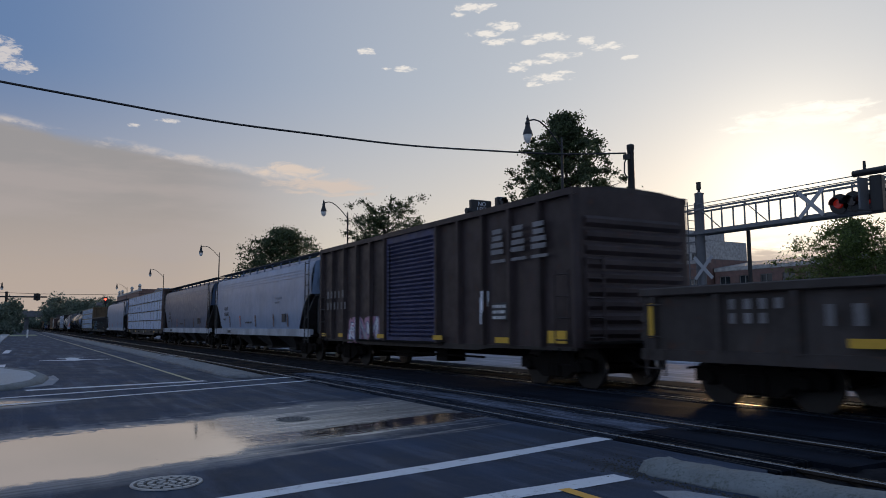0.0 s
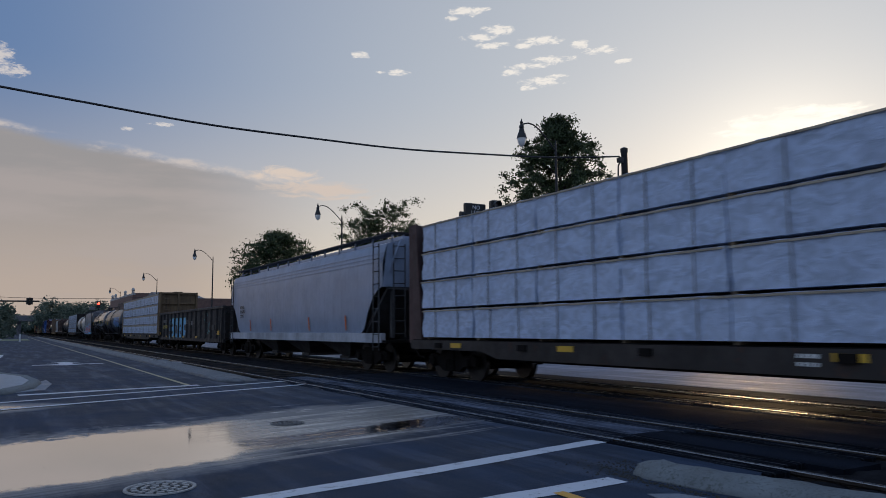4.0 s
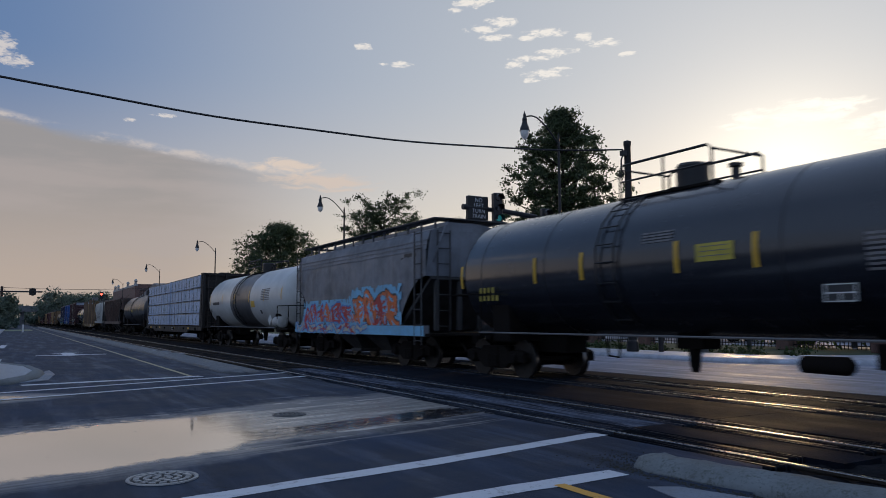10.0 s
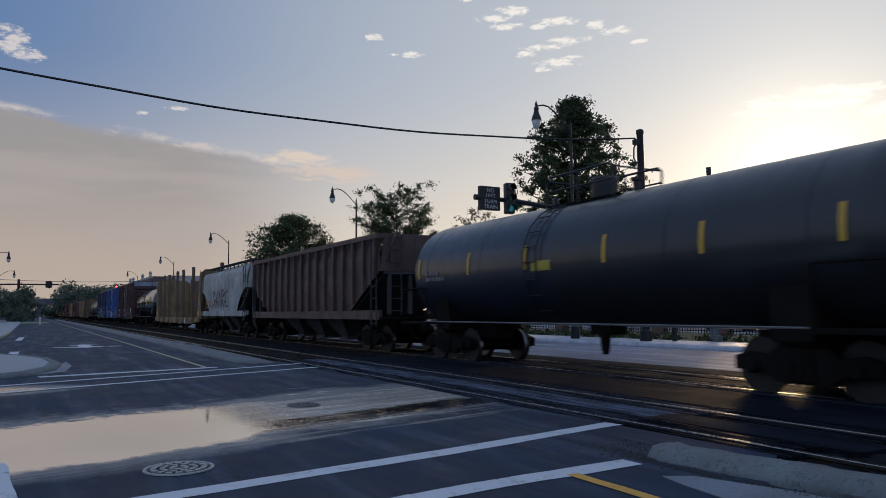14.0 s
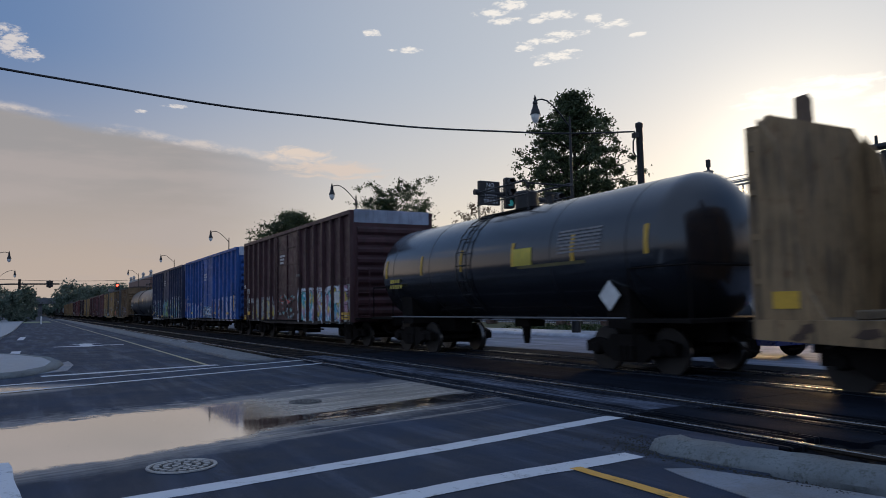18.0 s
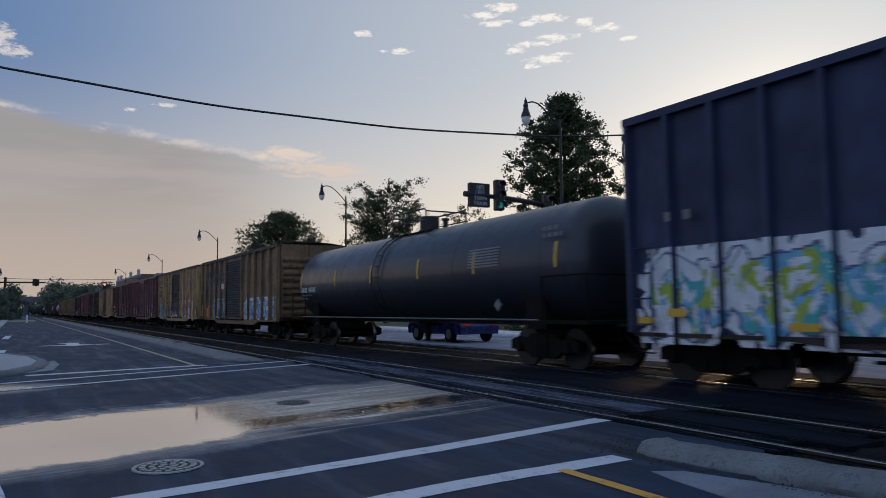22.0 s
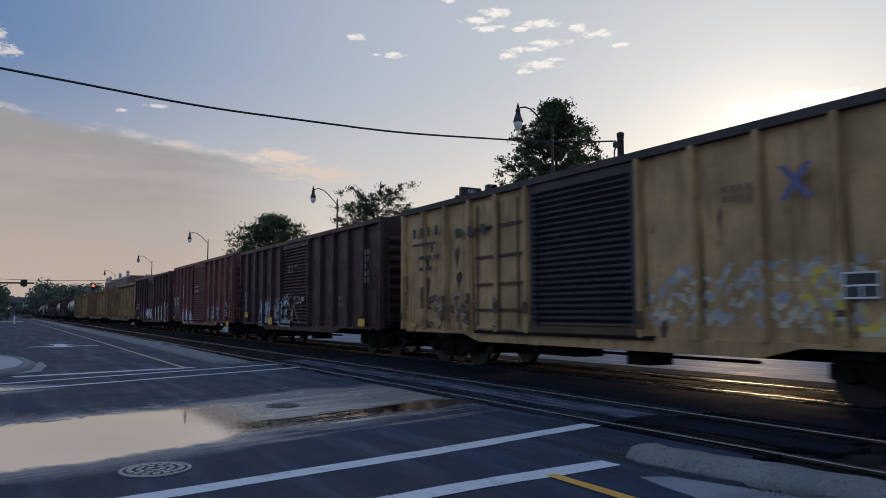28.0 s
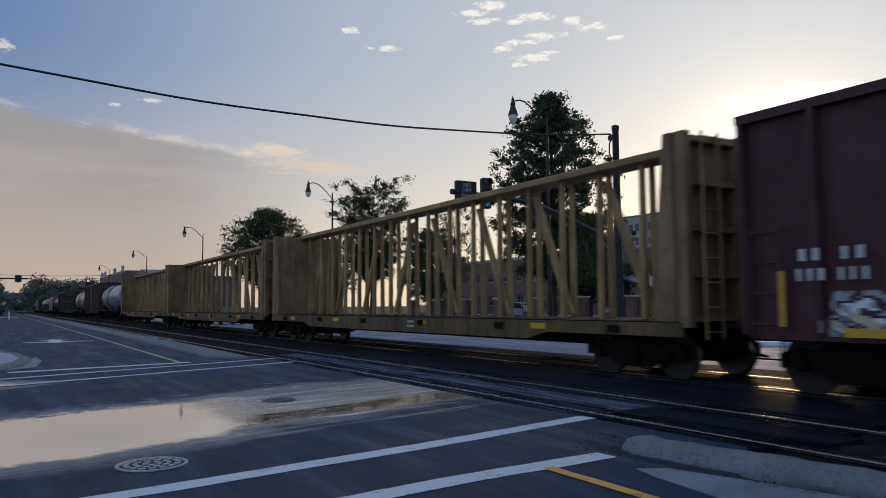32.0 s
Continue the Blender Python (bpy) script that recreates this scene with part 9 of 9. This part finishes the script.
        part("sticker", Mesh().box(6.31, 6.52, y - 0.141, y - 0.135, 1.73, 1.88), SPRAY["lime"], car)
    else:
        spray(car, 1.4, 5.4, 0.78, 1.85, y, posts, "MANNORM", ["grey", "brown", "white", "cream", "white"], 152, 0.13, 0.045, 0.08, drop=0.1)
        spray(car, 5.0, 7.35, 0.72, 2.1, y, posts, "MA", ["white", "grey", "white", "white"], 156, 0.34, 0.045, 0.12, "white and brown sprayed block")
        part("painted_patch", Mesh().prism([(6.2, 0.95), (6.95, 0.95), (6.75, 1.75), (6.15, 1.8)], y - 0.142, y - 0.136, "y"), SPRAY["brown"], car)
        spray(car, -6.4, -1.9, 0.8, 1.5, y, posts, "SAENRM", ["grey", "black", "white", "cream"], 153, 0.09, 0.045, 0.05, drop=0.2)
        spray(car, -1.5, 1.2, 0.9, 1.7, y - 0.05, posts, "RNMS", ["white", "brown", "white"], 154, 0.11, 0.045, 0.03, drop=0.2)
        spray(car, 5.6, 6.7, 2.7, 3.7, y, posts, "ZS", ["grey", "grey", "lilac"], 155, 0.035, 0.045, 0.0, drop=0.3)
        for q in (-h + 1.0, -h + 1.62):
            bars(car, q, 2.1, y - 0.132, (2,), 0.15, 0.17, M_MARK)
            bars(car, q - 0.05, 1.82, y - 0.132, (3,), 0.12, 0.17, M_MARK)
        patches(car, y - 0.141, [(-h + 0.65, 1.0, 0.1, 0.8), (-h + 1.6, 0.88, 0.8, 0.12), (1.0, 0.86, 0.6, 0.12)])
    couple(car, front, rear)

for front, rear, sd in ((-515.34, -537.08, 1), (-538.43, -560.28, 2), (-560.69, -582.65, 3)):
    couple(centre_beam("centre_beam_car", "empty yellow centre beam car with an open trussed wall", front - rear, (0.37, 0.235, 0.095), None, sd, bulk=(0.25, 0.155, 0.075)), front, rear)

# the far end of the train
x = -584.0
for k in range(13):
    kind = (0, 1, 0, 2, 1, 0, 3, 2, 0, 1, 3, 0, 2)[k]
    if kind == 0:
        ln = 15.0
        car, R, zc = tank_car("tank_car", ("grey tank car far down the train", "black tank car far down the train")[k % 2], ln, ((0, 1, (0.20, 0.22, 0.25) if k % 2 == 0 else BLACK),), 3.85)
    elif kind == 1:
        ln = 15.4
        car, posts, y = boxcar("boxcar", "dark boxcar far down the train", ln, (0.055, 0.035, 0.033), 4.2, 0.86)
    elif kind == 2:
        ln = 16.5
        car, posts, y = gondola("gondola_car", "dark gondola far down the train", ln, (0.035, 0.03, 0.03), 2.5, 0.82)
    else:
        ln = 15.6
        car, y = covered_hopper("covered_hopper", "dull grey covered hopper far down the train", ln, (0.16, 0.16, 0.16), 3.85, 1.0)
    couple(car, x, x - ln)
    x -= ln + 1.5

# how far the train has rolled
ROLLED = [(0, 0.00), (1.5, 24.41), (3, 48.82), (5.5, 89.44), (6, 97.54), (7, 113.69), (8, 129.82), (9, 145.95), (10.5, 170.08), (11.5, 186.11), (12.5, 202.08), (13, 210.04), (14.5, 233.90),
          (16.5, 265.64), (17.5, 281.46), (18.5, 297.21), (19, 305.05), (20.5, 328.53), (22, 351.95), (23, 367.52), (24.5, 390.82), (27.5, 437.37), (28, 445.08), (30, 475.87), (32, 506.62)]


CAR_X, CAR_Y = -13.9, 15.5          # the blue car, 18.2 seconds in


def motions():
    # the blue car passes beyond the train, heading away down the far street
    walk(blue_car, [(t, pose(CAR_X - 3.3 * (t - 18.2), CAR_Y, 0.002, 0, 0, 180)) for t in (0, 8, 16, 24, 32)])
    for c, mid in TRAIN:
        walk(c, [(t, pose(mid + s, YT, 0)) for t, s in ROLLED])


motions()
